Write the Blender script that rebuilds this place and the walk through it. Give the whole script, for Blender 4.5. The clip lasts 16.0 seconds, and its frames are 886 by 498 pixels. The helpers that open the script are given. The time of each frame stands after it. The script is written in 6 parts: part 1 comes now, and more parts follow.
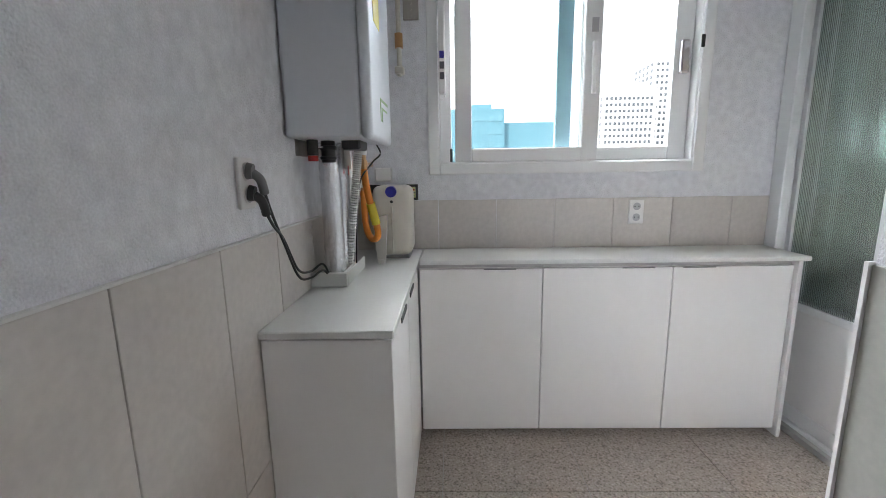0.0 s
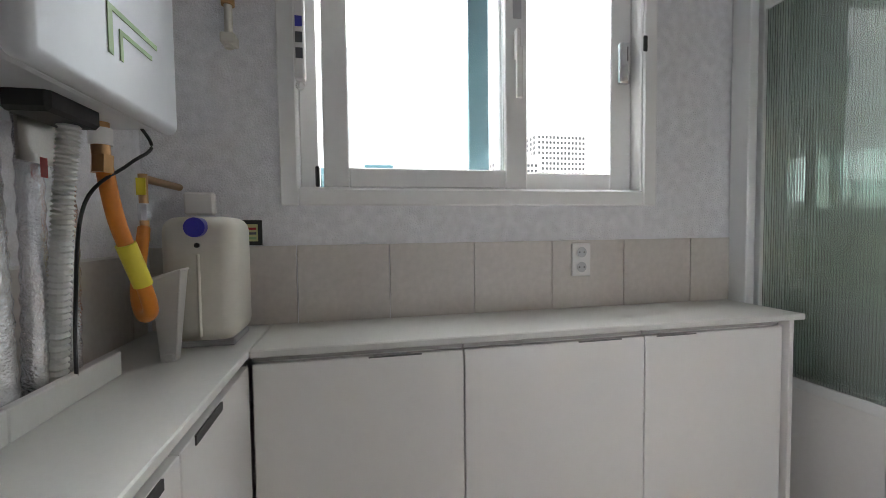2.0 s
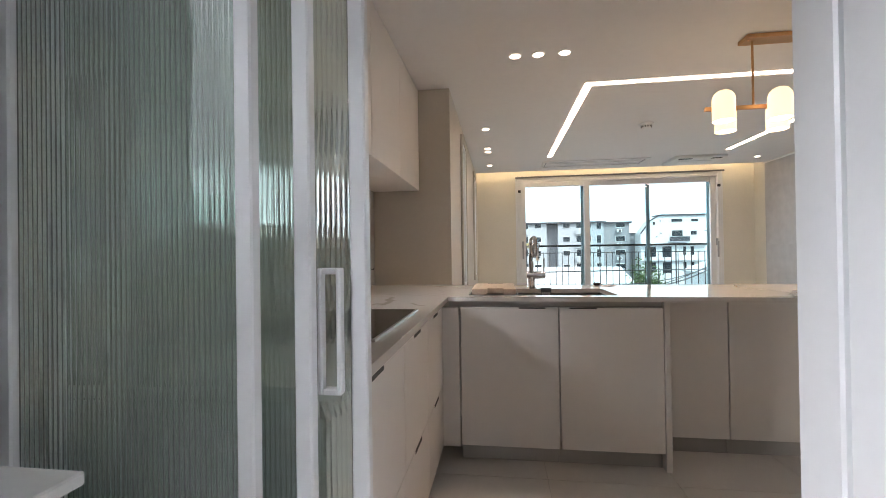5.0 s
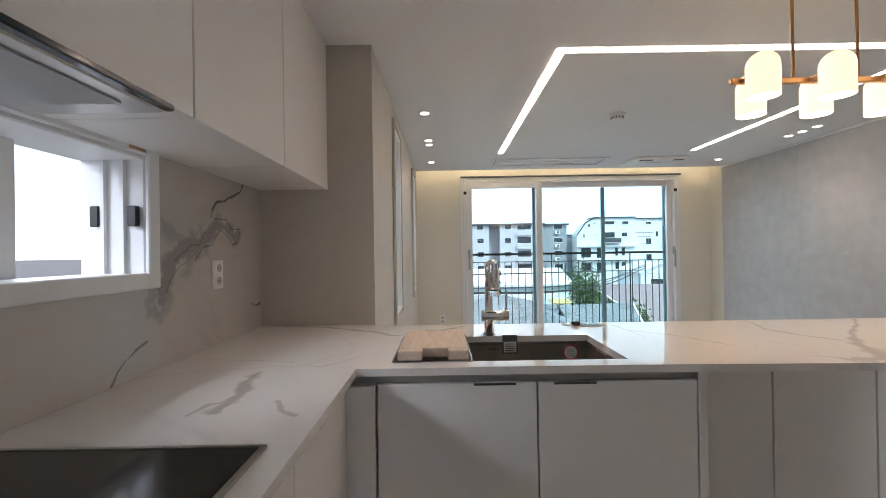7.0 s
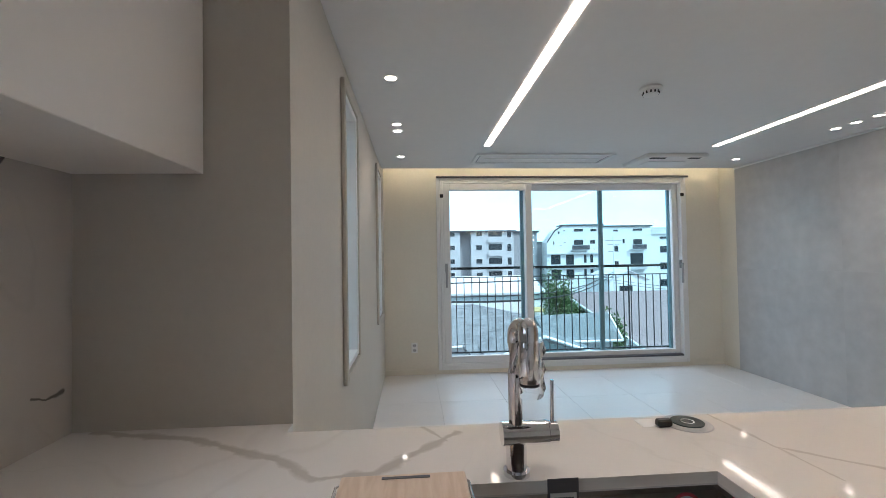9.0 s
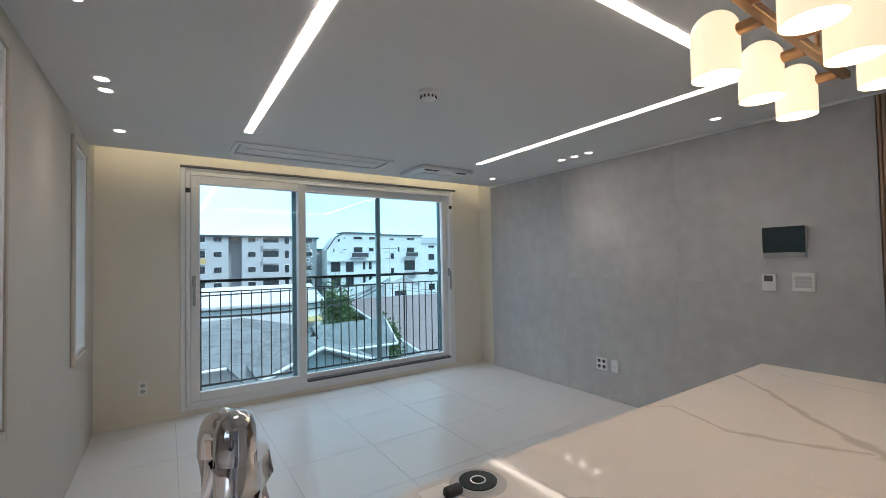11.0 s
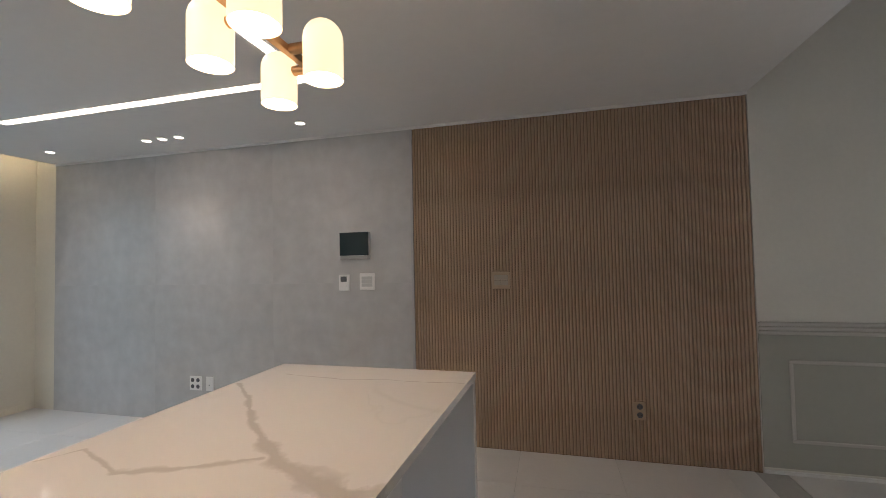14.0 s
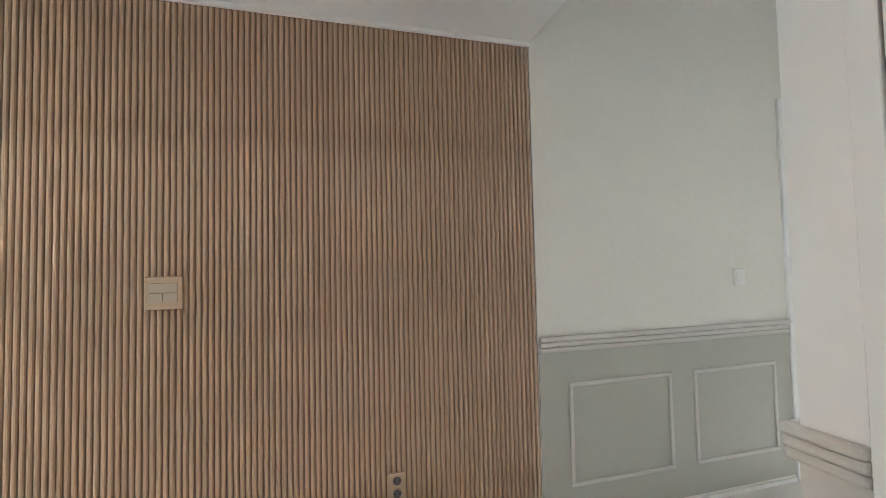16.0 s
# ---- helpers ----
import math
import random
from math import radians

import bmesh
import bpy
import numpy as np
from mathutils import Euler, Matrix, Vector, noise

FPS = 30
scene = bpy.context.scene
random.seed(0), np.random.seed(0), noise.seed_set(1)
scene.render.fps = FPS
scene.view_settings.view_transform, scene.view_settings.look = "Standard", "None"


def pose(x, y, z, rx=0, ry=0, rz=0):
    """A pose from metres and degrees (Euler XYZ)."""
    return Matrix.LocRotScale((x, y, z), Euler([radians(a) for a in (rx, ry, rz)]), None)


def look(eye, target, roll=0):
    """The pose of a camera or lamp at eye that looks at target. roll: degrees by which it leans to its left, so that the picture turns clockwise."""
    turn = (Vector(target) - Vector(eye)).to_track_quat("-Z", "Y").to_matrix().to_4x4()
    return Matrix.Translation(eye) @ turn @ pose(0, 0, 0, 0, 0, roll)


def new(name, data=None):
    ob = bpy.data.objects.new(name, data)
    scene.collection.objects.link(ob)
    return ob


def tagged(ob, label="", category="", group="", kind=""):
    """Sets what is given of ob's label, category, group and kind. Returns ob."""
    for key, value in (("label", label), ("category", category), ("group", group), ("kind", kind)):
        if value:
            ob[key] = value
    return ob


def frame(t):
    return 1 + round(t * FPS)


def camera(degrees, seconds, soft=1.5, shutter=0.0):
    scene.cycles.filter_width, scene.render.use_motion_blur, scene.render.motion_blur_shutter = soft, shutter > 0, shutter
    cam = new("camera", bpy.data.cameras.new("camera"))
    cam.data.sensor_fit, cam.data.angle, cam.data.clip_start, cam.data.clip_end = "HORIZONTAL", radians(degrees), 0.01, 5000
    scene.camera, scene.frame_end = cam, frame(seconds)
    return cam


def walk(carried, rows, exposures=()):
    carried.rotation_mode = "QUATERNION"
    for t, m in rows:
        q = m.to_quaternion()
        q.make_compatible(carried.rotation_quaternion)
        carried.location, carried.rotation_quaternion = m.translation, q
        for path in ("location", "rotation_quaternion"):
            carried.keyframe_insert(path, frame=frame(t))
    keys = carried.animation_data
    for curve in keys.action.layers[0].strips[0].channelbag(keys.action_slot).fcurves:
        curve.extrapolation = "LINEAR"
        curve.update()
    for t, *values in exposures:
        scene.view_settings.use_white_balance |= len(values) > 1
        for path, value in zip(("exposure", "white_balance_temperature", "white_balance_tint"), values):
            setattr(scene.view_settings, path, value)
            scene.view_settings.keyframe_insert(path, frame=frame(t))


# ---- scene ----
cam = camera(93.1, 16.0, soft=0.75)
PATH = [
    (0, (1.189, 1.163, 1.186), (1.149, 3.131, 0.83), -0.9),
    (0.5, (1.167, 1.254, 1.152), (1.127, 3.238, 0.901), -0.9),
    (1, (1.155, 1.461, 1.089), (1.127, 3.452, 0.9), -0.8),
    (1.5, (1.221, 1.661, 1.084), (1.245, 3.656, 0.945), -0.7),
    (2, (1.297, 1.856, 1.098), (1.715, 3.81, 1.009), -0.7),
    (2.5, (1.406, 1.991, 1.087), (2.325, 3.767, 1.04), -0.7),
    (3, (1.557, 2.124, 1.082), (2.861, 3.64, 1.065), -0.6),
    (3.5, (1.72, 2.197, 1.082), (3.26, 3.472, 1.052), -0.8),
    (4, (1.867, 2.291, 1.096), (3.637, 3.221, 1.072), -0.9),
    (4.5, (1.993, 2.339, 1.11), (3.908, 2.916, 1.105), -0.8),
    (5, (2.195, 2.346, 1.109), (4.177, 2.613, 1.122), -0.8),
    (5.2, (2.285, 2.348, 1.114), (4.276, 2.542, 1.126), -0.9),
    (7.5, (3.325, 2.341, 1.271), (5.324, 2.332, 1.289), -0.9),
    (8, (3.589, 2.364, 1.301), (5.589, 2.335, 1.33), -0.9),
    (8.2, (3.687, 2.381, 1.308), (5.686, 2.335, 1.338), -0.9),
    (10.3, (4.352, 2.233, 1.334), (6.238, 1.57, 1.392), -1.0),
    (10.5, (4.371, 2.212, 1.341), (6.2, 1.406, 1.397), -1.0),
    (11, (4.374, 2.190, 1.339), (6.044, 1.09, 1.396), -1.1),
    (11.5, (4.369, 2.153, 1.334), (5.885, 0.85, 1.398), -1.1),
    (12, (4.358, 2.122, 1.327), (5.716, 0.655, 1.396), -1.1),
    (12.5, (4.313, 2.075, 1.317), (5.487, 0.458, 1.387), -1.0),
    (13, (4.234, 1.967, 1.295), (5.166, 0.199, 1.372), -1.1),
    (13.5, (4.133, 1.786, 1.292), (4.834, -0.086, 1.366), -1.2),
    (14, (4.051, 1.608, 1.278), (4.543, -0.329, 1.347), -1.2),
    (14.5, (4.024, 1.353, 1.291), (4.27, -0.63, 1.355), -1.2),
    (15, (3.97, 1.085, 1.275), (3.921, -0.913, 1.338), -1.1),
    (15.5, (3.879, 0.78, 1.264), (3.597, -1.199, 1.328), -1.4),
    (16, (3.796, 0.474, 1.229), (3.265, -1.452, 1.313), -1.3),
]
EXPOSURES = [(0.0, 0.86, 6400, 14), (1.0, 0.70, 6550, 13), (1.5, 0.56, 6600, 13), (2.5, -0.1, 6850, 16), (3.0, -0.5, 6800, 17), (3.5, -0.85, 6700, 17), (4.0, -0.82, 6600, 18), (4.5, -0.12, 6450, 18), (5.0, 0.22, 6450, 19), (7.5, 0.0, 5650, 14), (8.0, -0.05, 5480, 13), (10.5, -0.35, 5500, 12), (12.5, -0.6, 5680, 13), (13.5, -0.36, 5820, 15), (14.5, 0.1, 5750, 13), (16.0, 1.2, 5580, 10)]
walk(cam, [(t, look(eye, target, roll)) for t, eye, target, roll in PATH], EXPOSURES)

# ---- world and sun ----
world = bpy.data.worlds.new("world")
scene.world = world
world.use_nodes = True
wn = world.node_tree.nodes
sky = wn.new("ShaderNodeTexSky")
sky.sky_type = "NISHITA"
sky.sun_disc = False
sky.sun_elevation = radians(48)
sky.sun_rotation = radians(225)
sky.air_density, sky.dust_density, sky.ozone_density = 1.0, 3.0, 1.0
# thin bright cloud over the blue
wl = world.node_tree.links
wco = wn.new("ShaderNodeTexCoord")
wmap = wn.new("ShaderNodeMapping")
wmap.inputs["Scale"].default_value = (1.0, 1.0, 3.0)
wl.new(wco.outputs["Generated"], wmap.inputs[0])
cloud = wn.new("ShaderNodeTexNoise")
cloud.inputs["Scale"].default_value, cloud.inputs["Detail"].default_value = 3.0, 8
wl.new(wmap.outputs[0], cloud.inputs["Vector"])
crange = wn.new("ShaderNodeMapRange")
crange.inputs[1].default_value, crange.inputs[2].default_value = 0.35, 0.65
crange.inputs[3].default_value, crange.inputs[4].default_value = 0.72, 1.0
wl.new(cloud.outputs[0], crange.inputs[0])
cmix = wn.new("ShaderNodeMix")
cmix.data_type = "RGBA"
cmix.inputs[7].default_value = (14.0, 14.5, 14.9, 1)
wl.new(sky.outputs[0], cmix.inputs[6])
wl.new(crange.outputs[0], cmix.inputs[0])
wl.new(cmix.outputs[2], wn["Background"].inputs[0])
wn["Background"].inputs[1].default_value = 0.15

sun_data = bpy.data.lights.new("sun", "SUN")
sun_data.energy, sun_data.angle, sun_data.color = 4.2, radians(0.6), (1.0, 0.95, 0.88)
sun = new("sun", sun_data)
sun.matrix_world = look((-30, -30, 45), (0, 0, 0))


def sky_lamp(name, eye, target, w, h, energy, color, spread=180):
    """An added area lamp standing in for the sky's light through a window, outside or in the opening."""
    d = bpy.data.lights.new(name, "AREA")
    d.shape, d.size, d.size_y, d.energy, d.color = "RECTANGLE", w, h, energy, color
    d.spread = radians(spread)
    o = new(name, d)
    o.matrix_world = look(eye, target)


sky_lamp("utility_window_sky", (1.2, 5.3, 3.3), (1.65, 1.8, 0.95), 1.8, 1.4, 145, (0.93, 0.97, 1.0), 95)
sky_lamp("kitchen_window_sky", (3.25, 4.3, 1.95), (4.4, 2.3, 0.75), 0.7, 0.5, 2.6, (0.93, 0.96, 1.0), 100)
sky_lamp("living_window_sky", (9.75, 0.56, 3.0), (7.0, 0.0, 0.2), 3.4, 1.0, 62, (0.80, 0.91, 1.0))
# added in the far room's window opening to brighten the hall
sky_lamp("hall_room_sky", (-0.68, -2.15, 1.42), (1.0, -1.7, 1.2), 0.85, 1.3, 100, (1.0, 0.96, 0.86))

LAMP = 1.0          # strength of the indoor lamps
WARM = (1.0, 0.80, 0.58)
SOFT = (1.0, 0.80, 0.60)

# ---- small helpers ----
def mat(name, color, rough=0.5, metal=0.0, noise_scale=0.0, amount=0.0, bump=0.0, bump_scale=0.0, coat=0.0, spec=0.5, per_piece=0.0):
    m = bpy.data.materials.new(name)
    m.use_nodes = True
    nt = m.node_tree
    b = nt.nodes["Principled BSDF"]
    b.inputs["Base Color"].default_value = (*color, 1)
    b.inputs["Roughness"].default_value = rough
    b.inputs["Metallic"].default_value = metal
    b.inputs["Coat Weight"].default_value = coat
    b.inputs["Specular IOR Level"].default_value = spec
    co = nt.nodes.new("ShaderNodeTexCoord")
    out = None
    if amount:
        n1 = nt.nodes.new("ShaderNodeTexNoise")
        n1.inputs["Scale"].default_value, n1.inputs["Detail"].default_value = noise_scale, 6
        n2 = nt.nodes.new("ShaderNodeTexNoise")
        n2.inputs["Scale"].default_value, n2.inputs["Detail"].default_value = noise_scale * 9.0, 3
        nt.links.new(co.outputs["Object"], n1.inputs["Vector"])
        nt.links.new(co.outputs["Object"], n2.inputs["Vector"])
        add = nt.nodes.new("ShaderNodeMath")
        add.operation = "ADD"
        nt.links.new(n1.outputs[0], add.inputs[0])
        nt.links.new(n2.outputs[0], add.inputs[1])
        ramp = nt.nodes.new("ShaderNodeMapRange")
        ramp.inputs[1].default_value, ramp.inputs[2].default_value = 0.6, 1.4
        ramp.inputs[3].default_value, ramp.inputs[4].default_value = 1 - amount, 1 + amount
        nt.links.new(add.outputs[0], ramp.inputs[0])
        mul = nt.nodes.new("ShaderNodeMix")
        mul.data_type, mul.blend_type = "RGBA", "MULTIPLY"
        mul.inputs[0].default_value = 1.0
        mul.inputs[6].default_value = (*color, 1)
        nt.links.new(ramp.outputs[0], mul.inputs[7])
        out = mul.outputs[2]
        nt.links.new(out, b.inputs["Base Color"])
    if per_piece:
        info = nt.nodes.new("ShaderNodeObjectInfo")
        rg = nt.nodes.new("ShaderNodeMapRange")
        rg.inputs[3].default_value, rg.inputs[4].default_value = 1 - per_piece, 1 + per_piece
        nt.links.new(info.outputs["Random"], rg.inputs[0])
        mp = nt.nodes.new("ShaderNodeMix")
        mp.data_type, mp.blend_type = "RGBA", "MULTIPLY"
        mp.inputs[0].default_value = 1.0
        mp.inputs[6].default_value = (*color, 1)
        if out:
            nt.links.new(out, mp.inputs[6])
        nt.links.new(rg.outputs[0], mp.inputs[7])
        nt.links.new(mp.outputs[2], b.inputs["Base Color"])
    if bump:
        nb = nt.nodes.new("ShaderNodeTexNoise")
        nb.inputs["Scale"].default_value, nb.inputs["Detail"].default_value = bump_scale, 4
        nt.links.new(co.outputs["Object"], nb.inputs["Vector"])
        bp = nt.nodes.new("ShaderNodeBump")
        bp.inputs["Strength"].default_value, bp.inputs["Distance"].default_value = bump, 0.006
        nt.links.new(nb.outputs[0], bp.inputs["Height"])
        nt.links.new(bp.outputs[0], b.inputs["Normal"])
    return m


def glow(name, color, strength):
    m = bpy.data.materials.new(name)
    m.use_nodes = True
    b = m.node_tree.nodes["Principled BSDF"]
    b.inputs["Base Color"].default_value = (*color, 1)
    b.inputs["Emission Color"].default_value = (*color, 1)
    b.inputs["Emission Strength"].default_value = strength
    return m


def glass(name, color, rough=0.0, ior=1.45):
    m = bpy.data.materials.new(name)
    m.use_nodes = True
    b = m.node_tree.nodes["Principled BSDF"]
    b.inputs["Base Color"].default_value = (*color, 1)
    b.inputs["Roughness"].default_value = rough
    b.inputs["IOR"].default_value = ior
    b.inputs["Transmission Weight"].default_value = 1.0
    return m


def marble(name, color, vein, scale, strength, width, rough, stretch=(1, 1, 1), turn=0.6):
    """Polished stone: a thin set of warped veins and a faint second set."""
    m = mat(name, color, rough)
    nt = m.node_tree
    b = nt.nodes["Principled BSDF"]
    co = nt.nodes.new("ShaderNodeTexCoord")
    mp = nt.nodes.new("ShaderNodeMapping")
    mp.inputs["Rotation"].default_value = (0.3, 0.2, turn)
    mp.inputs["Scale"].default_value = stretch
    nt.links.new(co.outputs["Object"], mp.inputs[0])
    last = None
    for k, (sc, wd, st) in enumerate(((scale, width, strength), (scale * 1.9, width * 0.45, strength * 0.55))):
        n = nt.nodes.new("ShaderNodeTexNoise")
        n.inputs["Scale"].default_value, n.inputs["Detail"].default_value = sc, 5
        n.inputs["Roughness"].default_value, n.inputs["Distortion"].default_value = 0.42, 0.5 + 0.4 * k
        nt.links.new(mp.outputs[0], n.inputs["Vector"])
        sub = nt.nodes.new("ShaderNodeMath")
        sub.operation = "SUBTRACT"
        sub.inputs[1].default_value = 0.5 + 0.035 * k
        nt.links.new(n.outputs[0], sub.inputs[0])
        ab = nt.nodes.new("ShaderNodeMath")
        ab.operation = "ABSOLUTE"
        nt.links.new(sub.outputs[0], ab.inputs[0])
        rg = nt.nodes.new("ShaderNodeMapRange")
        rg.inputs[1].default_value, rg.inputs[2].default_value = wd * 0.15, wd
        rg.inputs[3].default_value, rg.inputs[4].default_value = st, 0.0
        nt.links.new(ab.outputs[0], rg.inputs[0])
        patch = nt.nodes.new("ShaderNodeTexNoise")
        patch.inputs["Scale"].default_value = sc * 0.9 + 0.7 * k
        nt.links.new(co.outputs["Object"], patch.inputs["Vector"])
        pr = nt.nodes.new("ShaderNodeMapRange")
        pr.inputs[1].default_value, pr.inputs[2].default_value = 0.42, 0.62
        nt.links.new(patch.outputs[0], pr.inputs[0])
        mm = nt.nodes.new("ShaderNodeMath")
        mm.operation = "MULTIPLY"
        nt.links.new(rg.outputs[0], mm.inputs[0])
        nt.links.new(pr.outputs[0], mm.inputs[1])
        mx = nt.nodes.new("ShaderNodeMix")
        mx.data_type = "RGBA"
        mx.inputs[6].default_value, mx.inputs[7].default_value = (*color, 1), (*vein, 1)
        nt.links.new(mm.outputs[0], mx.inputs[0])
        if last:
            nt.links.new(last, mx.inputs[6])
        last = mx.outputs[2]
    nt.links.new(last, b.inputs["Base Color"])
    return m


def add_veins(m, lines, vein, flat, wobble=0.035):
    """Lays hand-placed stone veins over a material: each line is (points, width, strength), in metres on the surface."""
    nt = m.node_tree
    b = nt.nodes["Principled BSDF"]
    before = b.inputs["Base Color"].links[0].from_socket
    co = nt.nodes.new("ShaderNodeTexCoord")
    nz = nt.nodes.new("ShaderNodeTexNoise")
    nz.inputs["Scale"].default_value, nz.inputs["Detail"].default_value = 7.0, 7
    nt.links.new(co.outputs["Object"], nz.inputs["Vector"])
    def vm(op, a, c):
        n = nt.nodes.new("ShaderNodeVectorMath")
        n.operation = op
        for k, v in enumerate((a, c)):
            if isinstance(v, tuple):
                n.inputs[k].default_value = v
            elif v is not None:
                nt.links.new(v, n.inputs[k])
        return n
    off = vm("SUBTRACT", nz.outputs["Color"], (0.5, 0.5, 0.5))
    off2 = vm("MULTIPLY", off.outputs[0], (wobble, wobble, wobble))
    pos = vm("ADD", co.outputs["Object"], off2.outputs[0])
    pos = vm("MULTIPLY", pos.outputs[0], flat)
    wn_ = nt.nodes.new("ShaderNodeTexNoise")
    wn_.inputs["Scale"].default_value, wn_.inputs["Detail"].default_value = 16.0, 5
    nt.links.new(co.outputs["Object"], wn_.inputs["Vector"])
    wr = nt.nodes.new("ShaderNodeMapRange")
    wr.inputs[1].default_value, wr.inputs[2].default_value = 0.35, 0.65
    wr.inputs[3].default_value, wr.inputs[4].default_value = 0.35, 1.7
    nt.links.new(wn_.outputs[0], wr.inputs[0])
    mask = None
    for pts, width, power in lines:
        for p, q in zip(pts, pts[1:]):
            pa3 = (p[0], p[1], 0.0) if not flat[2] else (p[0], 0.0, p[1])
            qa3 = (q[0], q[1], 0.0) if not flat[2] else (q[0], 0.0, q[1])
            ba = tuple(qa3[k] - pa3[k] for k in range(3))
            ll = sum(v * v for v in ba)
            pa = vm("SUBTRACT", pos.outputs[0], pa3)
            dt = vm("DOT_PRODUCT", pa.outputs[0], tuple(v / ll for v in ba))
            cl = nt.nodes.new("ShaderNodeClamp")
            nt.links.new(dt.outputs["Value"], cl.inputs[0])
            sc = nt.nodes.new("ShaderNodeVectorMath")
            sc.operation = "SCALE"
            sc.inputs[0].default_value = ba
            nt.links.new(cl.outputs[0], sc.inputs["Scale"])
            df_ = vm("DISTANCE", pa.outputs[0], sc.outputs[0])
            dv = nt.nodes.new("ShaderNodeMath")
            dv.operation = "DIVIDE"
            nt.links.new(df_.outputs["Value"], dv.inputs[0])
            nt.links.new(wr.outputs[0], dv.inputs[1])
            rg = nt.nodes.new("ShaderNodeMapRange")
            rg.inputs[1].default_value, rg.inputs[2].default_value = width * 0.35, width
            rg.inputs[3].default_value, rg.inputs[4].default_value = power, 0.0
            nt.links.new(dv.outputs[0], rg.inputs[0])
            if mask is None:
                mask = rg.outputs[0]
            else:
                mx_ = nt.nodes.new("ShaderNodeMath")
                mx_.operation = "MAXIMUM"
                nt.links.new(mask, mx_.inputs[0])
                nt.links.new(rg.outputs[0], mx_.inputs[1])
                mask = mx_.outputs[0]
    mx = nt.nodes.new("ShaderNodeMix")
    mx.data_type = "RGBA"
    mx.inputs[7].default_value = (*vein, 1)
    nt.links.new(before, mx.inputs[6])
    nt.links.new(mask, mx.inputs[0])
    nt.links.new(mx.outputs[2], b.inputs["Base Color"])


def wood(name, a, c, scale, along, rough=0.5):
    m = mat(name, a, rough)
    nt = m.node_tree
    b = nt.nodes["Principled BSDF"]
    co = nt.nodes.new("ShaderNodeTexCoord")
    mp = nt.nodes.new("ShaderNodeMapping")
    mp.inputs["Scale"].default_value = along
    nt.links.new(co.outputs["Object"], mp.inputs[0])
    n = nt.nodes.new("ShaderNodeTexNoise")
    n.inputs["Scale"].default_value, n.inputs["Detail"].default_value, n.inputs["Distortion"].default_value = scale, 6, 0.6
    nt.links.new(mp.outputs[0], n.inputs["Vector"])
    info = nt.nodes.new("ShaderNodeObjectInfo")
    ad = nt.nodes.new("ShaderNodeMath")
    ad.operation = "MULTIPLY_ADD"
    ad.inputs[1].default_value, ad.inputs[2].default_value = 0.09, -0.045
    nt.links.new(info.outputs["Random"], ad.inputs[0])
    sm = nt.nodes.new("ShaderNodeMath")
    nt.links.new(n.outputs[0], sm.inputs[0])
    nt.links.new(ad.outputs[0], sm.inputs[1])
    rg = nt.nodes.new("ShaderNodeMapRange")
    rg.inputs[1].default_value, rg.inputs[2].default_value = 0.3, 0.7
    nt.links.new(sm.outputs[0], rg.inputs[0])
    mx = nt.nodes.new("ShaderNodeMix")
    mx.data_type = "RGBA"
    mx.inputs[6].default_value, mx.inputs[7].default_value = (*a, 1), (*c, 1)
    nt.links.new(rg.outputs[0], mx.inputs[0])
    nt.links.new(mx.outputs[2], b.inputs["Base Color"])
    return m


def speckle(name, color, dark, light, scale, rough):
    """Terrazzo-like sheet: fine dark and light grains."""
    m = mat(name, color, rough)
    nt = m.node_tree
    b = nt.nodes["Principled BSDF"]
    co = nt.nodes.new("ShaderNodeTexCoord")
    n = nt.nodes.new("ShaderNodeTexNoise")
    n.inputs["Scale"].default_value, n.inputs["Detail"].default_value = scale, 3
    nt.links.new(co.outputs["Object"], n.inputs["Vector"])
    rp = nt.nodes.new("ShaderNodeValToRGB")
    e = rp.color_ramp.elements
    e[0].position, e[0].color = 0.36, (*dark, 1)
    e[1].position, e[1].color = 0.66, (*light, 1)
    mid = e.new(0.46)
    mid.color = (*color, 1)
    mid2 = e.new(0.58)
    mid2.color = (*color, 1)
    nt.links.new(n.outputs[0], rp.inputs[0])
    nt.links.new(rp.outputs[0], b.inputs["Base Color"])
    return m


def box(bm, x0, x1, y0, y1, z0, z1, bev=0.0, seg=1):
    r = bmesh.ops.create_cube(bm, size=1.0)["verts"]
    for v in r:
        v.co = Vector((x0 + (v.co.x + 0.5) * (x1 - x0), y0 + (v.co.y + 0.5) * (y1 - y0), z0 + (v.co.z + 0.5) * (z1 - z0)))
    if bev:
        edges = list({e for v in r for e in v.link_edges})
        bmesh.ops.bevel(bm, geom=edges, offset=bev, segments=seg, affect="EDGES", profile=0.5)
    return bm


def cyl(bm, p0, p1, r, seg=24, r2=None, caps=True):
    p0, p1 = Vector(p0), Vector(p1)
    d = p1 - p0
    m = Matrix.Translation((p0 + p1) / 2) @ d.to_track_quat("Z", "Y").to_matrix().to_4x4()
    bmesh.ops.create_cone(bm, cap_ends=caps, segments=seg, radius1=r, radius2=r if r2 is None else r2, depth=d.length, matrix=m)
    return bm


def lathe(bm, c, profile, seg=32, axis="z"):
    rings = []
    for r, h in profile:
        ring = []
        for k in range(seg):
            a = 2 * math.pi * k / seg
            u, v = r * math.cos(a), r * math.sin(a)
            p = {"z": (u, v, h), "x": (h, u, v), "y": (u, h, v)}[axis]
            ring.append(bm.verts.new(Vector(c) + Vector(p)))
        rings.append(ring)
    for a, b in zip(rings, rings[1:]):
        for k in range(seg):
            bm.faces.new((a[k], a[(k + 1) % seg], b[(k + 1) % seg], b[k]))
    return bm


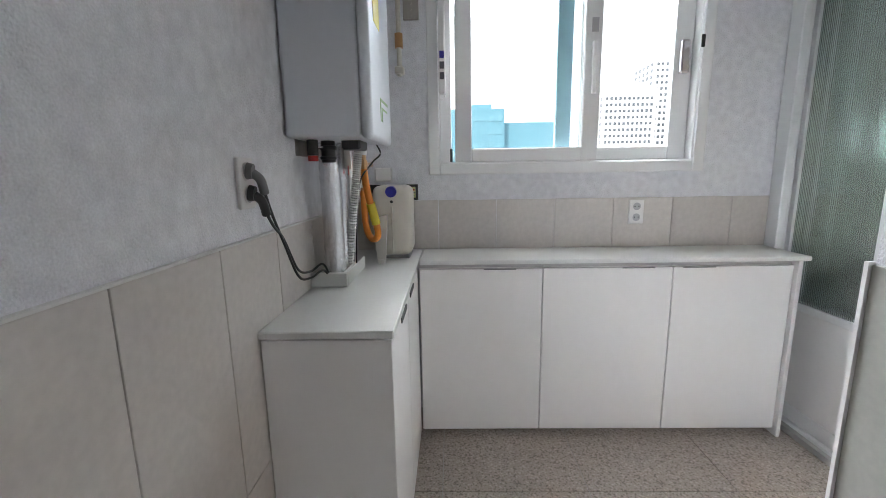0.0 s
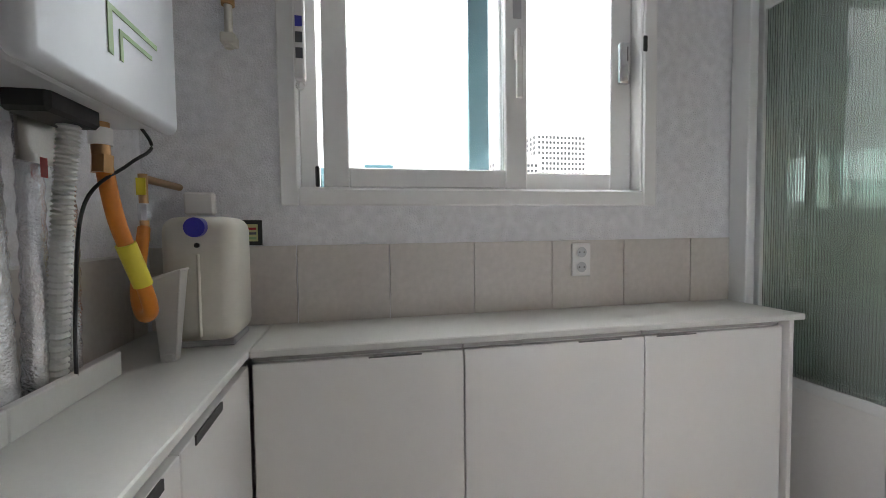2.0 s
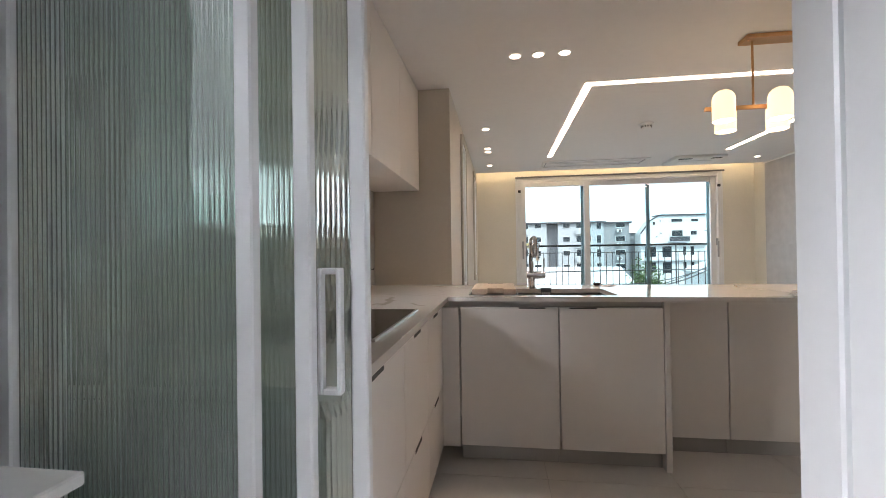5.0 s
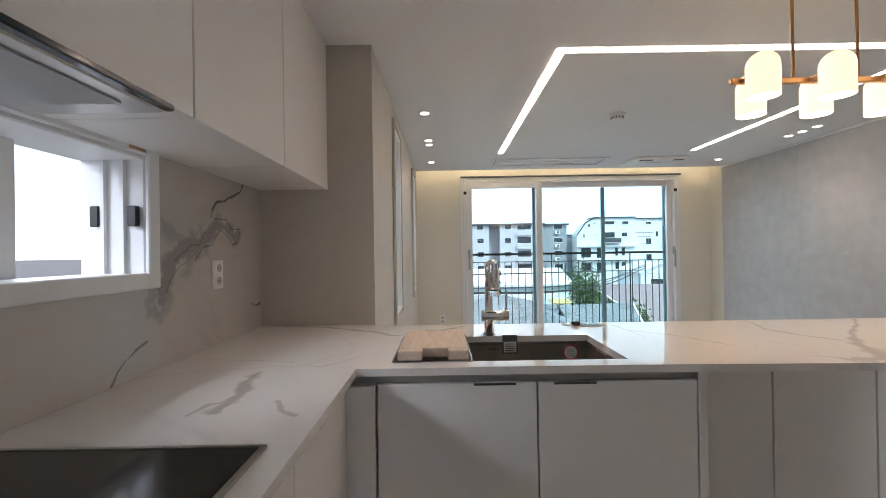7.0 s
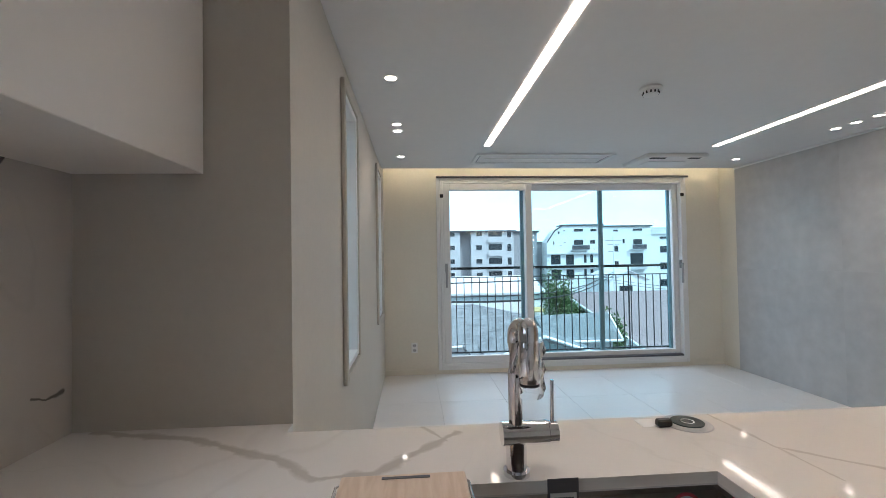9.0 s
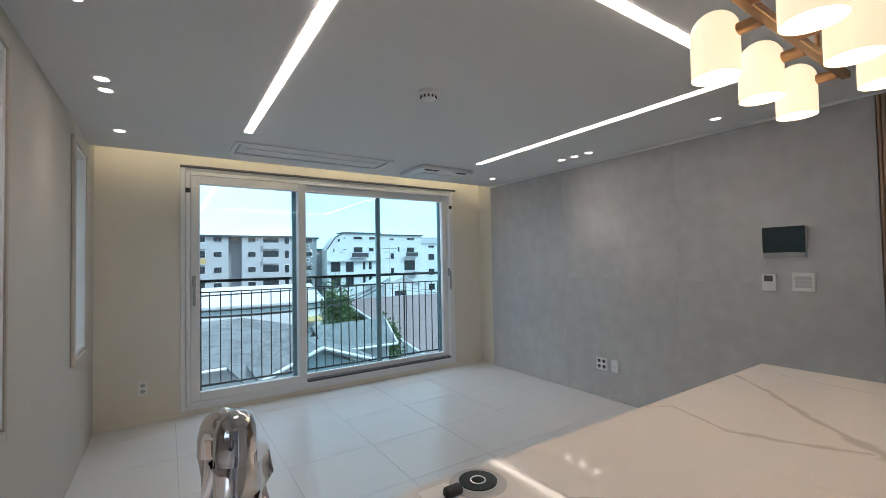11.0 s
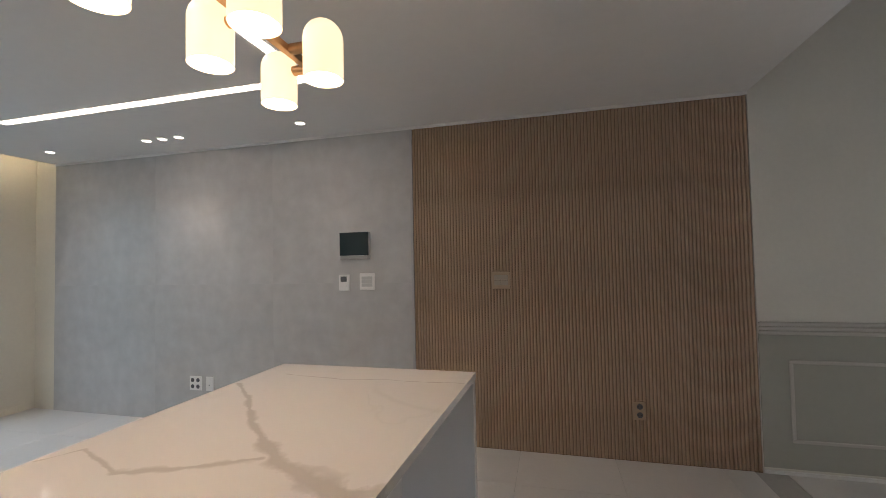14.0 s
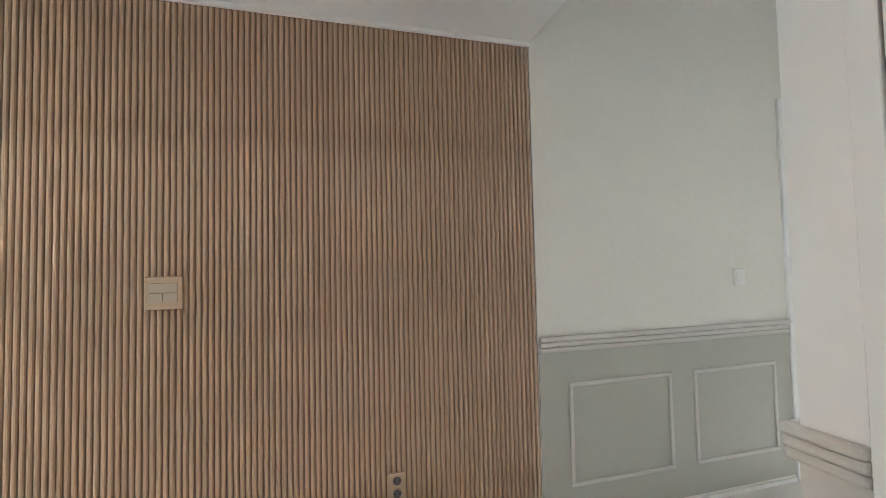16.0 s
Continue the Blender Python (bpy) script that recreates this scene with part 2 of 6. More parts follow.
def tube(bm, pts, r, seg=10, wave=0.0):
    pts = [Vector(p) for p in pts]
    rings = []
    for i, p in enumerate(pts):
        d = (pts[min(i + 1, len(pts) - 1)] - pts[max(i - 1, 0)]).normalized()
        q = d.to_track_quat("Z", "Y")
        rr = r + (wave if i % 2 else -wave)
        rings.append([bm.verts.new(p + q @ Vector((rr * math.cos(2 * math.pi * k / seg), rr * math.sin(2 * math.pi * k / seg), 0))) for k in range(seg)])
    for a, b in zip(rings, rings[1:]):
        for k in range(seg):
            bm.faces.new((a[k], a[(k + 1) % seg], b[(k + 1) % seg], b[k]))
    bm.faces.new(rings[0][::-1])
    bm.faces.new(rings[-1])
    return bm


def curve_pts(keys, n):
    """A smooth line through a few points (Catmull-Rom)."""
    k = [Vector(p) for p in keys]
    k = [k[0] * 2 - k[1]] + k + [k[-1] * 2 - k[-2]]
    out = []
    for i in range(1, len(k) - 2):
        for j in range(n):
            t = j / n
            a, b, c, d = k[i - 1:i + 3]
            out.append(0.5 * ((2 * b) + (c - a) * t + (2 * a - 5 * b + 4 * c - d) * t * t + (3 * b - a - 3 * c + d) * t ** 3))
    out.append(k[-2])
    return out


def finish(name, bm, material, smooth=False):
    bmesh.ops.recalc_face_normals(bm, faces=bm.faces)
    me = bpy.data.meshes.new(name)
    if smooth:
        for f in bm.faces:
            f.smooth = True
        for e in bm.edges:
            if len(e.link_faces) == 2 and e.calc_face_angle(0) > radians(35):
                e.smooth = False
    bm.to_mesh(me)
    bm.free()
    me.materials.append(material)
    return new(name, me)


def thing(name, loc, label, category, group="", kind=""):
    """An Empty at the base of a thing, which carries its parts."""
    ob = new(name)
    ob.location = loc
    ob.empty_display_size = 0.1
    return tagged(ob, label, category, group, kind)


def part(name, bm, material, parent, label="", smooth=False):
    ob = finish(name, bm, material, smooth)
    ob.parent = parent
    if parent.type == "EMPTY":
        ob.matrix_parent_inverse = Matrix.Translation(parent.location).inverted()
    if label:
        ob["label"] = label
    return ob


def solid(name, bm, material, label, category, kind="", group="", smooth=False):
    return tagged(finish(name, bm, material, smooth), label, category, group, kind)


def B(*a, **k):
    return box(bmesh.new(), *a, **k)


def pieces(name, parent, material, size, places, bev=0.0015, axis=None):
    """Alike pieces as objects on one mesh; size in metres, places are centres."""
    bm = box(bmesh.new(), -size[0] / 2, size[0] / 2, -size[1] / 2, size[1] / 2, -size[2] / 2, size[2] / 2, bev)
    me = bpy.data.meshes.new(name)
    bm.to_mesh(me)
    bm.free()
    me.materials.append(material)
    for p in places:
        o = new(name, me)
        o.parent = parent
        if parent.type == "EMPTY":
            o.matrix_parent_inverse = Matrix.Translation(parent.location).inverted()
        o.location = p


# ---- materials ----
# fine tone speckle paints the emboss's light and dark where the bump looks flat
WALLPAPER = mat("embossed_wallpaper", (0.76, 0.765, 0.785), 0.65, noise_scale=30, amount=0.17, bump=1.0, bump_scale=185)
for node in WALLPAPER.node_tree.nodes:
    if node.type == "BUMP":
        node.inputs["Distance"].default_value = 0.0042
PAINT = mat("white_paint", (0.80, 0.79, 0.77), 0.55, noise_scale=3, amount=0.02, bump=0.05, bump_scale=160)
CEIL = mat("ceiling_paper", (0.78, 0.77, 0.76), 0.8, noise_scale=2, amount=0.02, bump=0.08, bump_scale=220)
CREAM = mat("cream_wallpaper", (0.74, 0.70, 0.60), 0.7, noise_scale=4, amount=0.03, bump=0.08, bump_scale=180)
TAUPE = mat("taupe_wallpaper", (0.55, 0.51, 0.44), 0.6, noise_scale=4, amount=0.03, bump=0.08, bump_scale=180)
GREYTILE = mat("grey_porcelain", (0.50, 0.49, 0.48), 0.34, noise_scale=0.9, amount=0.14, bump=0.02, bump_scale=60, per_piece=0.015)
SAGE = mat("sage_grey_paint", (0.42, 0.42, 0.37), 0.55, noise_scale=3, amount=0.03)
WAINCREAM = mat("pale_cream_wallpaper", (0.74, 0.72, 0.66), 0.7, noise_scale=4, amount=0.03, bump=0.06, bump_scale=180)
MOULD = mat("grey_moulding", (0.56, 0.54, 0.50), 0.5, noise_scale=6, amount=0.02)
WALLTILE = mat("beige_wall_tile", (0.58, 0.54, 0.50), 0.35, noise_scale=6, amount=0.09, bump=0.05, bump_scale=40, per_piece=0.02)
GROUT = mat("grey_grout", (0.30, 0.29, 0.28), 0.85, noise_scale=40, amount=0.1)
FLOORGROUT = mat("pale_grout", (0.45, 0.44, 0.42), 0.8, noise_scale=40, amount=0.08)
UFLOOR = speckle("speckled_floor", (0.40, 0.35, 0.305), (0.20, 0.17, 0.145), (0.55, 0.50, 0.45), 125, 0.5)
FLOORTILE = mat("pale_floor_tile", (0.68, 0.66, 0.63), 0.28, noise_scale=5, amount=0.03, bump=0.02, bump_scale=50, per_piece=0.012)
UCAB = mat("white_laminate", (0.78, 0.77, 0.75), 0.38, noise_scale=2, amount=0.015)
UTOP = mat("pale_grey_worktop", (0.66, 0.66, 0.63), 0.35, noise_scale=12, amount=0.03)
KCAB = mat("warm_white_laminate", (0.78, 0.755, 0.72), 0.42, noise_scale=2, amount=0.015)
# dark fills painted for the shade inside slots, holes and vents
SLOTSHADE = mat("slot_shade_grey", (0.14, 0.14, 0.14), 0.5, noise_scale=10, amount=0.05)
SHADOWGAP = mat("gap_shade", (0.06, 0.06, 0.06), 0.7)
GAPGREY = mat("grey_channel", (0.42, 0.41, 0.39), 0.5)
STONE = marble("veined_quartz_top", (0.76, 0.73, 0.69), (0.40, 0.37, 0.33), 0.95, 0.16, 0.012, 0.06)
add_veins(STONE, [
    ([(5.12, 0.34), (4.96, 0.49), (4.84, 0.63)], 0.010, 0.55),
    ([(4.84, 0.63), (4.70, 0.75)], 0.015, 0.55),
    ([(4.70, 0.75), (4.62, 0.83), (4.52, 0.88)], 0.024, 0.55),
    ([(4.52, 0.88), (4.42, 0.92), (4.34, 0.90)], 0.036, 0.55),
    ([(4.42, 0.93), (4.40, 1.06)], 0.034, 0.5),
    ([(4.42, 1.05), (4.46, 1.13)], 0.006, 0.5),
    ([(5.14, 0.936), (5.09, 0.875), (4.905, 0.94)], 0.006, 0.5),
    ([(4.905, 0.94), (4.80, 0.90), (4.66, 0.83)], 0.014, 0.5),
    ([(5.03, 0.20), (4.79, 0.235), (4.64, 0.205), (4.34, 0.21)], 0.005, 0.5),
    ([(5.2, 3.2), (5.12, 2.9), (4.99, 2.66), (4.90, 2.57), (4.915, 2.44), (5.01, 2.335), (5.10, 2.255)], 0.016, 0.6),
    ([(5.14, 2.34), (5.05, 2.285)], 0.007, 0.5),
    ([(4.358, 2.913), (4.278, 2.91), (4.166, 2.875), (4.04, 2.87)], 0.024, 0.75),
    ([(4.12, 2.876), (4.10, 2.914), (4.03, 2.923)], 0.008, 0.6),
    ([(4.108, 2.749), (4.048, 2.715), (4.019, 2.677)], 0.010, 0.6),
    ([(4.527, 3.148), (4.513, 3.004), (4.487, 2.857), (4.411, 2.741), (4.466, 2.685), (4.54, 2.64)], 0.005, 0.38),
    ([(5.198, 1.554), (4.94, 1.533), (4.827, 1.401), (4.62, 1.28)], 0.006, 0.5),
    ([(4.94, 1.533), (4.79, 1.524)], 0.005, 0.45),
], (0.40, 0.36, 0.31), (1, 1, 0))
SPLASH = marble("veined_splashback", (0.54, 0.512, 0.475), (0.20, 0.20, 0.20), 0.8, 0.18, 0.03, 0.18, turn=1.1)
# broad grey clouds of the splashback first, then their dark cracked edges
add_veins(SPLASH, [
    ([(4.43, 1.09), (4.46, 1.17), (4.52, 1.22), (4.59, 1.255), (4.655, 1.285)], 0.062, 0.78),
    ([(4.60, 1.27), (4.50, 1.30), (4.45, 1.345)], 0.034, 0.45),
    ([(4.655, 1.285), (4.72, 1.305), (4.775, 1.35)], 0.036, 0.8),
    ([(4.775, 1.355), (4.82, 1.365), (4.87, 1.335), (4.92, 1.308), (4.955, 1.325)], 0.034, 0.8),
    ([(4.87, 1.469), (4.93, 1.49)], 0.012, 0.4),
], (0.25, 0.245, 0.24), (1, 0, 1), 0.085)
add_veins(SPLASH, [
    ([(5.029, 1.575), (4.982, 1.514), (4.87, 1.469), (4.789, 1.446), (4.753, 1.414), (4.745, 1.386)], 0.006, 0.95),
    ([(4.466, 1.115), (4.495, 1.158), (4.539, 1.195), (4.578, 1.208)], 0.004, 0.5),
    ([(4.626, 1.21), (4.685, 1.267), (4.752, 1.277), (4.788, 1.323), (4.816, 1.342), (4.86, 1.307), (4.907, 1.274), (4.96, 1.293), (4.976, 1.342)], 0.004, 0.65),
    ([(4.512, 1.215), (4.578, 1.25), (4.61, 1.272), (4.655, 1.27), (4.705, 1.326)], 0.0045, 0.55),
    ([(4.767, 1.382), (4.861, 1.386), (4.895, 1.343), (4.97, 1.345)], 0.004, 0.7),
    ([(5.086, 1.0), (5.129, 0.985), (5.173, 0.991)], 0.005, 0.9),
    ([(4.37, 0.969), (4.327, 0.952), (4.287, 0.934), (4.259, 0.913), (4.228, 0.874)], 0.006, 0.7),
], (0.12, 0.118, 0.115), (1, 0, 1), 0.035)
PVC = mat("white_window_frame", (0.80, 0.80, 0.79), 0.32, noise_scale=5, amount=0.02)
PVCDARK = mat("grey_window_frame", (0.16, 0.27, 0.30), 0.35, noise_scale=5, amount=0.03)
ALU = mat("white_door_frame", (0.78, 0.80, 0.80), 0.3, noise_scale=5, amount=0.02)
PLASTIC = mat("white_plastic", (0.80, 0.79, 0.77), 0.35, noise_scale=8, amount=0.02)
BEIGEPLASTIC = mat("beige_plastic", (0.44, 0.335, 0.23), 0.45, noise_scale=8, amount=0.03)
DARKGREY = mat("dark_grey_plastic", (0.13, 0.13, 0.13), 0.4, noise_scale=20, amount=0.06)
KEYGREY = mat("pale_grey_switch_key", (0.56, 0.56, 0.55), 0.45, noise_scale=20, amount=0.03)
KEYBEIGE = mat("beige_switch_key", (0.42, 0.37, 0.30), 0.5, noise_scale=20, amount=0.04)
BLACK = mat("black_plastic", (0.02, 0.02, 0.02), 0.35, noise_scale=20, amount=0.1)
RED = mat("red_plastic", (0.45, 0.02, 0.02), 0.4)
HANDLEGREY = mat("grey_lever_metal", (0.36, 0.37, 0.37), 0.4, metal=0.3, noise_scale=20, amount=0.05)
BLUE = mat("blue_plastic", (0.03, 0.03, 0.35), 0.35)
GREEN = mat("green_print", (0.30, 0.45, 0.22), 0.5)
ORANGE = mat("orange_hose", (0.70, 0.22, 0.02), 0.45, noise_scale=20, amount=0.06)
PALEYELLOW = mat("pale_yellow_print", (0.60, 0.58, 0.28), 0.5, noise_scale=30, amount=0.05)
YELLOW = mat("yellow_label", (0.75, 0.62, 0.05), 0.5)
BOILER = mat("pearl_boiler_shell", (0.62, 0.64, 0.67), 0.3, metal=0.15, noise_scale=6, amount=0.02)
STEEL = mat("brushed_steel", (0.42, 0.40, 0.37), 0.32, metal=1.0, noise_scale=30, amount=0.08)
CHROME = mat("chrome", (0.80, 0.80, 0.82), 0.06, metal=1.0)
BRASS = mat("brushed_brass", (0.55, 0.32, 0.16), 0.32, metal=1.0, noise_scale=40, amount=0.06)
FOIL = mat("silver_foil", (0.80, 0.80, 0.82), 0.16, metal=1.0, bump=0.55, bump_scale=230, noise_scale=90, amount=0.25)
MILKY = glass("milky_plastic", (0.86, 0.85, 0.81), 0.35, 1.3)
MILKY.node_tree.nodes["Principled BSDF"].inputs["Transmission Weight"].default_value = 0.55
HOSE = mat("grey_drain_hose", (0.60, 0.60, 0.57), 0.5, noise_scale=20, amount=0.05)
DARKPRINT = mat("dark_print", (0.10, 0.10, 0.11), 0.6)
GREYPRINT = mat("grey_print", (0.45, 0.45, 0.46), 0.6)
PAPER = mat("paper_label", (0.78, 0.78, 0.76), 0.6, noise_scale=20, amount=0.03)
PINK = mat("pink_print", (0.75, 0.12, 0.16), 0.5)
JUG = mat("cream_jug_plastic", (0.66, 0.63, 0.55), 0.4, noise_scale=6, amount=0.03)
HOB = mat("black_glass_hob", (0.012, 0.012, 0.012), 0.12, spec=0.35)
SCREEN = mat("dark_screen", (0.02, 0.035, 0.04), 0.12)
SLAT = wood("oak_slat", (0.52, 0.385, 0.265), (0.40, 0.285, 0.19), 9, (6, 6, 0.35), 0.5)
SLATBACK = mat("dark_oak_backing", (0.24, 0.165, 0.11), 0.7, noise_scale=12, amount=0.1)
BOARD = wood("pale_board_wood", (0.74, 0.61, 0.49), (0.62, 0.48, 0.36), 14, (0.6, 5, 5), 0.4)
PANE = glass("clear_pane", (0.95, 0.99, 0.99), 0.0, 1.33)
PALEBLUEPANE = glass("pale_blue_pane", (0.80, 0.96, 0.985), 0.0, 1.33)
BLUEPANE = glass("blue_tinted_pane", (0.66, 0.93, 0.97), 0.0, 1.33)
REEDED = glass("reeded_glass", (0.79, 0.905, 0.86), 0.03, 1.52)
REEDED.node_tree.nodes["Principled BSDF"].inputs["Transmission Weight"].default_value = 0.88
FILM = glass("clear_film", (0.95, 0.95, 0.95), 0.15, 1.2)
LEDGLOW = glow("led_diffuser", SOFT, 14.0 * LAMP)
SPOTGLOW = glow("downlight_lens", SOFT, 22.0 * LAMP)
COVEGLOW = glow("cove_led", (1.0, 0.78, 0.45), 16.0 * LAMP)
SHADEGLASS = mat("opal_glass", (0.90, 0.86, 0.76), 0.2)
SHADEGLASS.node_tree.nodes["Principled BSDF"].inputs["Emission Color"].default_value = (1.0, 0.74, 0.40, 1)
SHADEGLASS.node_tree.nodes["Principled BSDF"].inputs["Emission Strength"].default_value = 1.3 * LAMP
BULB = glow("lamp_bulb", (1.0, 0.70, 0.42), 60.0 * LAMP)

# ---- structure ----
H = 2.29            # living and kitchen ceiling
UW, UN = 0.715, 3.20    # utility room: west and north wall faces
KN, LN, LS, LE = 3.26, 2.69, -1.31, 8.80   # kitchen north, living north, south and east wall faces
UF = -0.03          # utility floor


def wall_with_hole(bm, axis, p0, p1, a0, a1, z0, z1, holes):
    """A wall slab between p0 and p1 of its thickness axis, along a0..a1, with rectangular holes (a, b, low, high) in order."""
    us = sorted({a0, a1, *(h[0] for h in holes), *(h[1] for h in holes)})
    ws = sorted({z0, z1, *(h[2] for h in holes), *(h[3] for h in holes)})
    for u0, u1 in zip(us, us[1:]):
        for w0, w1 in zip(ws, ws[1:]):
            if any(a <= (u0 + u1) / 2 <= b and lo <= (w0 + w1) / 2 <= hi for a, b, lo, hi in holes):
                continue
            if axis == "y":
                box(bm, u0, u1, p0, p1, w0, w1)
            else:
                box(bm, p0, p1, u0, u1, w0, w1)
    # one shell: drop the faces between neighbouring blocks
    bmesh.ops.remove_doubles(bm, verts=bm.verts, dist=1e-5)
    seen = {}
    for f in bm.faces:
        seen.setdefault(tuple(round(v, 4) for v in f.calc_center_median()), []).append(f)
    bmesh.ops.delete(bm, geom=[f for fs in seen.values() if len(fs) > 1 for f in fs], context="FACES")
    return bm


S = "structure"
wall_utility_west = solid("wall_utility_west", B(UW - 0.15, UW, 0.15, 3.40, UF - 0.1, 2.40), WALLPAPER, "white embossed wallpaper wall above beige tiles", "wall", S)
wall_utility_north = solid("wall_utility_north", wall_with_hole(bmesh.new(), "y", UN, UN + 0.15, UW, 2.735, UF - 0.1, 2.40, [(1.105, 2.352, 1.2, 2.13)]), WALLPAPER, "white embossed wallpaper wall with a sliding window", "wall", S)
solid("wall_utility_south", B(UW, 1.892, 0.15, 0.30, UF - 0.1, 2.40), WALLPAPER, "plain white wall closing the utility room", "wall", S)
wall_utility_east = solid("wall_utility_east", B(1.892, 2.28, 0.15, 1.855, UF - 0.1, 2.40), WALLPAPER, "white wallpapered wall above grey tiles", "wall", S)
solid("wall_door_return", B(2.28, 2.72, 1.815, 1.855, UF - 0.1, 2.40), WALLPAPER, "short white wall beside the sliding door", "wall", S)
solid("ceiling_utility", B(UW, 2.735, 0.30, UN, 2.30, 2.40), CEIL, "plain white ceiling", "ceiling", S)
floor_utility = solid("floor_utility", B(UW, 2.74, 0.30, UN, UF - 0.1, UF - 0.004), FLOORGROUT, "beige speckled floor sheet with thin joints", "floor", S)
solid("wall_door_header", B(2.735, 2.90, 1.815, 3.46, 2.02, 2.40), PAINT, "white wall above the sliding door", "wall", S)
solid("wall_door_corner", B(2.735, 2.90, 3.23, 3.46, UF - 0.1, 2.02), PAINT, "short white wall behind the sliding door frame", "wall", S)
wall_kitchen_north = solid("wall_kitchen_north", wall_with_hole(bmesh.new(), "y", KN, KN + 0.2, 2.90, 5.204, -0.1, H + 0.1, [(3.42, 4.39, 1.16, 1.55)]), SPLASH, "stone-clad kitchen wall with grey veins and a small window", "wall", S)
solid("wall_column", B(5.204, 5.45, LN, KN + 0.2, -0.1, H + 0.1), TAUPE, "taupe wall pier beside the kitchen counter", "wall", S)
wall_living_north = solid("wall_living_north", wall_with_hole(bmesh.new(), "y", LN, LN + 0.22, 5.45, LE, -0.1, H + 0.25, [(6.06, 6.50, 0.77, 2.145), (7.87, 8.31, 0.77, 2.145)]), TAUPE, "taupe wall with two narrow upright windows", "wall", S)
wall_living_east = solid("wall_living_east", wall_with_hole(bmesh.new(), "x", LE, LE + 0.22, LS - 0.2, LN + 0.22, -0.1, 2.55, [(-0.845, 2.05, 0.085, 2.195)]), CREAM, "cream wallpaper wall round the large window", "wall", S)
wall_living_south = solid("wall_living_south", B(5.022, 8.548, LS - 0.2, LS - 0.0065, -0.1, H + 0.1), GREYTILE, "large grey porcelain wall", "wall", S)
solid("wall_living_south_end", B(8.548, LE, LS - 0.2, LS - 0.002, -0.1, 2.55), CREAM, "narrow cream wall strip beside the window", "wall", S)
wall_slat = solid("wall_slatted", B(2.857, 5.022, LS - 0.2, LS - 0.014, -0.1, H + 0.1), SLATBACK, "oak slatted wall panel", "wall", S)
wall_hall_south = solid("wall_hall_south", wall_with_hole(bmesh.new(), "y", LS - 0.2, LS, -0.3, 2.857, -0.1, 3.0, [(0.35, 1.14, -0.1, 2.08)]), WAINCREAM, "pale cream hall wall above sage panelling", "wall", S)
wall_hall_north = solid("wall_hall_north", B(-0.3, 2.865, -0.178, -0.055, -0.1, 3.0), PAINT, "pale hall wall end with a moulded rail", "wall", S)
solid("wall_hall_west", B(-0.45, -0.3, LS - 0.2, -0.055, -0.1, 3.0), PAINT, "plain wall at the end of the hall", "wall", S)
solid("wall_cabinet_back", B(2.12, 2.28, -0.055, 0.15, -0.1, 2.40), PAINT, "plain wall behind the tall cabinets", "wall", S)
# the ceiling: one slab with a notch over the hall, and the hall's higher one
cb = B(2.90, 8.56, -0.196, KN, H, H + 0.12)
box(cb, 2.857, 8.56, LS, -0.196, H, H + 0.12)
box(cb, 2.28, 2.90, -0.055, 1.815, H + 0.002, H + 0.12)
solid("ceiling", cb, CEIL, "white papered ceiling with recessed light lines", "ceiling", S)
solid("ceiling_cove", B(8.56, LE, LS, LN, 2.44, 2.55), CEIL, "recessed curtain box above the window", "ceiling", S)
solid("ceiling_cove_back", B(8.54, 8.56, LS, LN, H + 0.12, 2.55), CEIL, "inner face of the curtain box", "ceiling", S)
solid("ceiling_hall", B(-0.3, 2.857, LS, -0.196, 2.90, 3.0), CEIL, "raised white hall ceiling", "ceiling", S)
solid("ceiling_hall_step", B(2.857, 2.90, LS, -0.055, H + 0.12, 3.0), CEIL, "step between hall and living ceiling", "ceiling", S)
floor = solid("floor", B(2.735, LE + 0.1, LS, KN, -0.1, -0.004), FLOORGROUT, "pale porcelain floor with thin joints", "floor", S)
solid("floor_hall", B(-0.3, 2.735, LS - 0.2, -0.055, -0.1, 0.0), FLOORTILE, "pale porcelain hall floor", "floor", S)
# the small bright room behind the hall door
solid("wall_room_west", wall_with_hole(bmesh.new(), "x", -0.75, -0.6, -3.6, LS - 0.2, -0.1, 2.4, [(-2.6, -1.7, 0.75, 2.1)]), PAINT, "white wall of the room beyond the hall", "wall", S)
solid("wall_room_south", B(-0.75, 1.6, -3.75, -3.6, -0.1, 2.4), PAINT, "white wall of the room beyond the hall", "wall", S)
solid("wall_room_east", B(1.45, 1.6, -3.6, LS - 0.2, -0.1, 2.4), PAINT, "white wall of the room beyond the hall", "wall", S)
solid("ceiling_room", B(-0.75, 1.6, -3.6, LS - 0.2, 2.3, 2.4), CEIL, "white ceiling of the room beyond the hall", "ceiling", S)
solid("floor_room", B(-0.75, 1.6, -3.6, LS - 0.2, -0.1, 0.0), FLOORTILE, "pale floor of the room beyond the hall", "floor", S)

# crown line above the south wall and the skirting lines
solid("trim_crown_south", B(2.857, 8.548, LS - 0.002, LS + 0.012, H - 0.02, H - 0.001), PAINT, "thin white ceiling trim", "trim", S)
solid("trim_slat_edge", B(5.012, 5.030, LS - 0.006, LS + 0.010, 0, H - 0.021), GREYPRINT, "thin grey metal edge of the slatted wall", "trim", S)
solid("trim_hall_skirting", B(1.301, 2.855, LS, LS + 0.010, 0.0, 0.02), PAINT, "low white skirting under the panelling", "baseboard", S)
solid("baseboard_east", B(LE - 0.008, LE, LS, LN, 0.0, 0.06), CREAM, "cream skirting under the window", "baseboard", S)

# ---- hall panelling ----
wain = thing("wainscot", (2.0, LS, 0), "sage grey wall panelling with framed fields and a moulded rail", "wainscot", kind=S)
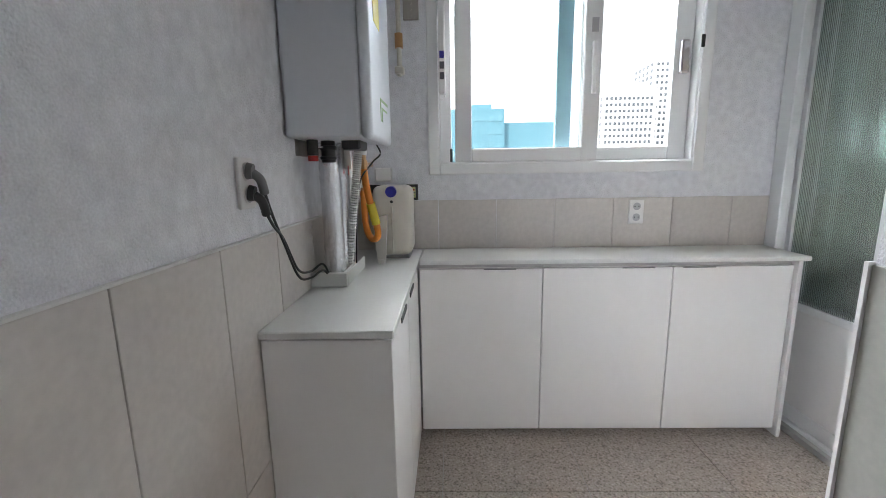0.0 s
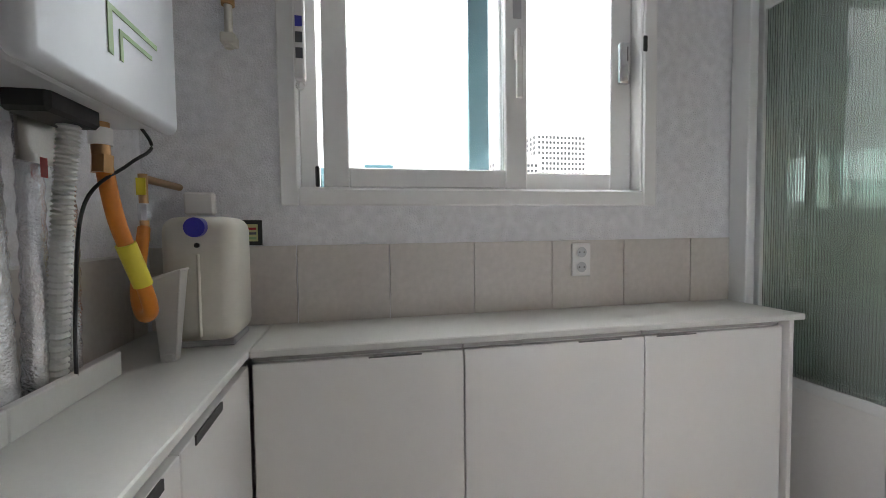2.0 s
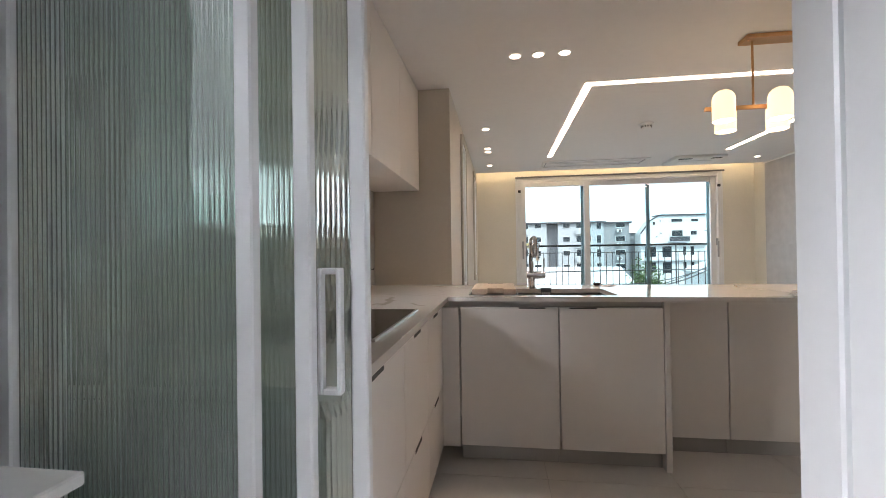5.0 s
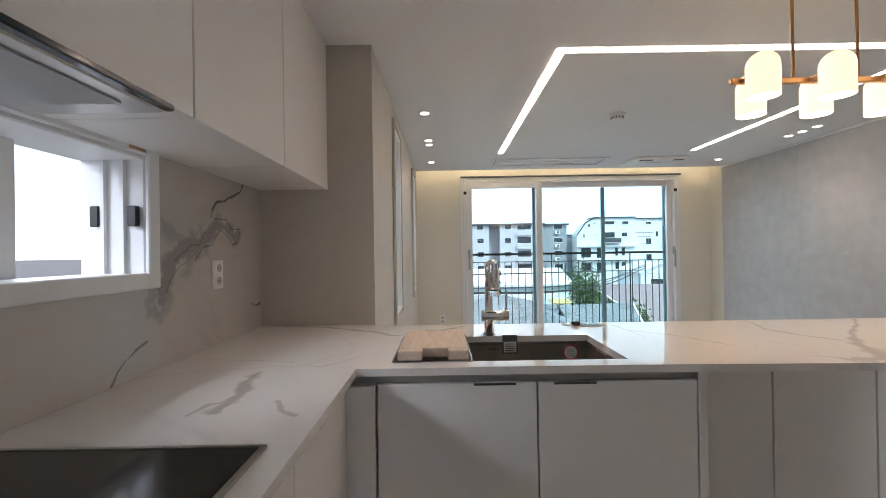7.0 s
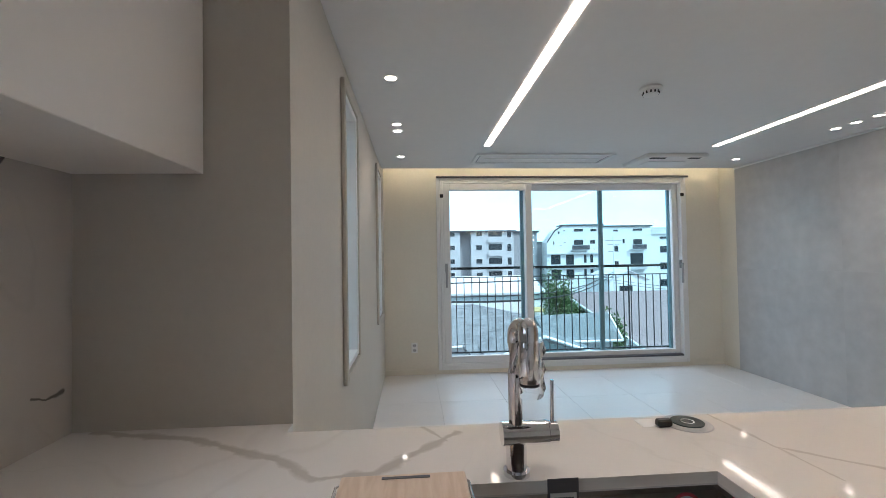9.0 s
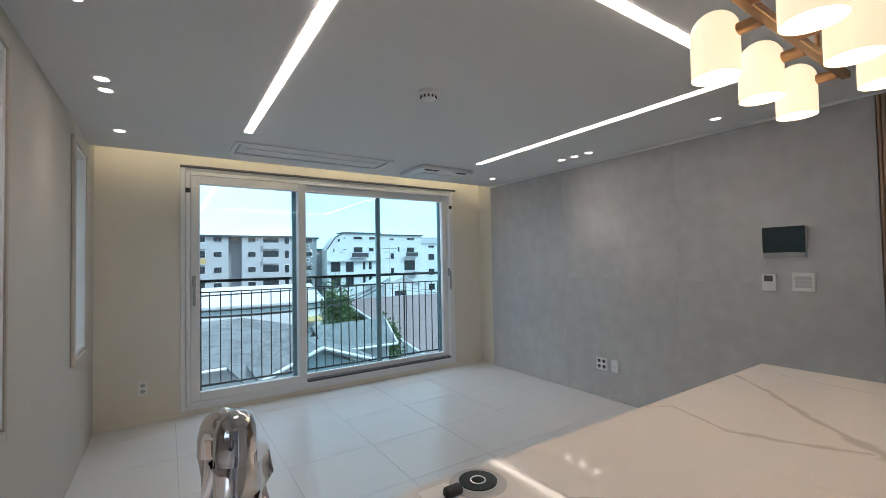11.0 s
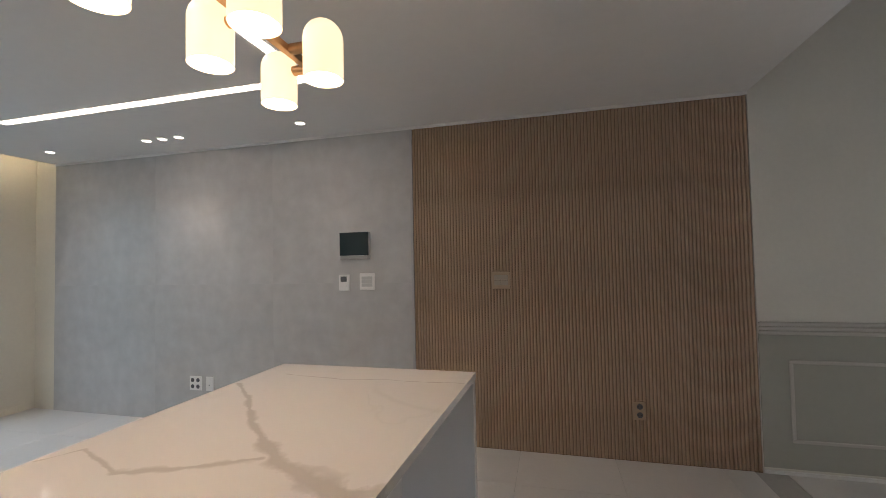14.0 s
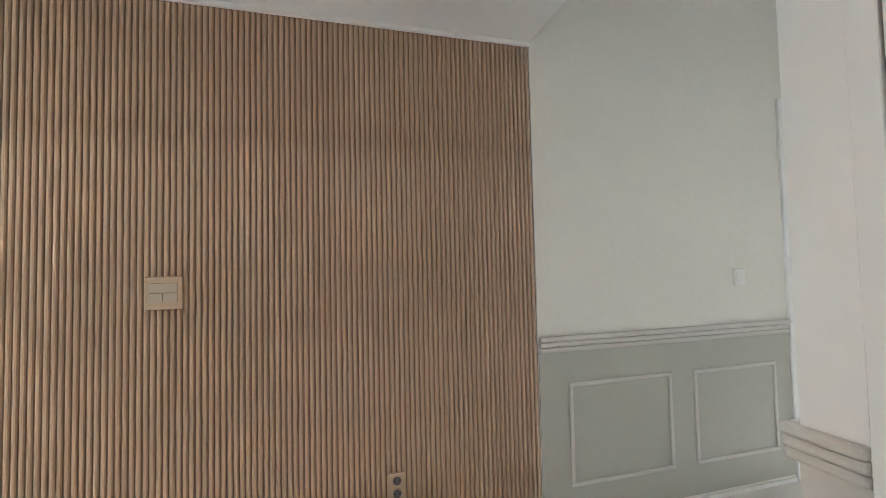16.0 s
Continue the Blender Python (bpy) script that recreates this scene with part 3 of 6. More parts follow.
part("panel_field", B(1.301, 2.855, LS, LS + 0.006, 0.036, 0.82), SAGE, wain)


def rail_profile(bm, along, a0, a1, face, z0, sign):
    """A chair rail of three rounded ribs on a wall face."""
    for k, (dz, dep) in enumerate(((0.0, 0.016), (0.026, 0.021), (0.052, 0.027))):
        lo = z0 + dz
        if along == "x":
            y = sorted((face, face + sign * dep))
            box(bm, a0, a1, y[0], y[1], lo, lo + 0.025, 0.008, 2)
        else:
            x = sorted((face, face + sign * dep))
            box(bm, x[0], x[1], a0, a1, lo, lo + 0.025, 0.008, 2)
    return bm


part("chair_rail", rail_profile(bmesh.new(), "x", 1.301, 2.855, LS, 0.815, 1), MOULD, wain, "moulded grey chair rail")
for x0, x1 in ((2.121, 2.708), (1.42, 1.982)):
    bm = bmesh.new()
    for a, b, c, d in ((x0, x1, 0.188, 0.208), (x0, x1, 0.648, 0.668), (x0, x0 + 0.02, 0.208, 0.648), (x1 - 0.02, x1, 0.208, 0.648)):
        box(bm, a, b, LS + 0.006, LS + 0.016, c, d, 0.004)
    part("picture_frame_moulding", bm, MOULD, wain)
endrail = thing("wall_end_panel", (2.865, -0.12, 0), "sage grey lower wall end with a moulded rail", "wainscot", kind=S)
part("panel_field", B(2.865, 2.869, -0.180, -0.055, 0.0, 0.815), MOULD, endrail)
bm = rail_profile(bmesh.new(), "y", -0.204, -0.056, 2.866, 0.815, 1)
rail_profile(bm, "x", 1.3, 2.864, -0.178, 0.815, -1)
part("chair_rail", bm, MOULD, endrail, "moulded grey chair rail")
# the hall door's casing
dcase = thing("door_frame_hall", (0.75, LS, 0), "white door casing at the end of the hall", "door frame", kind=S)
for a, b, c, d in ((1.15, 1.30, 0, 2.15), (0.25, 0.34, 0, 2.15), (0.341, 1.149, 2.08, 2.15)):
    part("casing", B(a, b, LS - 0.19, LS + 0.016, c, d, 0.003), PVC, dcase)
for z in (1.95, 0.30):
    part("hinge", cyl(bmesh.new(), (1.145, LS - 0.0, z), (1.145, LS - 0.0, z + 0.10), 0.007, 10), STEEL, dcase, "steel door hinge")


# ---- pieces of walls and floors come last; windows and doors first ----
def frame_ring(bm, axis, p0, p1, a0, a1, z0, z1, w, wz=None, bev=0.004):
    """A rectangular frame between planes p0..p1."""
    wz = w if wz is None else wz
    def put(u0, u1, c, d):
        if axis == "y":
            box(bm, u0, u1, p0, p1, c, d, bev)
        else:
            box(bm, p0, p1, u0, u1, c, d, bev)
    put(a0, a0 + w, z0, z1)
    put(a1 - w, a1, z0, z1)
    put(a0 + w, a1 - w, z0, z0 + wz)
    put(a0 + w, a1 - w, z1 - wz, z1)
    return bm


def pane_box(axis, p, a0, a1, z0, z1, parent, material, name="pane"):
    bm = B(a0, a1, p - 0.003, p + 0.003, z0, z1) if axis == "y" else B(p - 0.003, p + 0.003, a0, a1, z0, z1)
    o = part(name, bm, material, parent)
    o.visible_shadow = False
    return o


# utility window: a white double slider, the inner left sash and the right one
w1 = thing("window_1", (1.72, UN, 1.18), "white plastic double sliding window above the utility cabinets", "window", kind=S)
part("casing", frame_ring(bmesh.new(), "y", UN - 0.014, UN - 0.001, 1.087, 2.374, 1.178, 2.15, 0.052), PVC, w1)
part("window_frame", frame_ring(bmesh.new(), "y", UN, UN + 0.15, 1.106, 2.351, 1.201, 2.129, 0.034), PVC, w1)
s = part("sash", frame_ring(bmesh.new(), "y", UN + 0.004, UN + 0.046, 1.213, 1.883, 1.236, 2.094, 0.078, 0.062), PVC, w1, "white inner sash slid open a little")
pane_box("y", UN + 0.025, 1.291, 1.805, 1.298, 2.032, s, PANE)
s = part("sash", frame_ring(bmesh.new(), "y", UN + 0.052, UN + 0.094, 1.80, 2.315, 1.236, 2.094, 0.085, 0.062), PVC, w1)
pane_box("y", UN + 0.073, 1.885, 2.23, 1.298, 2.032, s, PANE)
part("outer_stile", B(1.141, 1.196, UN + 0.048, UN + 0.14, 1.236, 2.094, 0.003), PVC, w1, "white stile in the frame's side")
bm = B(1.705, 1.78, UN + 0.105, UN + 0.14, 1.236, 2.094, 0.003)
box(bm, 1.197, 1.704, UN + 0.105, UN + 0.14, 1.236, 1.29, 0.003)
box(bm, 1.197, 1.704, UN + 0.105, UN + 0.14, 2.04, 2.094, 0.003)
s = part("outer_sash", bm, PVCDARK, w1, "dark teal outer sash")
pane_box("y", UN + 0.122, 1.197, 1.704, 1.291, 2.039, s, PANE)
bm = B(1.835, 1.853, UN - 0.022, UN + 0.004, 1.66, 1.76, 0.006, 2)
box(bm, 1.832, 1.856, UN - 0.030, UN - 0.018, 1.53, 1.70, 0.005, 2)
part("latch_handle", bm, PLASTIC, w1)
part("sticker", B(1.832, 1.862, UN + 0.001, UN + 0.0036, 1.80, 1.86), GREYPRINT, w1)
bm = B(2.250, 2.294, UN + 0.026, UN + 0.052, 1.62, 1.77, 0.01, 2)
part("pull_handle", bm, CHROME, w1, "chrome recessed pull")
part("bumper", B(2.312, 2.328, UN - 0.022, UN - 0.0145, 1.72, 1.775, 0.003), BLACK, w1)
part("bumper", B(1.188, 1.20, UN + 0.004, UN + 0.03, 1.237, 1.30, 0.003), BLACK, w1)

# kitchen window, half behind the wall cabinets
w2 = thing("window_2", (3.9, KN, 1.09), "small white sliding window in the stone splashback", "window", kind=S)
part("casing", frame_ring(bmesh.new(), "y", KN - 0.016, KN - 0.001, 3.37, 4.42, 1.132, 1.592, 0.05, 0.05), PVC, w2)
part("window_frame", frame_ring(bmesh.new(), "y", KN, KN + 0.2, 3.421, 4.389, 1.161, 1.549, 0.019), PVC, w2)
for k in range(2):
    part("track", B(4.356, 4.369, KN + 0.055 + 0.06 * k, KN + 0.068 + 0.06 * k, 1.181, 1.529), PVC, w2)
    part("stopper", B(4.350, 4.369, KN + 0.012 + 0.115 * k, KN + 0.040 + 0.115 * k, 1.325, 1.388, 0.003), BLACK, w2)
part("catch", B(4.285, 4.352, KN - 0.021, KN - 0.0162, 1.548, 1.560, 0.002), BRASS, w2, "small dark brass catch")
s = part("sash", frame_ring(bmesh.new(), "y", KN + 0.12, KN + 0.155, 3.45, 4.10, 1.182, 1.523, 0.05), PVC, w2)
pane_box("y", KN + 0.137, 3.50, 4.05, 1.232, 1.473, s, PANE)

# the two narrow windows
for n, (a, b) in enumerate(((6.02, 6.54), (7.83, 8.35))):
    w = thing("window_%d" % (3 + n), (a, LN, 0.72), "narrow upright window with a white frame and grey casing", "window", kind=S)
    part("casing", frame_ring(bmesh.new(), "y", LN - 0.022, LN - 0.001, a, b, 0.724, 2.185, 0.038), TAUPE, w, "painted taupe casing")
    part("window_frame", frame_ring(bmesh.new(), "y", LN - 0.012, LN + 0.17, a + 0.041, b - 0.041, 0.771, 2.144, 0.03), PVC, w)
    pane_box("y", LN + 0.13, a + 0.071, b - 0.071, 0.801, 2.114, w, BLUEPANE)

# the large living window
w5 = thing("window_5", (LE, 0.56, 0.09), "large white sliding balcony window with teal outer frame", "window", kind=S)
part("casing", frame_ring(bmesh.new(), "x", LE - 0.016, LE - 0.001, -0.885, 2.09, 0.045, 2.235, 0.04), PVC, w5)
part("window_frame", frame_ring(bmesh.new(), "x", LE - 0.03, LE + 0.15, -0.844, 2.049, 0.086, 2.194, 0.035), PVC, w5)
s = part("sash", frame_ring(bmesh.new(), "x", LE - 0.024, LE + 0.03, 0.985, 2.013, 0.122, 2.158, 0.075), PVC, w5, "white inner sash")
pane_box("x", LE + 0.004, 1.06, 1.938, 0.197, 2.083, s, PANE)
bm = frame_ring(bmesh.new(), "x", LE + 0.035, LE + 0.08, -0.808, 1.06, 0.122, 2.158, 0.07)
s = part("sash", bm, PVC, w5)
pane_box("x", LE + 0.057, -0.738, 0.99, 0.192, 2.088, s, PANE)
bm = frame_ring(bmesh.new(), "x", LE + 0.11, LE + 0.145, -0.76, 1.98, 0.122, 2.158, 0.035)
box(bm, LE + 0.112, LE + 0.143, 0.085, 0.135, 0.157, 2.123)
box(bm, LE + 0.112, LE + 0.143, 1.03, 1.09, 0.157, 2.123)
s = part("outer_sash", bm, PVCDARK, w5, "dark teal outer frame")
pane_box("x", LE + 0.128, -0.745, 0.085, 0.157, 2.123, s, BLUEPANE)
pane_box("x", LE + 0.128, 0.135, 1.03, 0.157, 2.123, s, BLUEPANE)
pane_box("x", LE + 0.128, 1.09, 1.945, 0.157, 2.123, s, PALEBLUEPANE)
part("threshold", B(LE - 0.028, LE + 0.034, -0.80, 0.98, 0.122, 0.142), DARKPRINT, w5, "dark sliding track")
for y in (2.03, -0.825):
    part("bumper", B(LE - 0.042, LE - 0.025, y - 0.02, y + 0.02, 2.00, 2.04, 0.004), BLACK, w5)
for y in (1.985, -0.79):
    bm = B(LE - 0.034, LE - 0.0245, y - 0.016, y + 0.016, 1.15, 1.25, 0.004, 2)
    box(bm, LE - 0.062, LE - 0.034, y - 0.010, y + 0.010, 1.19, 1.212, 0.004, 2)
    box(bm, LE - 0.072, LE - 0.056, y - 0.012, y + 0.012, 0.98, 1.215, 0.006, 2)
    part("handle", bm, HANDLEGREY, w5, "grey lever handle")
# roller tube over the window
bm = cyl(bmesh.new(), (LE - 0.05, -0.89, 2.232), (LE - 0.05, 2.09, 2.232), 0.012, 12)
solid("window_head_rail", bm, DARKPRINT, "thin dark rail above the large window", "rail", S)

# balcony rail outside
rail = thing("balcony_railing", (9.35, 0.5, 0), "thin black steel balcony railing outside the window", "railing")
part("top_rail", B(9.335, 9.365, -1.6, 3.0, 1.160, 1.192), BLACK, rail)
part("bottom_rail", B(9.34, 9.36, -1.6, 3.0, 0.10, 0.12), BLACK, rail)
part("mid_rail", B(9.34, 9.36, -1.6, 3.0, 1.055, 1.067), BLACK, rail)
pieces("baluster", rail, BLACK, (0.010, 0.010, 0.94), [(9.35, -1.58 + 0.10 * k, 0.587) for k in range(46)], 0)
pieces("post", rail, BLACK, (0.014, 0.014, 1.15), [(9.352, y, 0.585) for y in (-1.58, -0.45, 0.72, 1.9, 2.98)], 0)
solid("balcony_ledge", B(LE + 0.22, 9.45, -1.7, 3.1, -0.12, 0.05), GROUT, "concrete ledge below the railing", "ledge", S)

# ---- sliding door between utility room and kitchen ----
df = thing("door_frame", (2.82, 2.55, 0), "white ribbed frame of the sliding door", "door frame", kind=S)
for k, (x0, x1, yy) in enumerate(((2.70, 2.735, 3.12), (2.736, 2.762, 3.14), (2.763, 2.90, 3.162))):
    part("jamb", B(x0, x1, yy, UN - 0.002 if x0 < 2.735 else 3.229, UF, 2.019, 0.004), ALU, df)
for k, (x0, x1, yy) in enumerate(((2.64, 2.69, 1.868), (2.691, 2.74, 1.875), (2.741, 2.83, 1.882), (2.831, 2.918, 1.889))):
    part("jamb", B(x0, x1, 1.8551 if x0 < 2.72 else 1.8155, yy, UF, 2.019 if x1 < 2.9 else 2.06, 0.004), ALU, df)
part("head", B(2.72, 2.90, 1.89, 3.13, 1.955, 2.019, 0.004), ALU, df)
part("track", B(2.76, 2.90, 1.89, 3.152, UF, 0.012, 0.003), ALU, df)


def door_panel(y0, y1, x, handle):
    """One leaf: slim white frame, reeded glass above, plain panel below."""
    d = thing("sliding_door", (x, (y0 + y1) / 2, 0.013), "white framed sliding door leaf with green reeded glass", "door", "sliding door leaves", S)
    part("door_frame_leaf", frame_ring(bmesh.new(), "x", x - 0.012, x + 0.012, y0, y1, 0.014, 1.953, 0.028, 0.07, 0.003), ALU, d)
    part("mid_rail", B(x - 0.011, x + 0.011, y0 + 0.028, y1 - 0.028, 0.540, 0.575, 0.003), ALU, d)
    part("lower_panel", B(x - 0.006, x + 0.006, y0 + 0.032, y1 - 0.032, 0.084, 0.540), PVC, d)
    bm = bmesh.new()
    n = int((y1 - y0 - 0.064) / 0.0088)
    rows = []
    seg = 6
    for i in range(n * seg + 1):
        y = y0 + 0.032 + (y1 - y0 - 0.064) * i / (n * seg)
        dx = 0.0011 * abs(math.sin(math.pi * i / seg))
        rows.append([bm.verts.new((x - 0.0025, y, z)) for z in (0.575, 1.883)] + [bm.verts.new((x + 0.0025 + dx, y, z)) for z in (1.883, 0.575)])
    for a, b in zip(rows, rows[1:]):
        for k in range(4):
            bm.faces.new((a[k], a[(k + 1) % 4], b[(k + 1) % 4], b[k]))
    bm.faces.new(rows[0])
    bm.faces.new(rows[-1][::-1])
    g = part("reeded_pane", bm, REEDED, d, "green tinted reeded glass", True)
    g.visible_shadow = False
    if handle:
        h = frame_ring(bmesh.new(), "x", x - 0.030, x - 0.0125, y0 + 0.038, y0 + 0.078, 0.88, 1.085, 0.008, 0.010, 0.002)
        part("handle", h, ALU, d, "white rectangular pull handle")
    return d


door_panel(2.710, 3.160, 2.786, False)
door_panel(2.639, 3.10, 2.828, False)
door_panel(2.562, 3.02, 2.870, True)

# ---- utility room things ----
def front(bm, axis, p0, p1, a0, a1, z0, z1):
    return box(bm, a0, a1, p0, p1, z0, z1, 0.002) if axis == "y" else box(bm, p0, p1, a0, a1, z0, z1, 0.002)


# low cabinets along the north wall
for n, (a, b, hx) in enumerate(((1.047, 1.585, 1.40), (1.588, 2.148, 2.00), (2.151, 2.662, 2.26))):
    c = thing("base_cabinet", ((a + b) / 2, 3.07, UF), "white handleless base cabinet with a dark finger slot", "cabinet", "utility base cabinets")
    part("body", B(a, b, 2.972, UN - 0.001, 0.006, 0.775), UCAB, c)
    # the plinth's grey paints in the shadow line under the doors
    part("plinth", B(a, b, 3.02, UN - 0.001, UF + 0.001, 0.0055), GAPGREY, c)
    d = part("door", front(bmesh.new(), "y", 2.951, 2.97, a, b, 0.004, 0.772), UCAB, c)
    # flat dark strip on the door edge, painted as the slot's shade
    part("finger_slot_shade", B(hx - 0.07, hx + 0.07, 2.9498, 2.953, 0.7675, 0.7713), SLOTSHADE, d, "dark strip for the shade in the finger slot")
    part("channel", B(a, b, 2.966, 2.972, 0.776, 0.80), GAPGREY, c)
sp = thing("cabinet_side_panel", (2.675, 3.07, UF), "white side panel closing the cabinet row", "panel")
part("panel", B(2.664, 2.682, 2.93, UN - 0.001, UF + 0.001, 0.797, 0.002), UCAB, sp)
solid("worktop", B(1.052, 2.695, 2.905, UN - 0.001, 0.801, 0.820, 0.003), UTOP, "thin pale grey worktop over the white cabinets", "worktop")
# return cabinets along the west wall
c = thing("base_cabinet", (0.88, 2.55, UF), "white base cabinet returning along the tiled wall", "cabinet", "utility base cabinets")
part("body", B(0.727, 1.02, 2.125, 2.949, UF + 0.001, 0.796), UCAB, c)
part("side_panel", front(bmesh.new(), "y", 2.108, 2.124, 0.727, 1.044, 0.0, 0.796), UCAB, c)
for a, b, hy in ((2.126, 2.53, 2.40), (2.533, 2.947, 2.66)):
    d = part("door", B(1.022, 1.040, a, b, 0.004, 0.772, 0.002), UCAB, c)
    part("finger_slot_shade", B(1.039, 1.043, hy - 0.07, hy + 0.07, 0.755, 0.771), SHADOWGAP, d)
bm = B(UW + 0.01, 1.05, 2.10, UN - 0.001, 0.801, 0.820, 0.003)
solid("worktop_return", bm, UTOP, "thin pale grey worktop with a pipe box", "worktop")
pb = thing("pipe_box", (0.81, 2.75, 0.82), "low white upstand round the heating pipes", "box")
part("front_board", B(0.725, 0.845, 2.495, 2.511, 0.821, 0.868, 0.002), UTOP, pb)
part("side_board", B(0.829, 0.845, 2.512, 2.79, 0.821, 0.868, 0.002), UTOP, pb)
# dark sheet for the shaded hole; the worktop is not cut
part("hole", B(0.725, 0.828, 2.512, 2.79, 0.8205, 0.823), SHADOWGAP, pb)

# boiler on the west wall
bo = thing("boiler", (0.84, 2.57, 1.29), "pearl grey wall-hung gas boiler with stickers", "boiler")
part("shell", B(UW + 0.004, 0.938, 2.385, 2.765, 1.292, 2.06, 0.012, 3), BOILER, bo)
part("front_cover", B(0.9385, 0.972, 2.380, 2.770, 1.285, 2.066, 0.016, 4), BOILER, bo, smooth=True)
part("wall_bracket", B(UW + 0.001, UW + 0.012, 2.47, 2.60, 1.245, 1.40), STEEL, bo)
part("sticker", B(0.9722, 0.9736, 2.46, 2.56, 1.62, 1.86), YELLOW, bo, "yellow information sticker")
for q in ((2.53, 2.542, 1.35, 1.42), (2.542, 2.68, 1.412, 1.42), (2.56, 2.568, 1.35, 1.395), (2.568, 2.66, 1.388, 1.395)):
    part("printed_line", B(0.9722, 0.9736, *q), GREEN, bo, "pale green printed line")
part("valve_block", B(0.845, 0.905, 2.52, 2.64, 1.264, 1.300, 0.006), BLACK, bo)
for x, y, r, z in ((0.768, 2.475, 0.017, 1.245), (0.80, 2.53, 0.022, 1.225)):
    part("connector", cyl(bmesh.new(), (x, y, z), (x, y, 1.302), r, 16), BLACK, bo, smooth=True)
part("knob", cyl(bmesh.new(), (0.768, 2.475, 1.228), (0.768, 2.475, 1.2445), 0.0155, 16), RED, bo, "red valve knob", True)
part("side_pipe", cyl(bmesh.new(), (0.768, 2.475, 1.272), (0.80, 2.53, 1.272), 0.007, 12), CHROME, bo, smooth=True)
part("collar", lathe(bmesh.new(), (0.80, 2.53, 0), [(0.0225, 1.233), (0.026, 1.235), (0.026, 1.243), (0.0225, 1.245)], 20), BLACK, bo, smooth=True)
part("collar", lathe(bmesh.new(), (0.80, 2.53, 0), [(0.0225, 1.262), (0.0255, 1.264), (0.0255, 1.276), (0.0225, 1.278)], 20), BLACK, bo, smooth=True)
part("flange_nut", cyl(bmesh.new(), (0.80, 2.53, 1.279), (0.80, 2.53, 1.288), 0.019, 6), CHROME, bo)
part("service_plate", B(0.838, 0.842, 2.56, 2.66, 1.205, 1.29), STEEL, bo)
part("service_tag", B(0.8422, 0.8428, 2.60, 2.615, 1.185, 1.215), RED, bo, "small red tag")
part("hose_nut", cyl(bmesh.new(), (0.872, 2.70, 1.205), (0.873, 2.702, 1.236), 0.017, 6), BRASS, bo, "brass hexagon nut")
part("hose_collar", cyl(bmesh.new(), (0.872, 2.70, 1.253), (0.872, 2.70, 1.282), 0.0175, 16), PVC, bo, smooth=True)
part("nipple", cyl(bmesh.new(), (0.872, 2.70, 1.235), (0.872, 2.70, 1.301), 0.014, 12), BRASS, bo, smooth=True)
for k, (x0, y0, x1, y1, r) in enumerate(((0.80, 2.53, 0.802, 2.553, 0.026), (0.815, 2.62, 0.80, 2.63, 0.017), (0.835, 2.66, 0.805, 2.71, 0.015), (0.765, 2.60, 0.762, 2.61, 0.022))):
    top = 1.225 if k == 0 else 1.30
    bm = tube(bmesh.new(), curve_pts([(x0, y0, top), ((x0 + x1) / 2 + 0.004, (y0 + y1) / 2, 1.05), (x1, y1, 0.825)], 14), r, 14, 0.0012)
    solid("insulated_pipe", bm, FOIL, "silver foil-wrapped heating pipe under the boiler", "pipe", group="heating pipes", smooth=True)
bm = tube(bmesh.new(), curve_pts([(0.882, 2.60, 1.265), (0.852, 2.62, 1.08), (0.811, 2.66, 0.826)], 50), 0.0135, 12, 0.0022)
solid("drain_hose", bm, HOSE, "grey corrugated drain hose under the boiler", "hose")
bm = tube(bmesh.new(), curve_pts([(0.872, 2.70, 1.24), (0.882, 2.72, 1.12), (0.902, 2.76, 1.00), (0.900, 2.79, 0.945), (0.868, 2.83, 0.932), (0.838, 2.88, 0.98), (0.812, 2.98, 1.11)], 10), 0.0135, 14)
gh = thing("gas_hose", (0.92, 2.75, 0.94), "bent orange gas hose with a yellow label", "hose")
part("hose", bm, ORANGE, gh, smooth=True)
part("label", tube(bmesh.new(), curve_pts([(0.8885, 2.731, 1.08), (0.902, 2.76, 1.00)], 6), 0.0168, 14), YELLOW, gh, "yellow printed label", True)
bm = tube(bmesh.new(), curve_pts([(0.915, 2.74, 1.30), (0.93, 2.75, 1.26), (0.90, 2.73, 1.225), (0.865, 2.66, 1.15), (0.85, 2.65, 0.98), (0.84, 2.66, 0.83)], 8), 0.003, 8)
solid("thin_cable", bm, BLACK, "thin black cable hanging under the boiler", "cable", smooth=True)
vt = thing("gas_valve", (0.85, 3.1, 1.1), "brass gas valve on a pipe behind the jug", "valve")
part("pipe", cyl(bmesh.new(), (0.812, 2.985, 1.08), (0.812, 2.985, 1.24), 0.010, 12), BRASS, vt, smooth=True)
part("joint", cyl(bmesh.new(), (0.812, 2.985, 1.13), (0.812, 2.985, 1.17), 0.014, 8), CHROME, vt)
part("tag", B(0.802, 0.822, 2.973, 2.976, 1.19, 1.23), YELLOW, vt)
part("elbow", cyl(bmesh.new(), (0.812, 2.985, 1.23), (0.812, UN - 0.001, 1.23), 0.010, 12), BRASS, vt, smooth=True)
solid("gas_cock_plate", B(0.83, 0.91, UN - 0.03, UN - 0.001, 1.15, 1.215, 0.006), PLASTIC, "small white pipe cover on the wall", "pipe cover")
lab = thing("warning_label", (1.0, UN, 1.06), "black framed warning label on the wall", "label")
part("backing", B(0.80, 1.032, UN - 0.005, UN - 0.001, 1.060, 1.135), BLACK, lab)
part("print", B(0.985, 1.020, UN - 0.0065, UN - 0.0051, 1.072, 1.123), PALEYELLOW, lab)
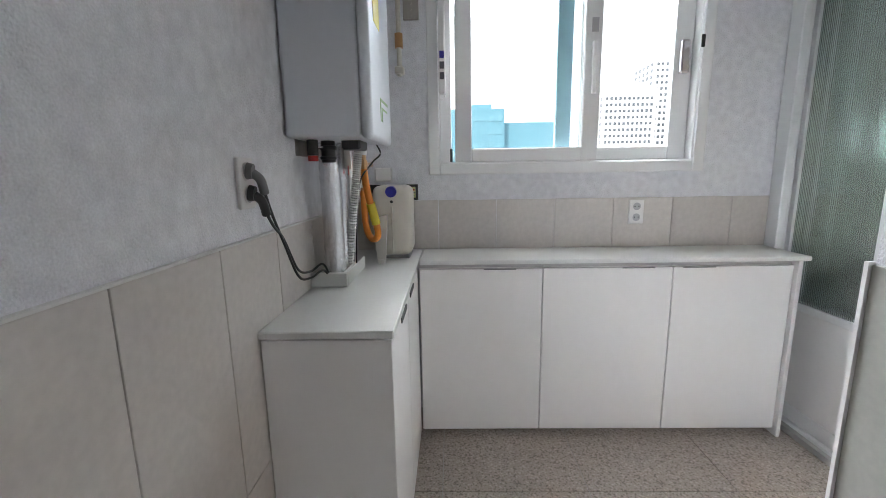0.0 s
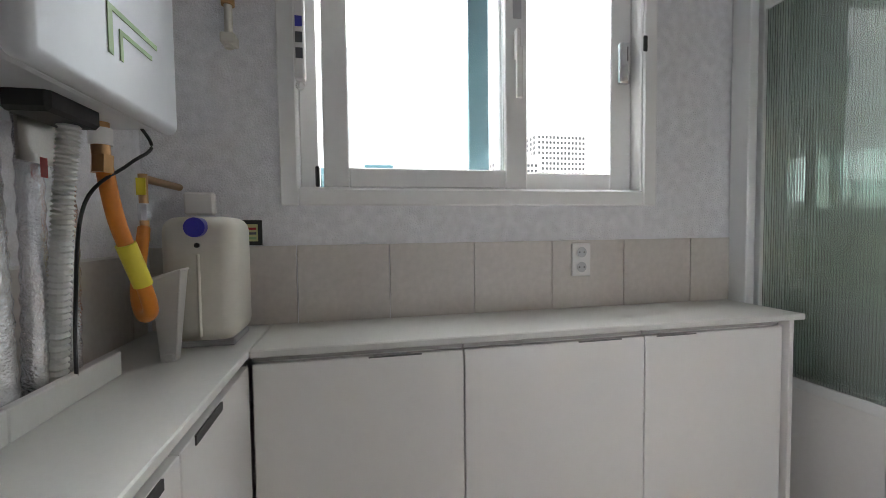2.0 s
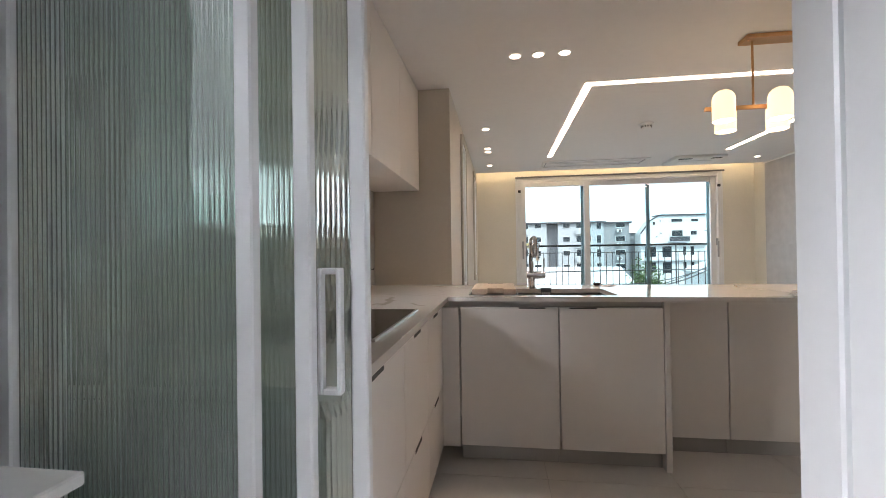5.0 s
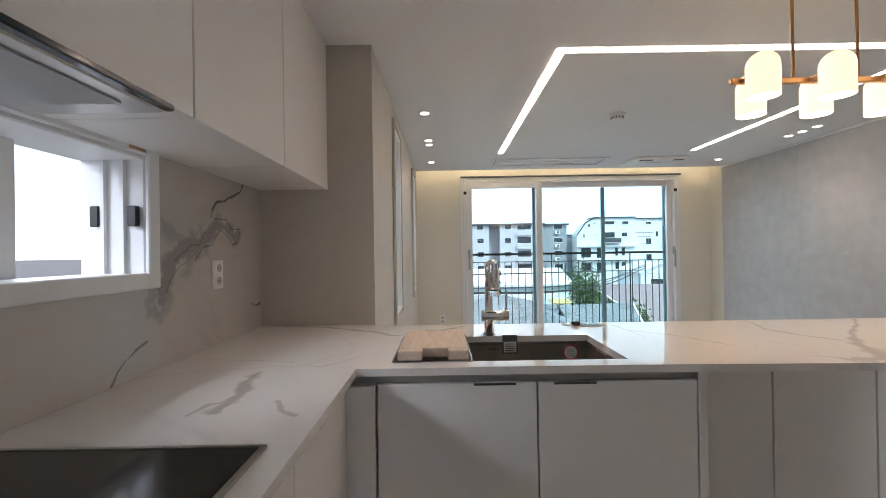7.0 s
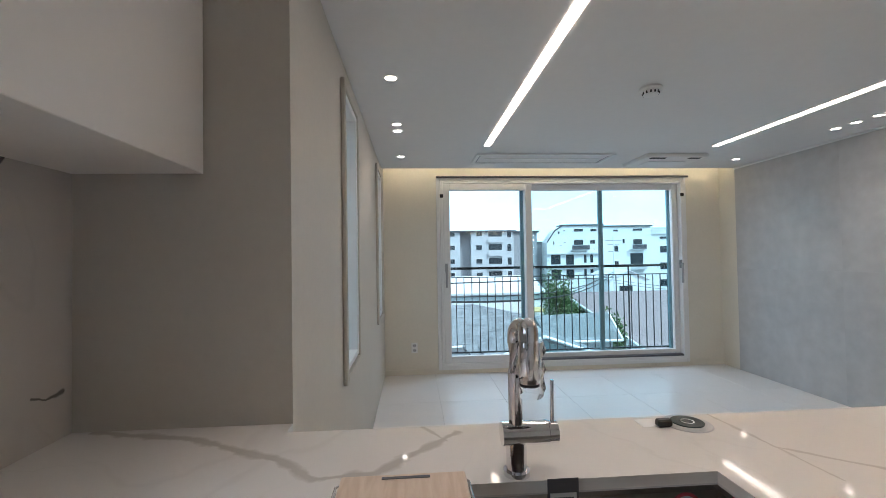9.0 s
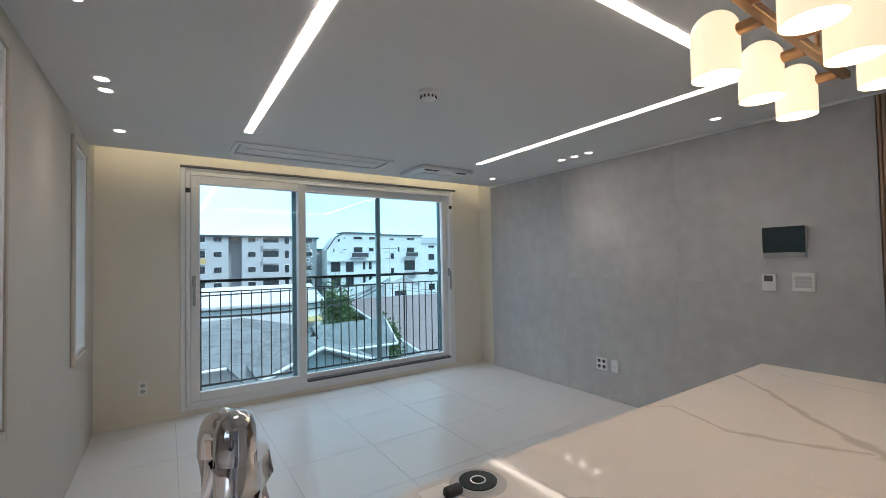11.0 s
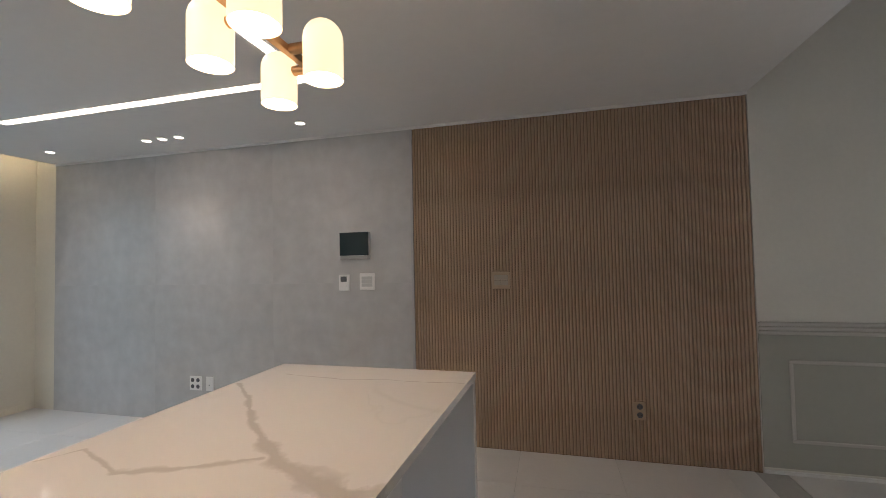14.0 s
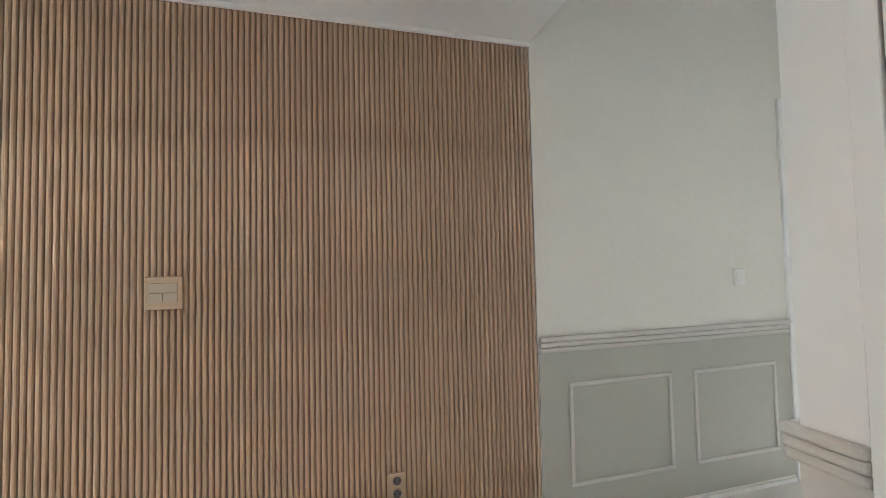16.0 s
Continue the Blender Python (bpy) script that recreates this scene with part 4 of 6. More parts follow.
for k in range(3):
    part("printed_bar", B(0.989, 1.016, UN - 0.0075, UN - 0.0066, 1.078 + 0.014 * k, 1.085 + 0.014 * k), (GREEN, DARKPRINT, RED)[k], lab)

# jug, funnel and twin socket with cables
j = thing("plastic_jug", (0.93, 3.07, 0.82), "cream plastic jerrycan with a blue cap on the worktop", "jug")
part("jug_body", B(0.852, 1.020, 2.945, 3.12, 0.835, 1.138, 0.035, 4), JUG, j, smooth=True)
part("base", B(0.865, 1.008, 2.965, 3.11, 0.821, 0.838, 0.004), GREYPRINT, j)
bm = cyl(bmesh.new(), (0.938, 2.925, 1.112), (0.938, 2.99, 1.112), 0.023, 18)
part("cap", bm, BLUE, j, "dark blue screw cap", True)
part("rib", B(0.934, 0.942, 2.940, 2.947, 0.85, 1.05, 0.003), JUG, j)
part("plug", cyl(bmesh.new(), (0.938, 2.938, 1.07), (0.938, 2.95, 1.07), 0.006, 12), BLACK, j)
fu = thing("plastic_scoop", (0.905, 2.87, 0.82), "translucent white plastic cover standing against the jug", "cover")
bm = bmesh.new()
for t in (0.0, 0.0025):
    lo = [bm.verts.new(p) for p in ((0.884 + t, 2.862 + t, 0.821 + t), (0.914 - t, 2.862 + t, 0.821 + t), (0.914 - t, 2.886 - t, 0.821 + t), (0.884 + t, 2.886 - t, 0.821 + t))]
    hi = [bm.verts.new(p) for p in ((0.868 + t, 2.868 + t, 1.000), (0.926 - t, 2.868 + t, 1.018), (0.926 - t, 2.915 - t, 1.018), (0.868 + t, 2.915 - t, 1.000))]
    bm.faces.new(lo)
    for k in range(4):
        bm.faces.new((lo[k], lo[(k + 1) % 4], hi[(k + 1) % 4], hi[k]))
part("shell", bm, MILKY, fu)
part("rim", tube(bmesh.new(), [(0.868, 2.868, 1.0), (0.926, 2.868, 1.018), (0.926, 2.915, 1.018), (0.868, 2.915, 1.0), (0.868, 2.868, 1.0)], 0.003, 8), MILKY, fu, smooth=True)
part("edge", tube(bmesh.new(), [(0.914, 2.862, 0.824), (0.926, 2.868, 1.016)], 0.0025, 8), MILKY, fu, smooth=True)
part("foot", B(0.886, 0.912, 2.855, 2.862, 0.8205, 0.838, 0.002), MILKY, fu)


def socket(loc, axis, material, holes, label, w=0.07, h=0.115, well=None):
    """A wall socket; axis is the wall's outward direction."""
    ax = {"-y": (0, -1), "+y": (0, 1), "+x": (1, 0), "-x": (-1, 0)}[axis]
    x, y, z = loc
    s = thing("wall_socket", loc, label, "socket")
    def slab(u0, u1, d0, d1, z0, z1, bev=0.0):
        if ax[0] == 0:
            ya, yb = sorted((y + ax[1] * d0, y + ax[1] * d1))
            return B(x + u0, x + u1, ya, yb, z0, z1, bev)
        xa, xb = sorted((x + ax[0] * d0, x + ax[0] * d1))
        return B(xa, xb, y + u0, y + u1, z0, z1, bev)
    part("plate", slab(-w / 2, w / 2, 0.001, 0.010, z - h / 2, z + h / 2, 0.002), material, s)
    for du, dz, r in holes:
        p0 = Vector((x + (du if ax[0] == 0 else 0), y + (du if ax[0] else 0), z + dz))
        n = Vector((ax[0], ax[1], 0))
        ring = cyl(bmesh.new(), p0 + n * 0.0095, p0 + n * 0.012, r, 20)
        o = part("outlet_ring", ring, material, s, smooth=True)
        # flat disc; its darker tone stands for the shade in the recessed well
        part("outlet_well", cyl(bmesh.new(), p0 + n * 0.0118, p0 + n * 0.0125, r * 0.86, 20), well or (DARKPRINT if material is BEIGEPLASTIC else GREYPRINT), o)
        t = Vector((-n.y, n.x, 0))
        for sg in (-1, 1):
            q = p0 + t * sg * r * 0.42
            part("pin_hole", cyl(bmesh.new(), q + n * 0.0122, q + n * 0.0132, r * 0.15, 8), BLACK, o)
    return s


TWO = [(0, 0.026, 0.021), (0, -0.026, 0.021)]
socket((2.075, UN - 0.006, 0.99), "-y", PLASTIC, TWO, "white twin wall socket on the beige tiles")
socket((4.775, KN, 1.155), "-y", PLASTIC, TWO, "white twin wall socket on the stone splashback")
socket((LE, 2.36, 0.305), "-x", PLASTIC, TWO, "small white wall socket beside the window")
socket((6.94, LS, 0.325), "+y", PLASTIC, [(-0.027, 0.026, 0.02), (0.027, 0.026, 0.02), (-0.027, -0.026, 0.02), (0.027, -0.026, 0.02)], "white four-way wall socket on the grey wall", 0.12, 0.115, DARKPRINT)
socket((6.80, LS, 0.325), "+y", PLASTIC, [(0, -0.01, 0.008)], "white aerial socket on the grey wall", 0.07, 0.115)
socket((5.475, LS, 0.33), "+y", PLASTIC, TWO, "white wall socket on the grey wall")
socket((3.528, LS + 0.006, 0.322), "+y", BEIGEPLASTIC, TWO, "wood-coloured wall socket on the slats")
ws = socket((UW + 0.001, 2.122, 1.17), "+x", PLASTIC, TWO, "white wall socket with two plugs in it")
for k, (dz, mt, end) in enumerate(((0.028, DARKGREY, 0.0), (-0.022, BLACK, 0.01))):
    pl = thing("power_plug", (UW + 0.02, 2.14, 1.17 + dz), ("grey" if k == 0 else "black") + " plug with a black cable hanging to the worktop", "plug")
    bm = cyl(bmesh.new(), (UW + 0.0135, 2.122, 1.17 + dz), (UW + 0.026, 2.124, 1.168 + dz), 0.019, 20, 0.017)
    tube(bm, curve_pts([(UW + 0.022, 2.124, 1.166 + dz), (UW + 0.036, 2.134, 1.150 + dz), (UW + 0.036, 2.152, 1.118 + dz)], 5), 0.0105, 12)
    part("plug_body", bm, mt, pl, smooth=True)
    bm = tube(bmesh.new(), curve_pts([(UW + 0.036, 2.150, 1.122 + dz), (UW + 0.036, 2.185, 1.075 + dz * 0.5), (UW + 0.032, 2.25, 1.01 + end), (UW + 0.034, 2.33, 0.90 + 2 * end), (UW + 0.045, 2.40, 0.878 + 2 * end), (UW + 0.062, 2.475, 0.884 + 2 * end), (UW + 0.07, 2.53, 0.83)], 10), 0.0036, 10)
    part("cable", bm, BLACK, pl, smooth=True)

# descending rescue box with printed label beside the window, and the plate above the boiler
m1 = thing("escape_device", (1.155, UN, 1.5), "grey plastic remote holder hanging beside the window", "device")
part("case", B(1.140, 1.172, UN - 0.05, UN - 0.015, 1.54, 2.0, 0.008, 2), PLASTIC, m1)
for k in range(3):
    part("printed_bar", B(1.146, 1.166, UN - 0.0512, UN - 0.0501, 1.60 + 0.045 * k, 1.63 + 0.045 * k), DARKPRINT if k < 2 else BLUE, m1)
bm = tube(bmesh.new(), [(1.156 + 0.012 * math.cos(a), UN - 0.032, 1.528 + 0.012 * math.sin(a)) for a in [2 * math.pi * k / 14 for k in range(13)]], 0.003, 8)
part("hook_ring", bm, PLASTIC, m1, smooth=True)
pl = thing("metal_bracket", (1.02, UN, 1.9), "steel bracket plate on the wallpaper", "bracket")
part("plate", B(0.985, 1.055, UN - 0.012, UN - 0.001, 1.862, 1.95, 0.003), STEEL, pl)
for z in (1.88, 1.905, 1.93):
    part("bolt", cyl(bmesh.new(), (1.02, UN - 0.02, z), (1.02, UN - 0.011, z), 0.006, 8), STEEL, pl)
gp = thing("gas_pipe", (0.965, UN, 1.6), "cream painted gas pipe with a valve beside the boiler", "pipe")
part("riser", cyl(bmesh.new(), (0.965, UN - 0.03, 1.62), (0.965, UN - 0.03, 2.299), 0.011, 14), JUG, gp, smooth=True)
part("valve", cyl(bmesh.new(), (0.965, UN - 0.03, 1.74), (0.965, UN - 0.03, 1.80), 0.018, 14), BRASS, gp, smooth=True)
part("clip", B(0.945, 0.985, UN - 0.05, UN - 0.001, 1.63, 1.66, 0.004), JUG, gp)

# ---- kitchen ----
# north run
for n, (a, b) in enumerate(((2.905, 3.50), (3.503, 3.93), (3.933, 4.385))):
    c = thing("drawer_cabinet", ((a + b) / 2, 2.95, 0), "warm white handleless drawer cabinet", "cabinet", "kitchen base cabinets")
    part("body", B(a, b, 2.672, KN - 0.001, 0.088, 0.845), KCAB, c)
    for z0, z1 in ((0.09, 0.405), (0.408, 0.815)):
        d = part("drawer_front", B(a + 0.001, b - 0.001, 2.651, 2.671, z0, z1, 0.002), KCAB, c)
        part("finger_slot_shade", B((a + b) / 2 - 0.06, (a + b) / 2 + 0.06, 2.6495, 2.653, z1 - 0.012, z1 - 0.001), SHADOWGAP, d)
    part("plinth", B(a, b, 2.70, 2.715, 0.0, 0.087), GAPGREY, c)
cf = thing("corner_filler", (4.395, 2.64, 0.088), "warm white corner filler between the cabinet runs", "panel")
part("panel", B(4.388, 4.404, 2.562, 2.665, 0.088, 0.815, 0.002), KCAB, cf)
# peninsula
for n, (a, b) in enumerate(((1.544, 2.048), (2.051, 2.558))):
    c = thing("sink_cabinet", (4.65, (a + b) / 2, 0), "warm white handleless sink cabinet", "cabinet", "kitchen base cabinets")
    part("body", B(4.425, 5.02, a, b, 0.088, 0.60), KCAB, c)
    d = part("door", B(4.405, 4.424, a + 0.001, b - 0.001, 0.09, 0.815, 0.002), KCAB, c)
    hy = 1.93 if n == 0 else 2.184
    part("finger_slot_shade", B(4.4035, 4.407, hy - 0.067, hy + 0.067, 0.808, 0.8145), SHADOWGAP, d)
    part("plinth", B(4.455, 4.468, a, b, 0.0, 0.087), GAPGREY, c)
pp = thing("knee_space_divider", (4.7, 1.53, 0), "warm white upright panel beside the knee space", "panel")
part("panel", B(4.405, 5.02, 1.512, 1.541, 0.0, 0.847, 0.002), KCAB, pp)
for a, b in ((0.095, 0.385), (0.388, 0.765), (0.768, 1.145), (1.148, 1.509)):
    c = thing("knee_cabinet", (4.8, (a + b) / 2, 0), "warm white shallow cabinet set back under the counter", "cabinet", "knee space cabinets")
    part("body", B(4.631, 5.02, a, b, 0.088, 0.847), KCAB, c)
    part("door", B(4.611, 4.630, a + 0.001, b - 0.001, 0.09, 0.845, 0.002), KCAB, c)
    part("plinth", B(4.65, 4.664, a, b, 0.0, 0.087), GAPGREY, c)
solid("peninsula_back_panel", B(5.021, 5.04, 0.095, LN - 0.002, 0.0, 0.847), KCAB, "warm white panel on the living side of the counter", "panel")
# dark channel under the worktop
ch = B(4.424, 4.43, 1.544, 2.62, 0.816, 0.847)
box(ch, 2.905, 4.423, 2.673, 2.68, 0.816, 0.847)
solid("handle_channel", ch, GAPGREY, "grey recessed handle channel under the worktop", "channel")

# the L-shaped veined worktop, with the sink's opening
SX0, SX1, SY0, SY1 = 4.455, 4.85, 1.74, 2.51
zt0, zt1 = 0.848, 0.872
bm = bmesh.new()
xs = [2.905, 4.384, SX0, SX1, 5.144, 5.203]
ys = [0.053, SY0, SY1, 2.618, LN, KN - 0.001]
for i in range(5):
    for k in range(5):
        xa, xb, ya, yb = xs[i], xs[i + 1], ys[k], ys[k + 1]
        inside = (ya >= 2.618 - 1e-6 and xb <= 5.2031) if i in (0, 4) else True
        if i == 0 and ya < 2.618 - 1e-6:
            inside = False
        if i == 4:
            inside = ya >= LN - 1e-6
        if i == 2 and k == 1:
            inside = False
        if inside:
            box(bm, xa, xb, ya, yb, zt0, zt1)
bmesh.ops.remove_doubles(bm, verts=bm.verts, dist=1e-5)
for v in bm.verts:
    # the front edge overhangs a little more towards the open end
    if abs(v.co.x - 4.384) < 1e-4 and v.co.y < 0.1:
        v.co.x = 4.33
dup = {}
for f in bm.faces:
    dup.setdefault(tuple(round(v, 4) for v in f.calc_center_median()), []).append(f)
bmesh.ops.delete(bm, geom=[f for fs in dup.values() if len(fs) > 1 for f in fs], context="FACES")
solid("stone_worktop", bm, STONE, "polished pale quartz worktop with grey-brown veins", "worktop")
solid("waterfall_panel", B(4.333, 5.144, 0.053, 0.092, 0.0, 0.847, 0.001), STONE, "veined quartz end panel of the counter", "panel")

# sink
sk = thing("kitchen_sink", (4.65, 2.12, 0.63), "brushed steel undermount sink with stickers", "sink")
bm = bmesh.new()
box(bm, SX0 - 0.012, SX0, SY0, SY1, 0.64, 0.8475)
box(bm, SX1, SX1 + 0.012, SY0, SY1, 0.64, 0.8475)
box(bm, SX0, SX1, SY0 - 0.012, SY0, 0.64, 0.8475)
box(bm, SX0, SX1, SY1, SY1 + 0.012, 0.64, 0.8475)
box(bm, SX0 - 0.012, SX1 + 0.012, SY0 - 0.012, SY1 + 0.012, 0.628, 0.64)
part("basin", bm, STEEL, sk)
bm = bmesh.new()
frame_z = ((SX0, SX0 + 0.006, SY0, SY1), (SX1 - 0.006, SX1, SY0, SY1), (SX0 + 0.006, SX1 - 0.006, SY0, SY0 + 0.006), (SX0 + 0.006, SX1 - 0.006, SY1 - 0.006, SY1))
for a, b, c, d in frame_z:
    box(bm, a, b, c, d, 0.838, 0.8485)
part("rim", bm, CHROME, sk)
part("drain", cyl(bmesh.new(), (4.66, 1.95, 0.6405), (4.66, 1.95, 0.645), 0.055, 28), CHROME, sk, smooth=True)
st = part("sticker", cyl(bmesh.new(), (SX1 - 0.0015, 1.81, 0.80), (SX1 - 0.0003, 1.81, 0.80), 0.033, 24), PINK, sk, "round red-rimmed paper sticker")
part("sticker_paper", cyl(bmesh.new(), (SX1 - 0.0024, 1.81, 0.80), (SX1 - 0.0016, 1.81, 0.80), 0.0265, 24), PAPER, st)
for k in range(4):
    part("print_line", B(SX1 - 0.0032, SX1 - 0.0025, 1.792, 1.828, 0.785 + 0.008 * k, 0.788 + 0.008 * k), GREYPRINT, st)
for k in range(4):
    part("stamped_mark", B(SX1 - 0.0014, SX1 - 0.0004, 2.115 + 0.011 * k, 2.122 + 0.011 * k, 0.814, 0.821), DARKPRINT, sk)

# cutting board on a wire rack over the sink
cbd = thing("cutting_board", (4.65, 2.38, 0.872), "pale wooden cutting board wrapped in clear film", "cutting board")
bm = bmesh.new()
box(bm, 4.50, 4.835, 2.262, 2.497, 0.876, 0.908, 0.004, 2)
box(bm, 4.455, 4.4995, 2.262, 2.330, 0.876, 0.908, 0.004, 2)
box(bm, 4.455, 4.4995, 2.415, 2.497, 0.876, 0.908, 0.004, 2)
part("board", bm, BOARD, cbd)
part("slot", B(4.815, 4.823, 2.33, 2.42, 0.9075, 0.909), DARKPRINT, cbd)
rk = thing("sink_rack", (4.65, 2.38, 0.872), "thin chrome wire rack across the sink", "rack")
z = 0.8755
bm = tube(bmesh.new(), [(4.44, 2.252, z), (4.855, 2.252, z), (4.86, 2.257, z), (4.86, 2.508, z), (4.855, 2.512, z), (4.44, 2.512, z), (4.435, 2.508, z), (4.435, 2.257, z), (4.44, 2.252, z)], 0.003, 8)
part("wire_loop", bm, CHROME, rk, smooth=True)
for y in (2.30, 2.46):
    part("wire", tube(bmesh.new(), [(4.436, y, 0.8735), (4.86, y, 0.8735)], 0.0015, 6), CHROME, rk)

# faucet
fc = thing("kitchen_faucet", (4.915, 2.11, 0.872), "chrome pull-out kitchen faucet wrapped in plastic film", "faucet")
FX, FY = 4.880, 2.150
SPR = (4.832, 2.134)
part("base_ring", cyl(bmesh.new(), (FX, FY, 0.8725), (FX, FY, 0.882), 0.027, 28), CHROME, fc, smooth=True)
part("column", cyl(bmesh.new(), (FX, FY, 0.882), (FX, FY, 0.945), 0.021, 28), CHROME, fc, smooth=True)
part("mixer_body", cyl(bmesh.new(), (FX, FY + 0.03, 0.955), (FX, FY - 0.065, 0.955), 0.024, 28), CHROME, fc, smooth=True)
part("cap", cyl(bmesh.new(), (FX, FY - 0.066, 0.955), (FX, FY - 0.085, 0.955), 0.022, 28), CHROME, fc, smooth=True)
part("lever", cyl(bmesh.new(), (FX, FY - 0.076, 0.975), (FX + 0.004, FY - 0.079, 1.06), 0.0045, 12), CHROME, fc, smooth=True)
pts = [(FX, FY, 0.975), (FX, FY, 1.08), (FX, FY, 1.142)] + [(FX - 0.024 * (1 - math.cos(a)), FY - 0.008 * (1 - math.cos(a)), 1.150 + 0.030 * math.sin(a)) for a in [math.pi * k / 10 for k in range(1, 11)]]
part("spout", tube(bmesh.new(), pts, 0.0145, 20), CHROME, fc, smooth=True)
part("spray_head", lathe(bmesh.new(), (*SPR, 0), [(0.0, 1.198), (0.009, 1.196), (0.015, 1.190), (0.0185, 1.180), (0.020, 1.165), (0.020, 1.085), (0.0175, 1.072), (0.0, 1.072)], 28), CHROME, fc, smooth=True)
part("nozzle", cyl(bmesh.new(), SPR + (1.0715,), SPR + (1.066,), 0.018, 24), BLACK, fc, smooth=True)
bm = bmesh.new()
random.seed(4)
pr = [(0.0225 + 0.005 * random.random(), 1.045 + 0.018 * k) for k in range(7)]
lathe(bm, (*SPR, 0), pr, 12)
for v in bm.verts:
    v.co.y += -0.006 + 0.005 * math.sin(v.co.z * 170 + v.co.x * 90)
o = part("plastic_film", bm, FILM, fc, "crumpled clear film", True)
o.visible_shadow = False
tg = thing("price_tag", (4.84, 2.06, 0.86), "small black and white tag on the sink rim", "tag")
part("card", B(4.8425, 4.8435, 2.035, 2.098, 0.800, 0.878), DARKPRINT, tg)
part("paper", B(4.8414, 4.8424, 2.04, 2.093, 0.805, 0.85), PAPER, tg)
for k in range(4):
    part("print_line", B(4.8405, 4.8413, 2.046, 2.086, 0.812 + 0.009 * k, 0.815 + 0.009 * k), DARKPRINT, tg)

# pop-up outlet in the worktop with a slip of paper
po = thing("popup_outlet", (5.09, 1.64, 0.872), "round grey pop-up outlet with paper slip and black clip", "outlet")
part("flange", lathe(bmesh.new(), (5.085, 1.645, 0), [(0.0, 0.8765), (0.045, 0.8765), (0.058, 0.8745), (0.06, 0.8722), (0.0, 0.8722)], 32), GREYPRINT, po, smooth=True)
part("lid", cyl(bmesh.new(), (5.085, 1.645, 0.8766), (5.085, 1.645, 0.879), 0.04, 32), SCREEN, po, smooth=True)
part("mark", lathe(bmesh.new(), (5.085, 1.645, 0), [(0.017, 0.8791), (0.017, 0.8797), (0.014, 0.8797), (0.014, 0.8791)], 24), PAPER, po)
part("paper_slip", B(5.075, 5.125, 1.70, 1.77, 0.8725, 0.8735), PAPER, po)
bm = B(5.065, 5.085, 1.695, 1.735, 0.8736, 0.892, 0.004)
part("clip", bm, BLACK, po)

# hob
hb = thing("induction_hob", (3.56, 2.93, 0.872), "black glass induction hob with a steel rim", "hob")
part("glass_top", B(3.28, 3.85, 2.685, 3.175, 0.8735, 0.879, 0.001), HOB, hb)
part("rim", box(box(box(box(bmesh.new(), 3.27, 3.86, 2.675, 2.684, 0.8725, 0.880), 3.27, 3.86, 3.176, 3.185, 0.8725, 0.880), 3.27, 3.279, 2.684, 3.176, 0.8725, 0.880), 3.851, 3.86, 2.684, 3.176, 0.8725, 0.880), STEEL, hb)

# wall cabinets and hood
for a, b in ((2.905, 3.498), (3.501, 4.058), (4.061, 4.620), (4.623, 5.2)):
    c = thing("wall_cabinet", ((a + b) / 2, 3.1, 1.557), "warm white handleless wall cabinet", "cabinet", "kitchen wall cabinets")
    part("body", B(a, b, 2.94, KN - 0.001, 1.557, H - 0.001), KCAB, c)
    part("door", B(a + 0.001, b - 0.001, 2.92, 2.939, 1.555, H - 0.004, 0.002), KCAB, c)
hd = thing("range_hood", (3.78, 3.08, 1.53), "slim steel range hood under the wall cabinet", "range hood")
part("tray", B(3.38, 3.97, 2.93, 3.22, 1.538, 1.556, 0.004), STEEL, hd)
part("visor", B(3.38, 3.97, 2.908, 2.9295, 1.540, 1.554, 0.003), SCREEN, hd)
part("filter", B(3.43, 3.90, 2.97, 3.18, 1.534, 1.5375), GREYPRINT, hd)

# tall cabinets opposite the peninsula
tp = thing("cabinet_side_panel", (2.58, -0.03, 0), "white upright side panel of the tall cabinets", "panel")
part("panel", B(2.285, 2.882, -0.053, -0.004, 0.0, H - 0.001, 0.002), UCAB, tp)
for a, b in ((0.0, 0.60), (0.603, 1.20), (1.203, 1.81)):
    c = thing("tall_cabinet", (2.58, (a + b) / 2, 0), "white handleless tall cabinet with an upper and a lower door", "cabinet", "tall cabinets")
    part("body", B(2.285, 2.861, a, b, 0.0, H - 0.001), UCAB, c)
    part("upper_door", B(2.862, 2.882, a + 0.002, b - 0.002, 0.824, H - 0.006, 0.002), UCAB, c)
    part("lower_door", B(2.862, 2.882, a + 0.002, b - 0.002, 0.07, 0.820, 0.002), UCAB, c)

# ---- living room fittings ----
mo = thing("video_intercom", (5.47, LS, 1.42), "dark screened video intercom on the grey wall", "intercom")
part("case", B(5.355, 5.592, LS + 0.001, LS + 0.03, 1.32, 1.526, 0.004), PLASTIC, mo)
part("screen", B(5.356, 5.591, LS + 0.0302, LS + 0.034, 1.352, 1.526, 0.001), SCREEN, mo, "glossy dark screen")
part("button_strip", B(5.358, 5.589, LS + 0.0302, LS + 0.036, 1.320, 1.350, 0.003), GAPGREY, mo)
th = thing("room_thermostat", (5.57, LS, 1.15), "white heating thermostat with a small display", "thermostat")
part("case", B(5.527, 5.611, LS + 0.001, LS + 0.016, 1.088, 1.209, 0.003), PLASTIC, th)
part("display", B(5.545, 5.595, LS + 0.0162, LS + 0.0174, 1.155, 1.195), DARKPRINT, th)
for k in range(2):
    part("button", B(5.545 + 0.028 * k, 5.566 + 0.028 * k, LS + 0.0162, LS + 0.0185, 1.115, 1.135), PLASTIC, th)


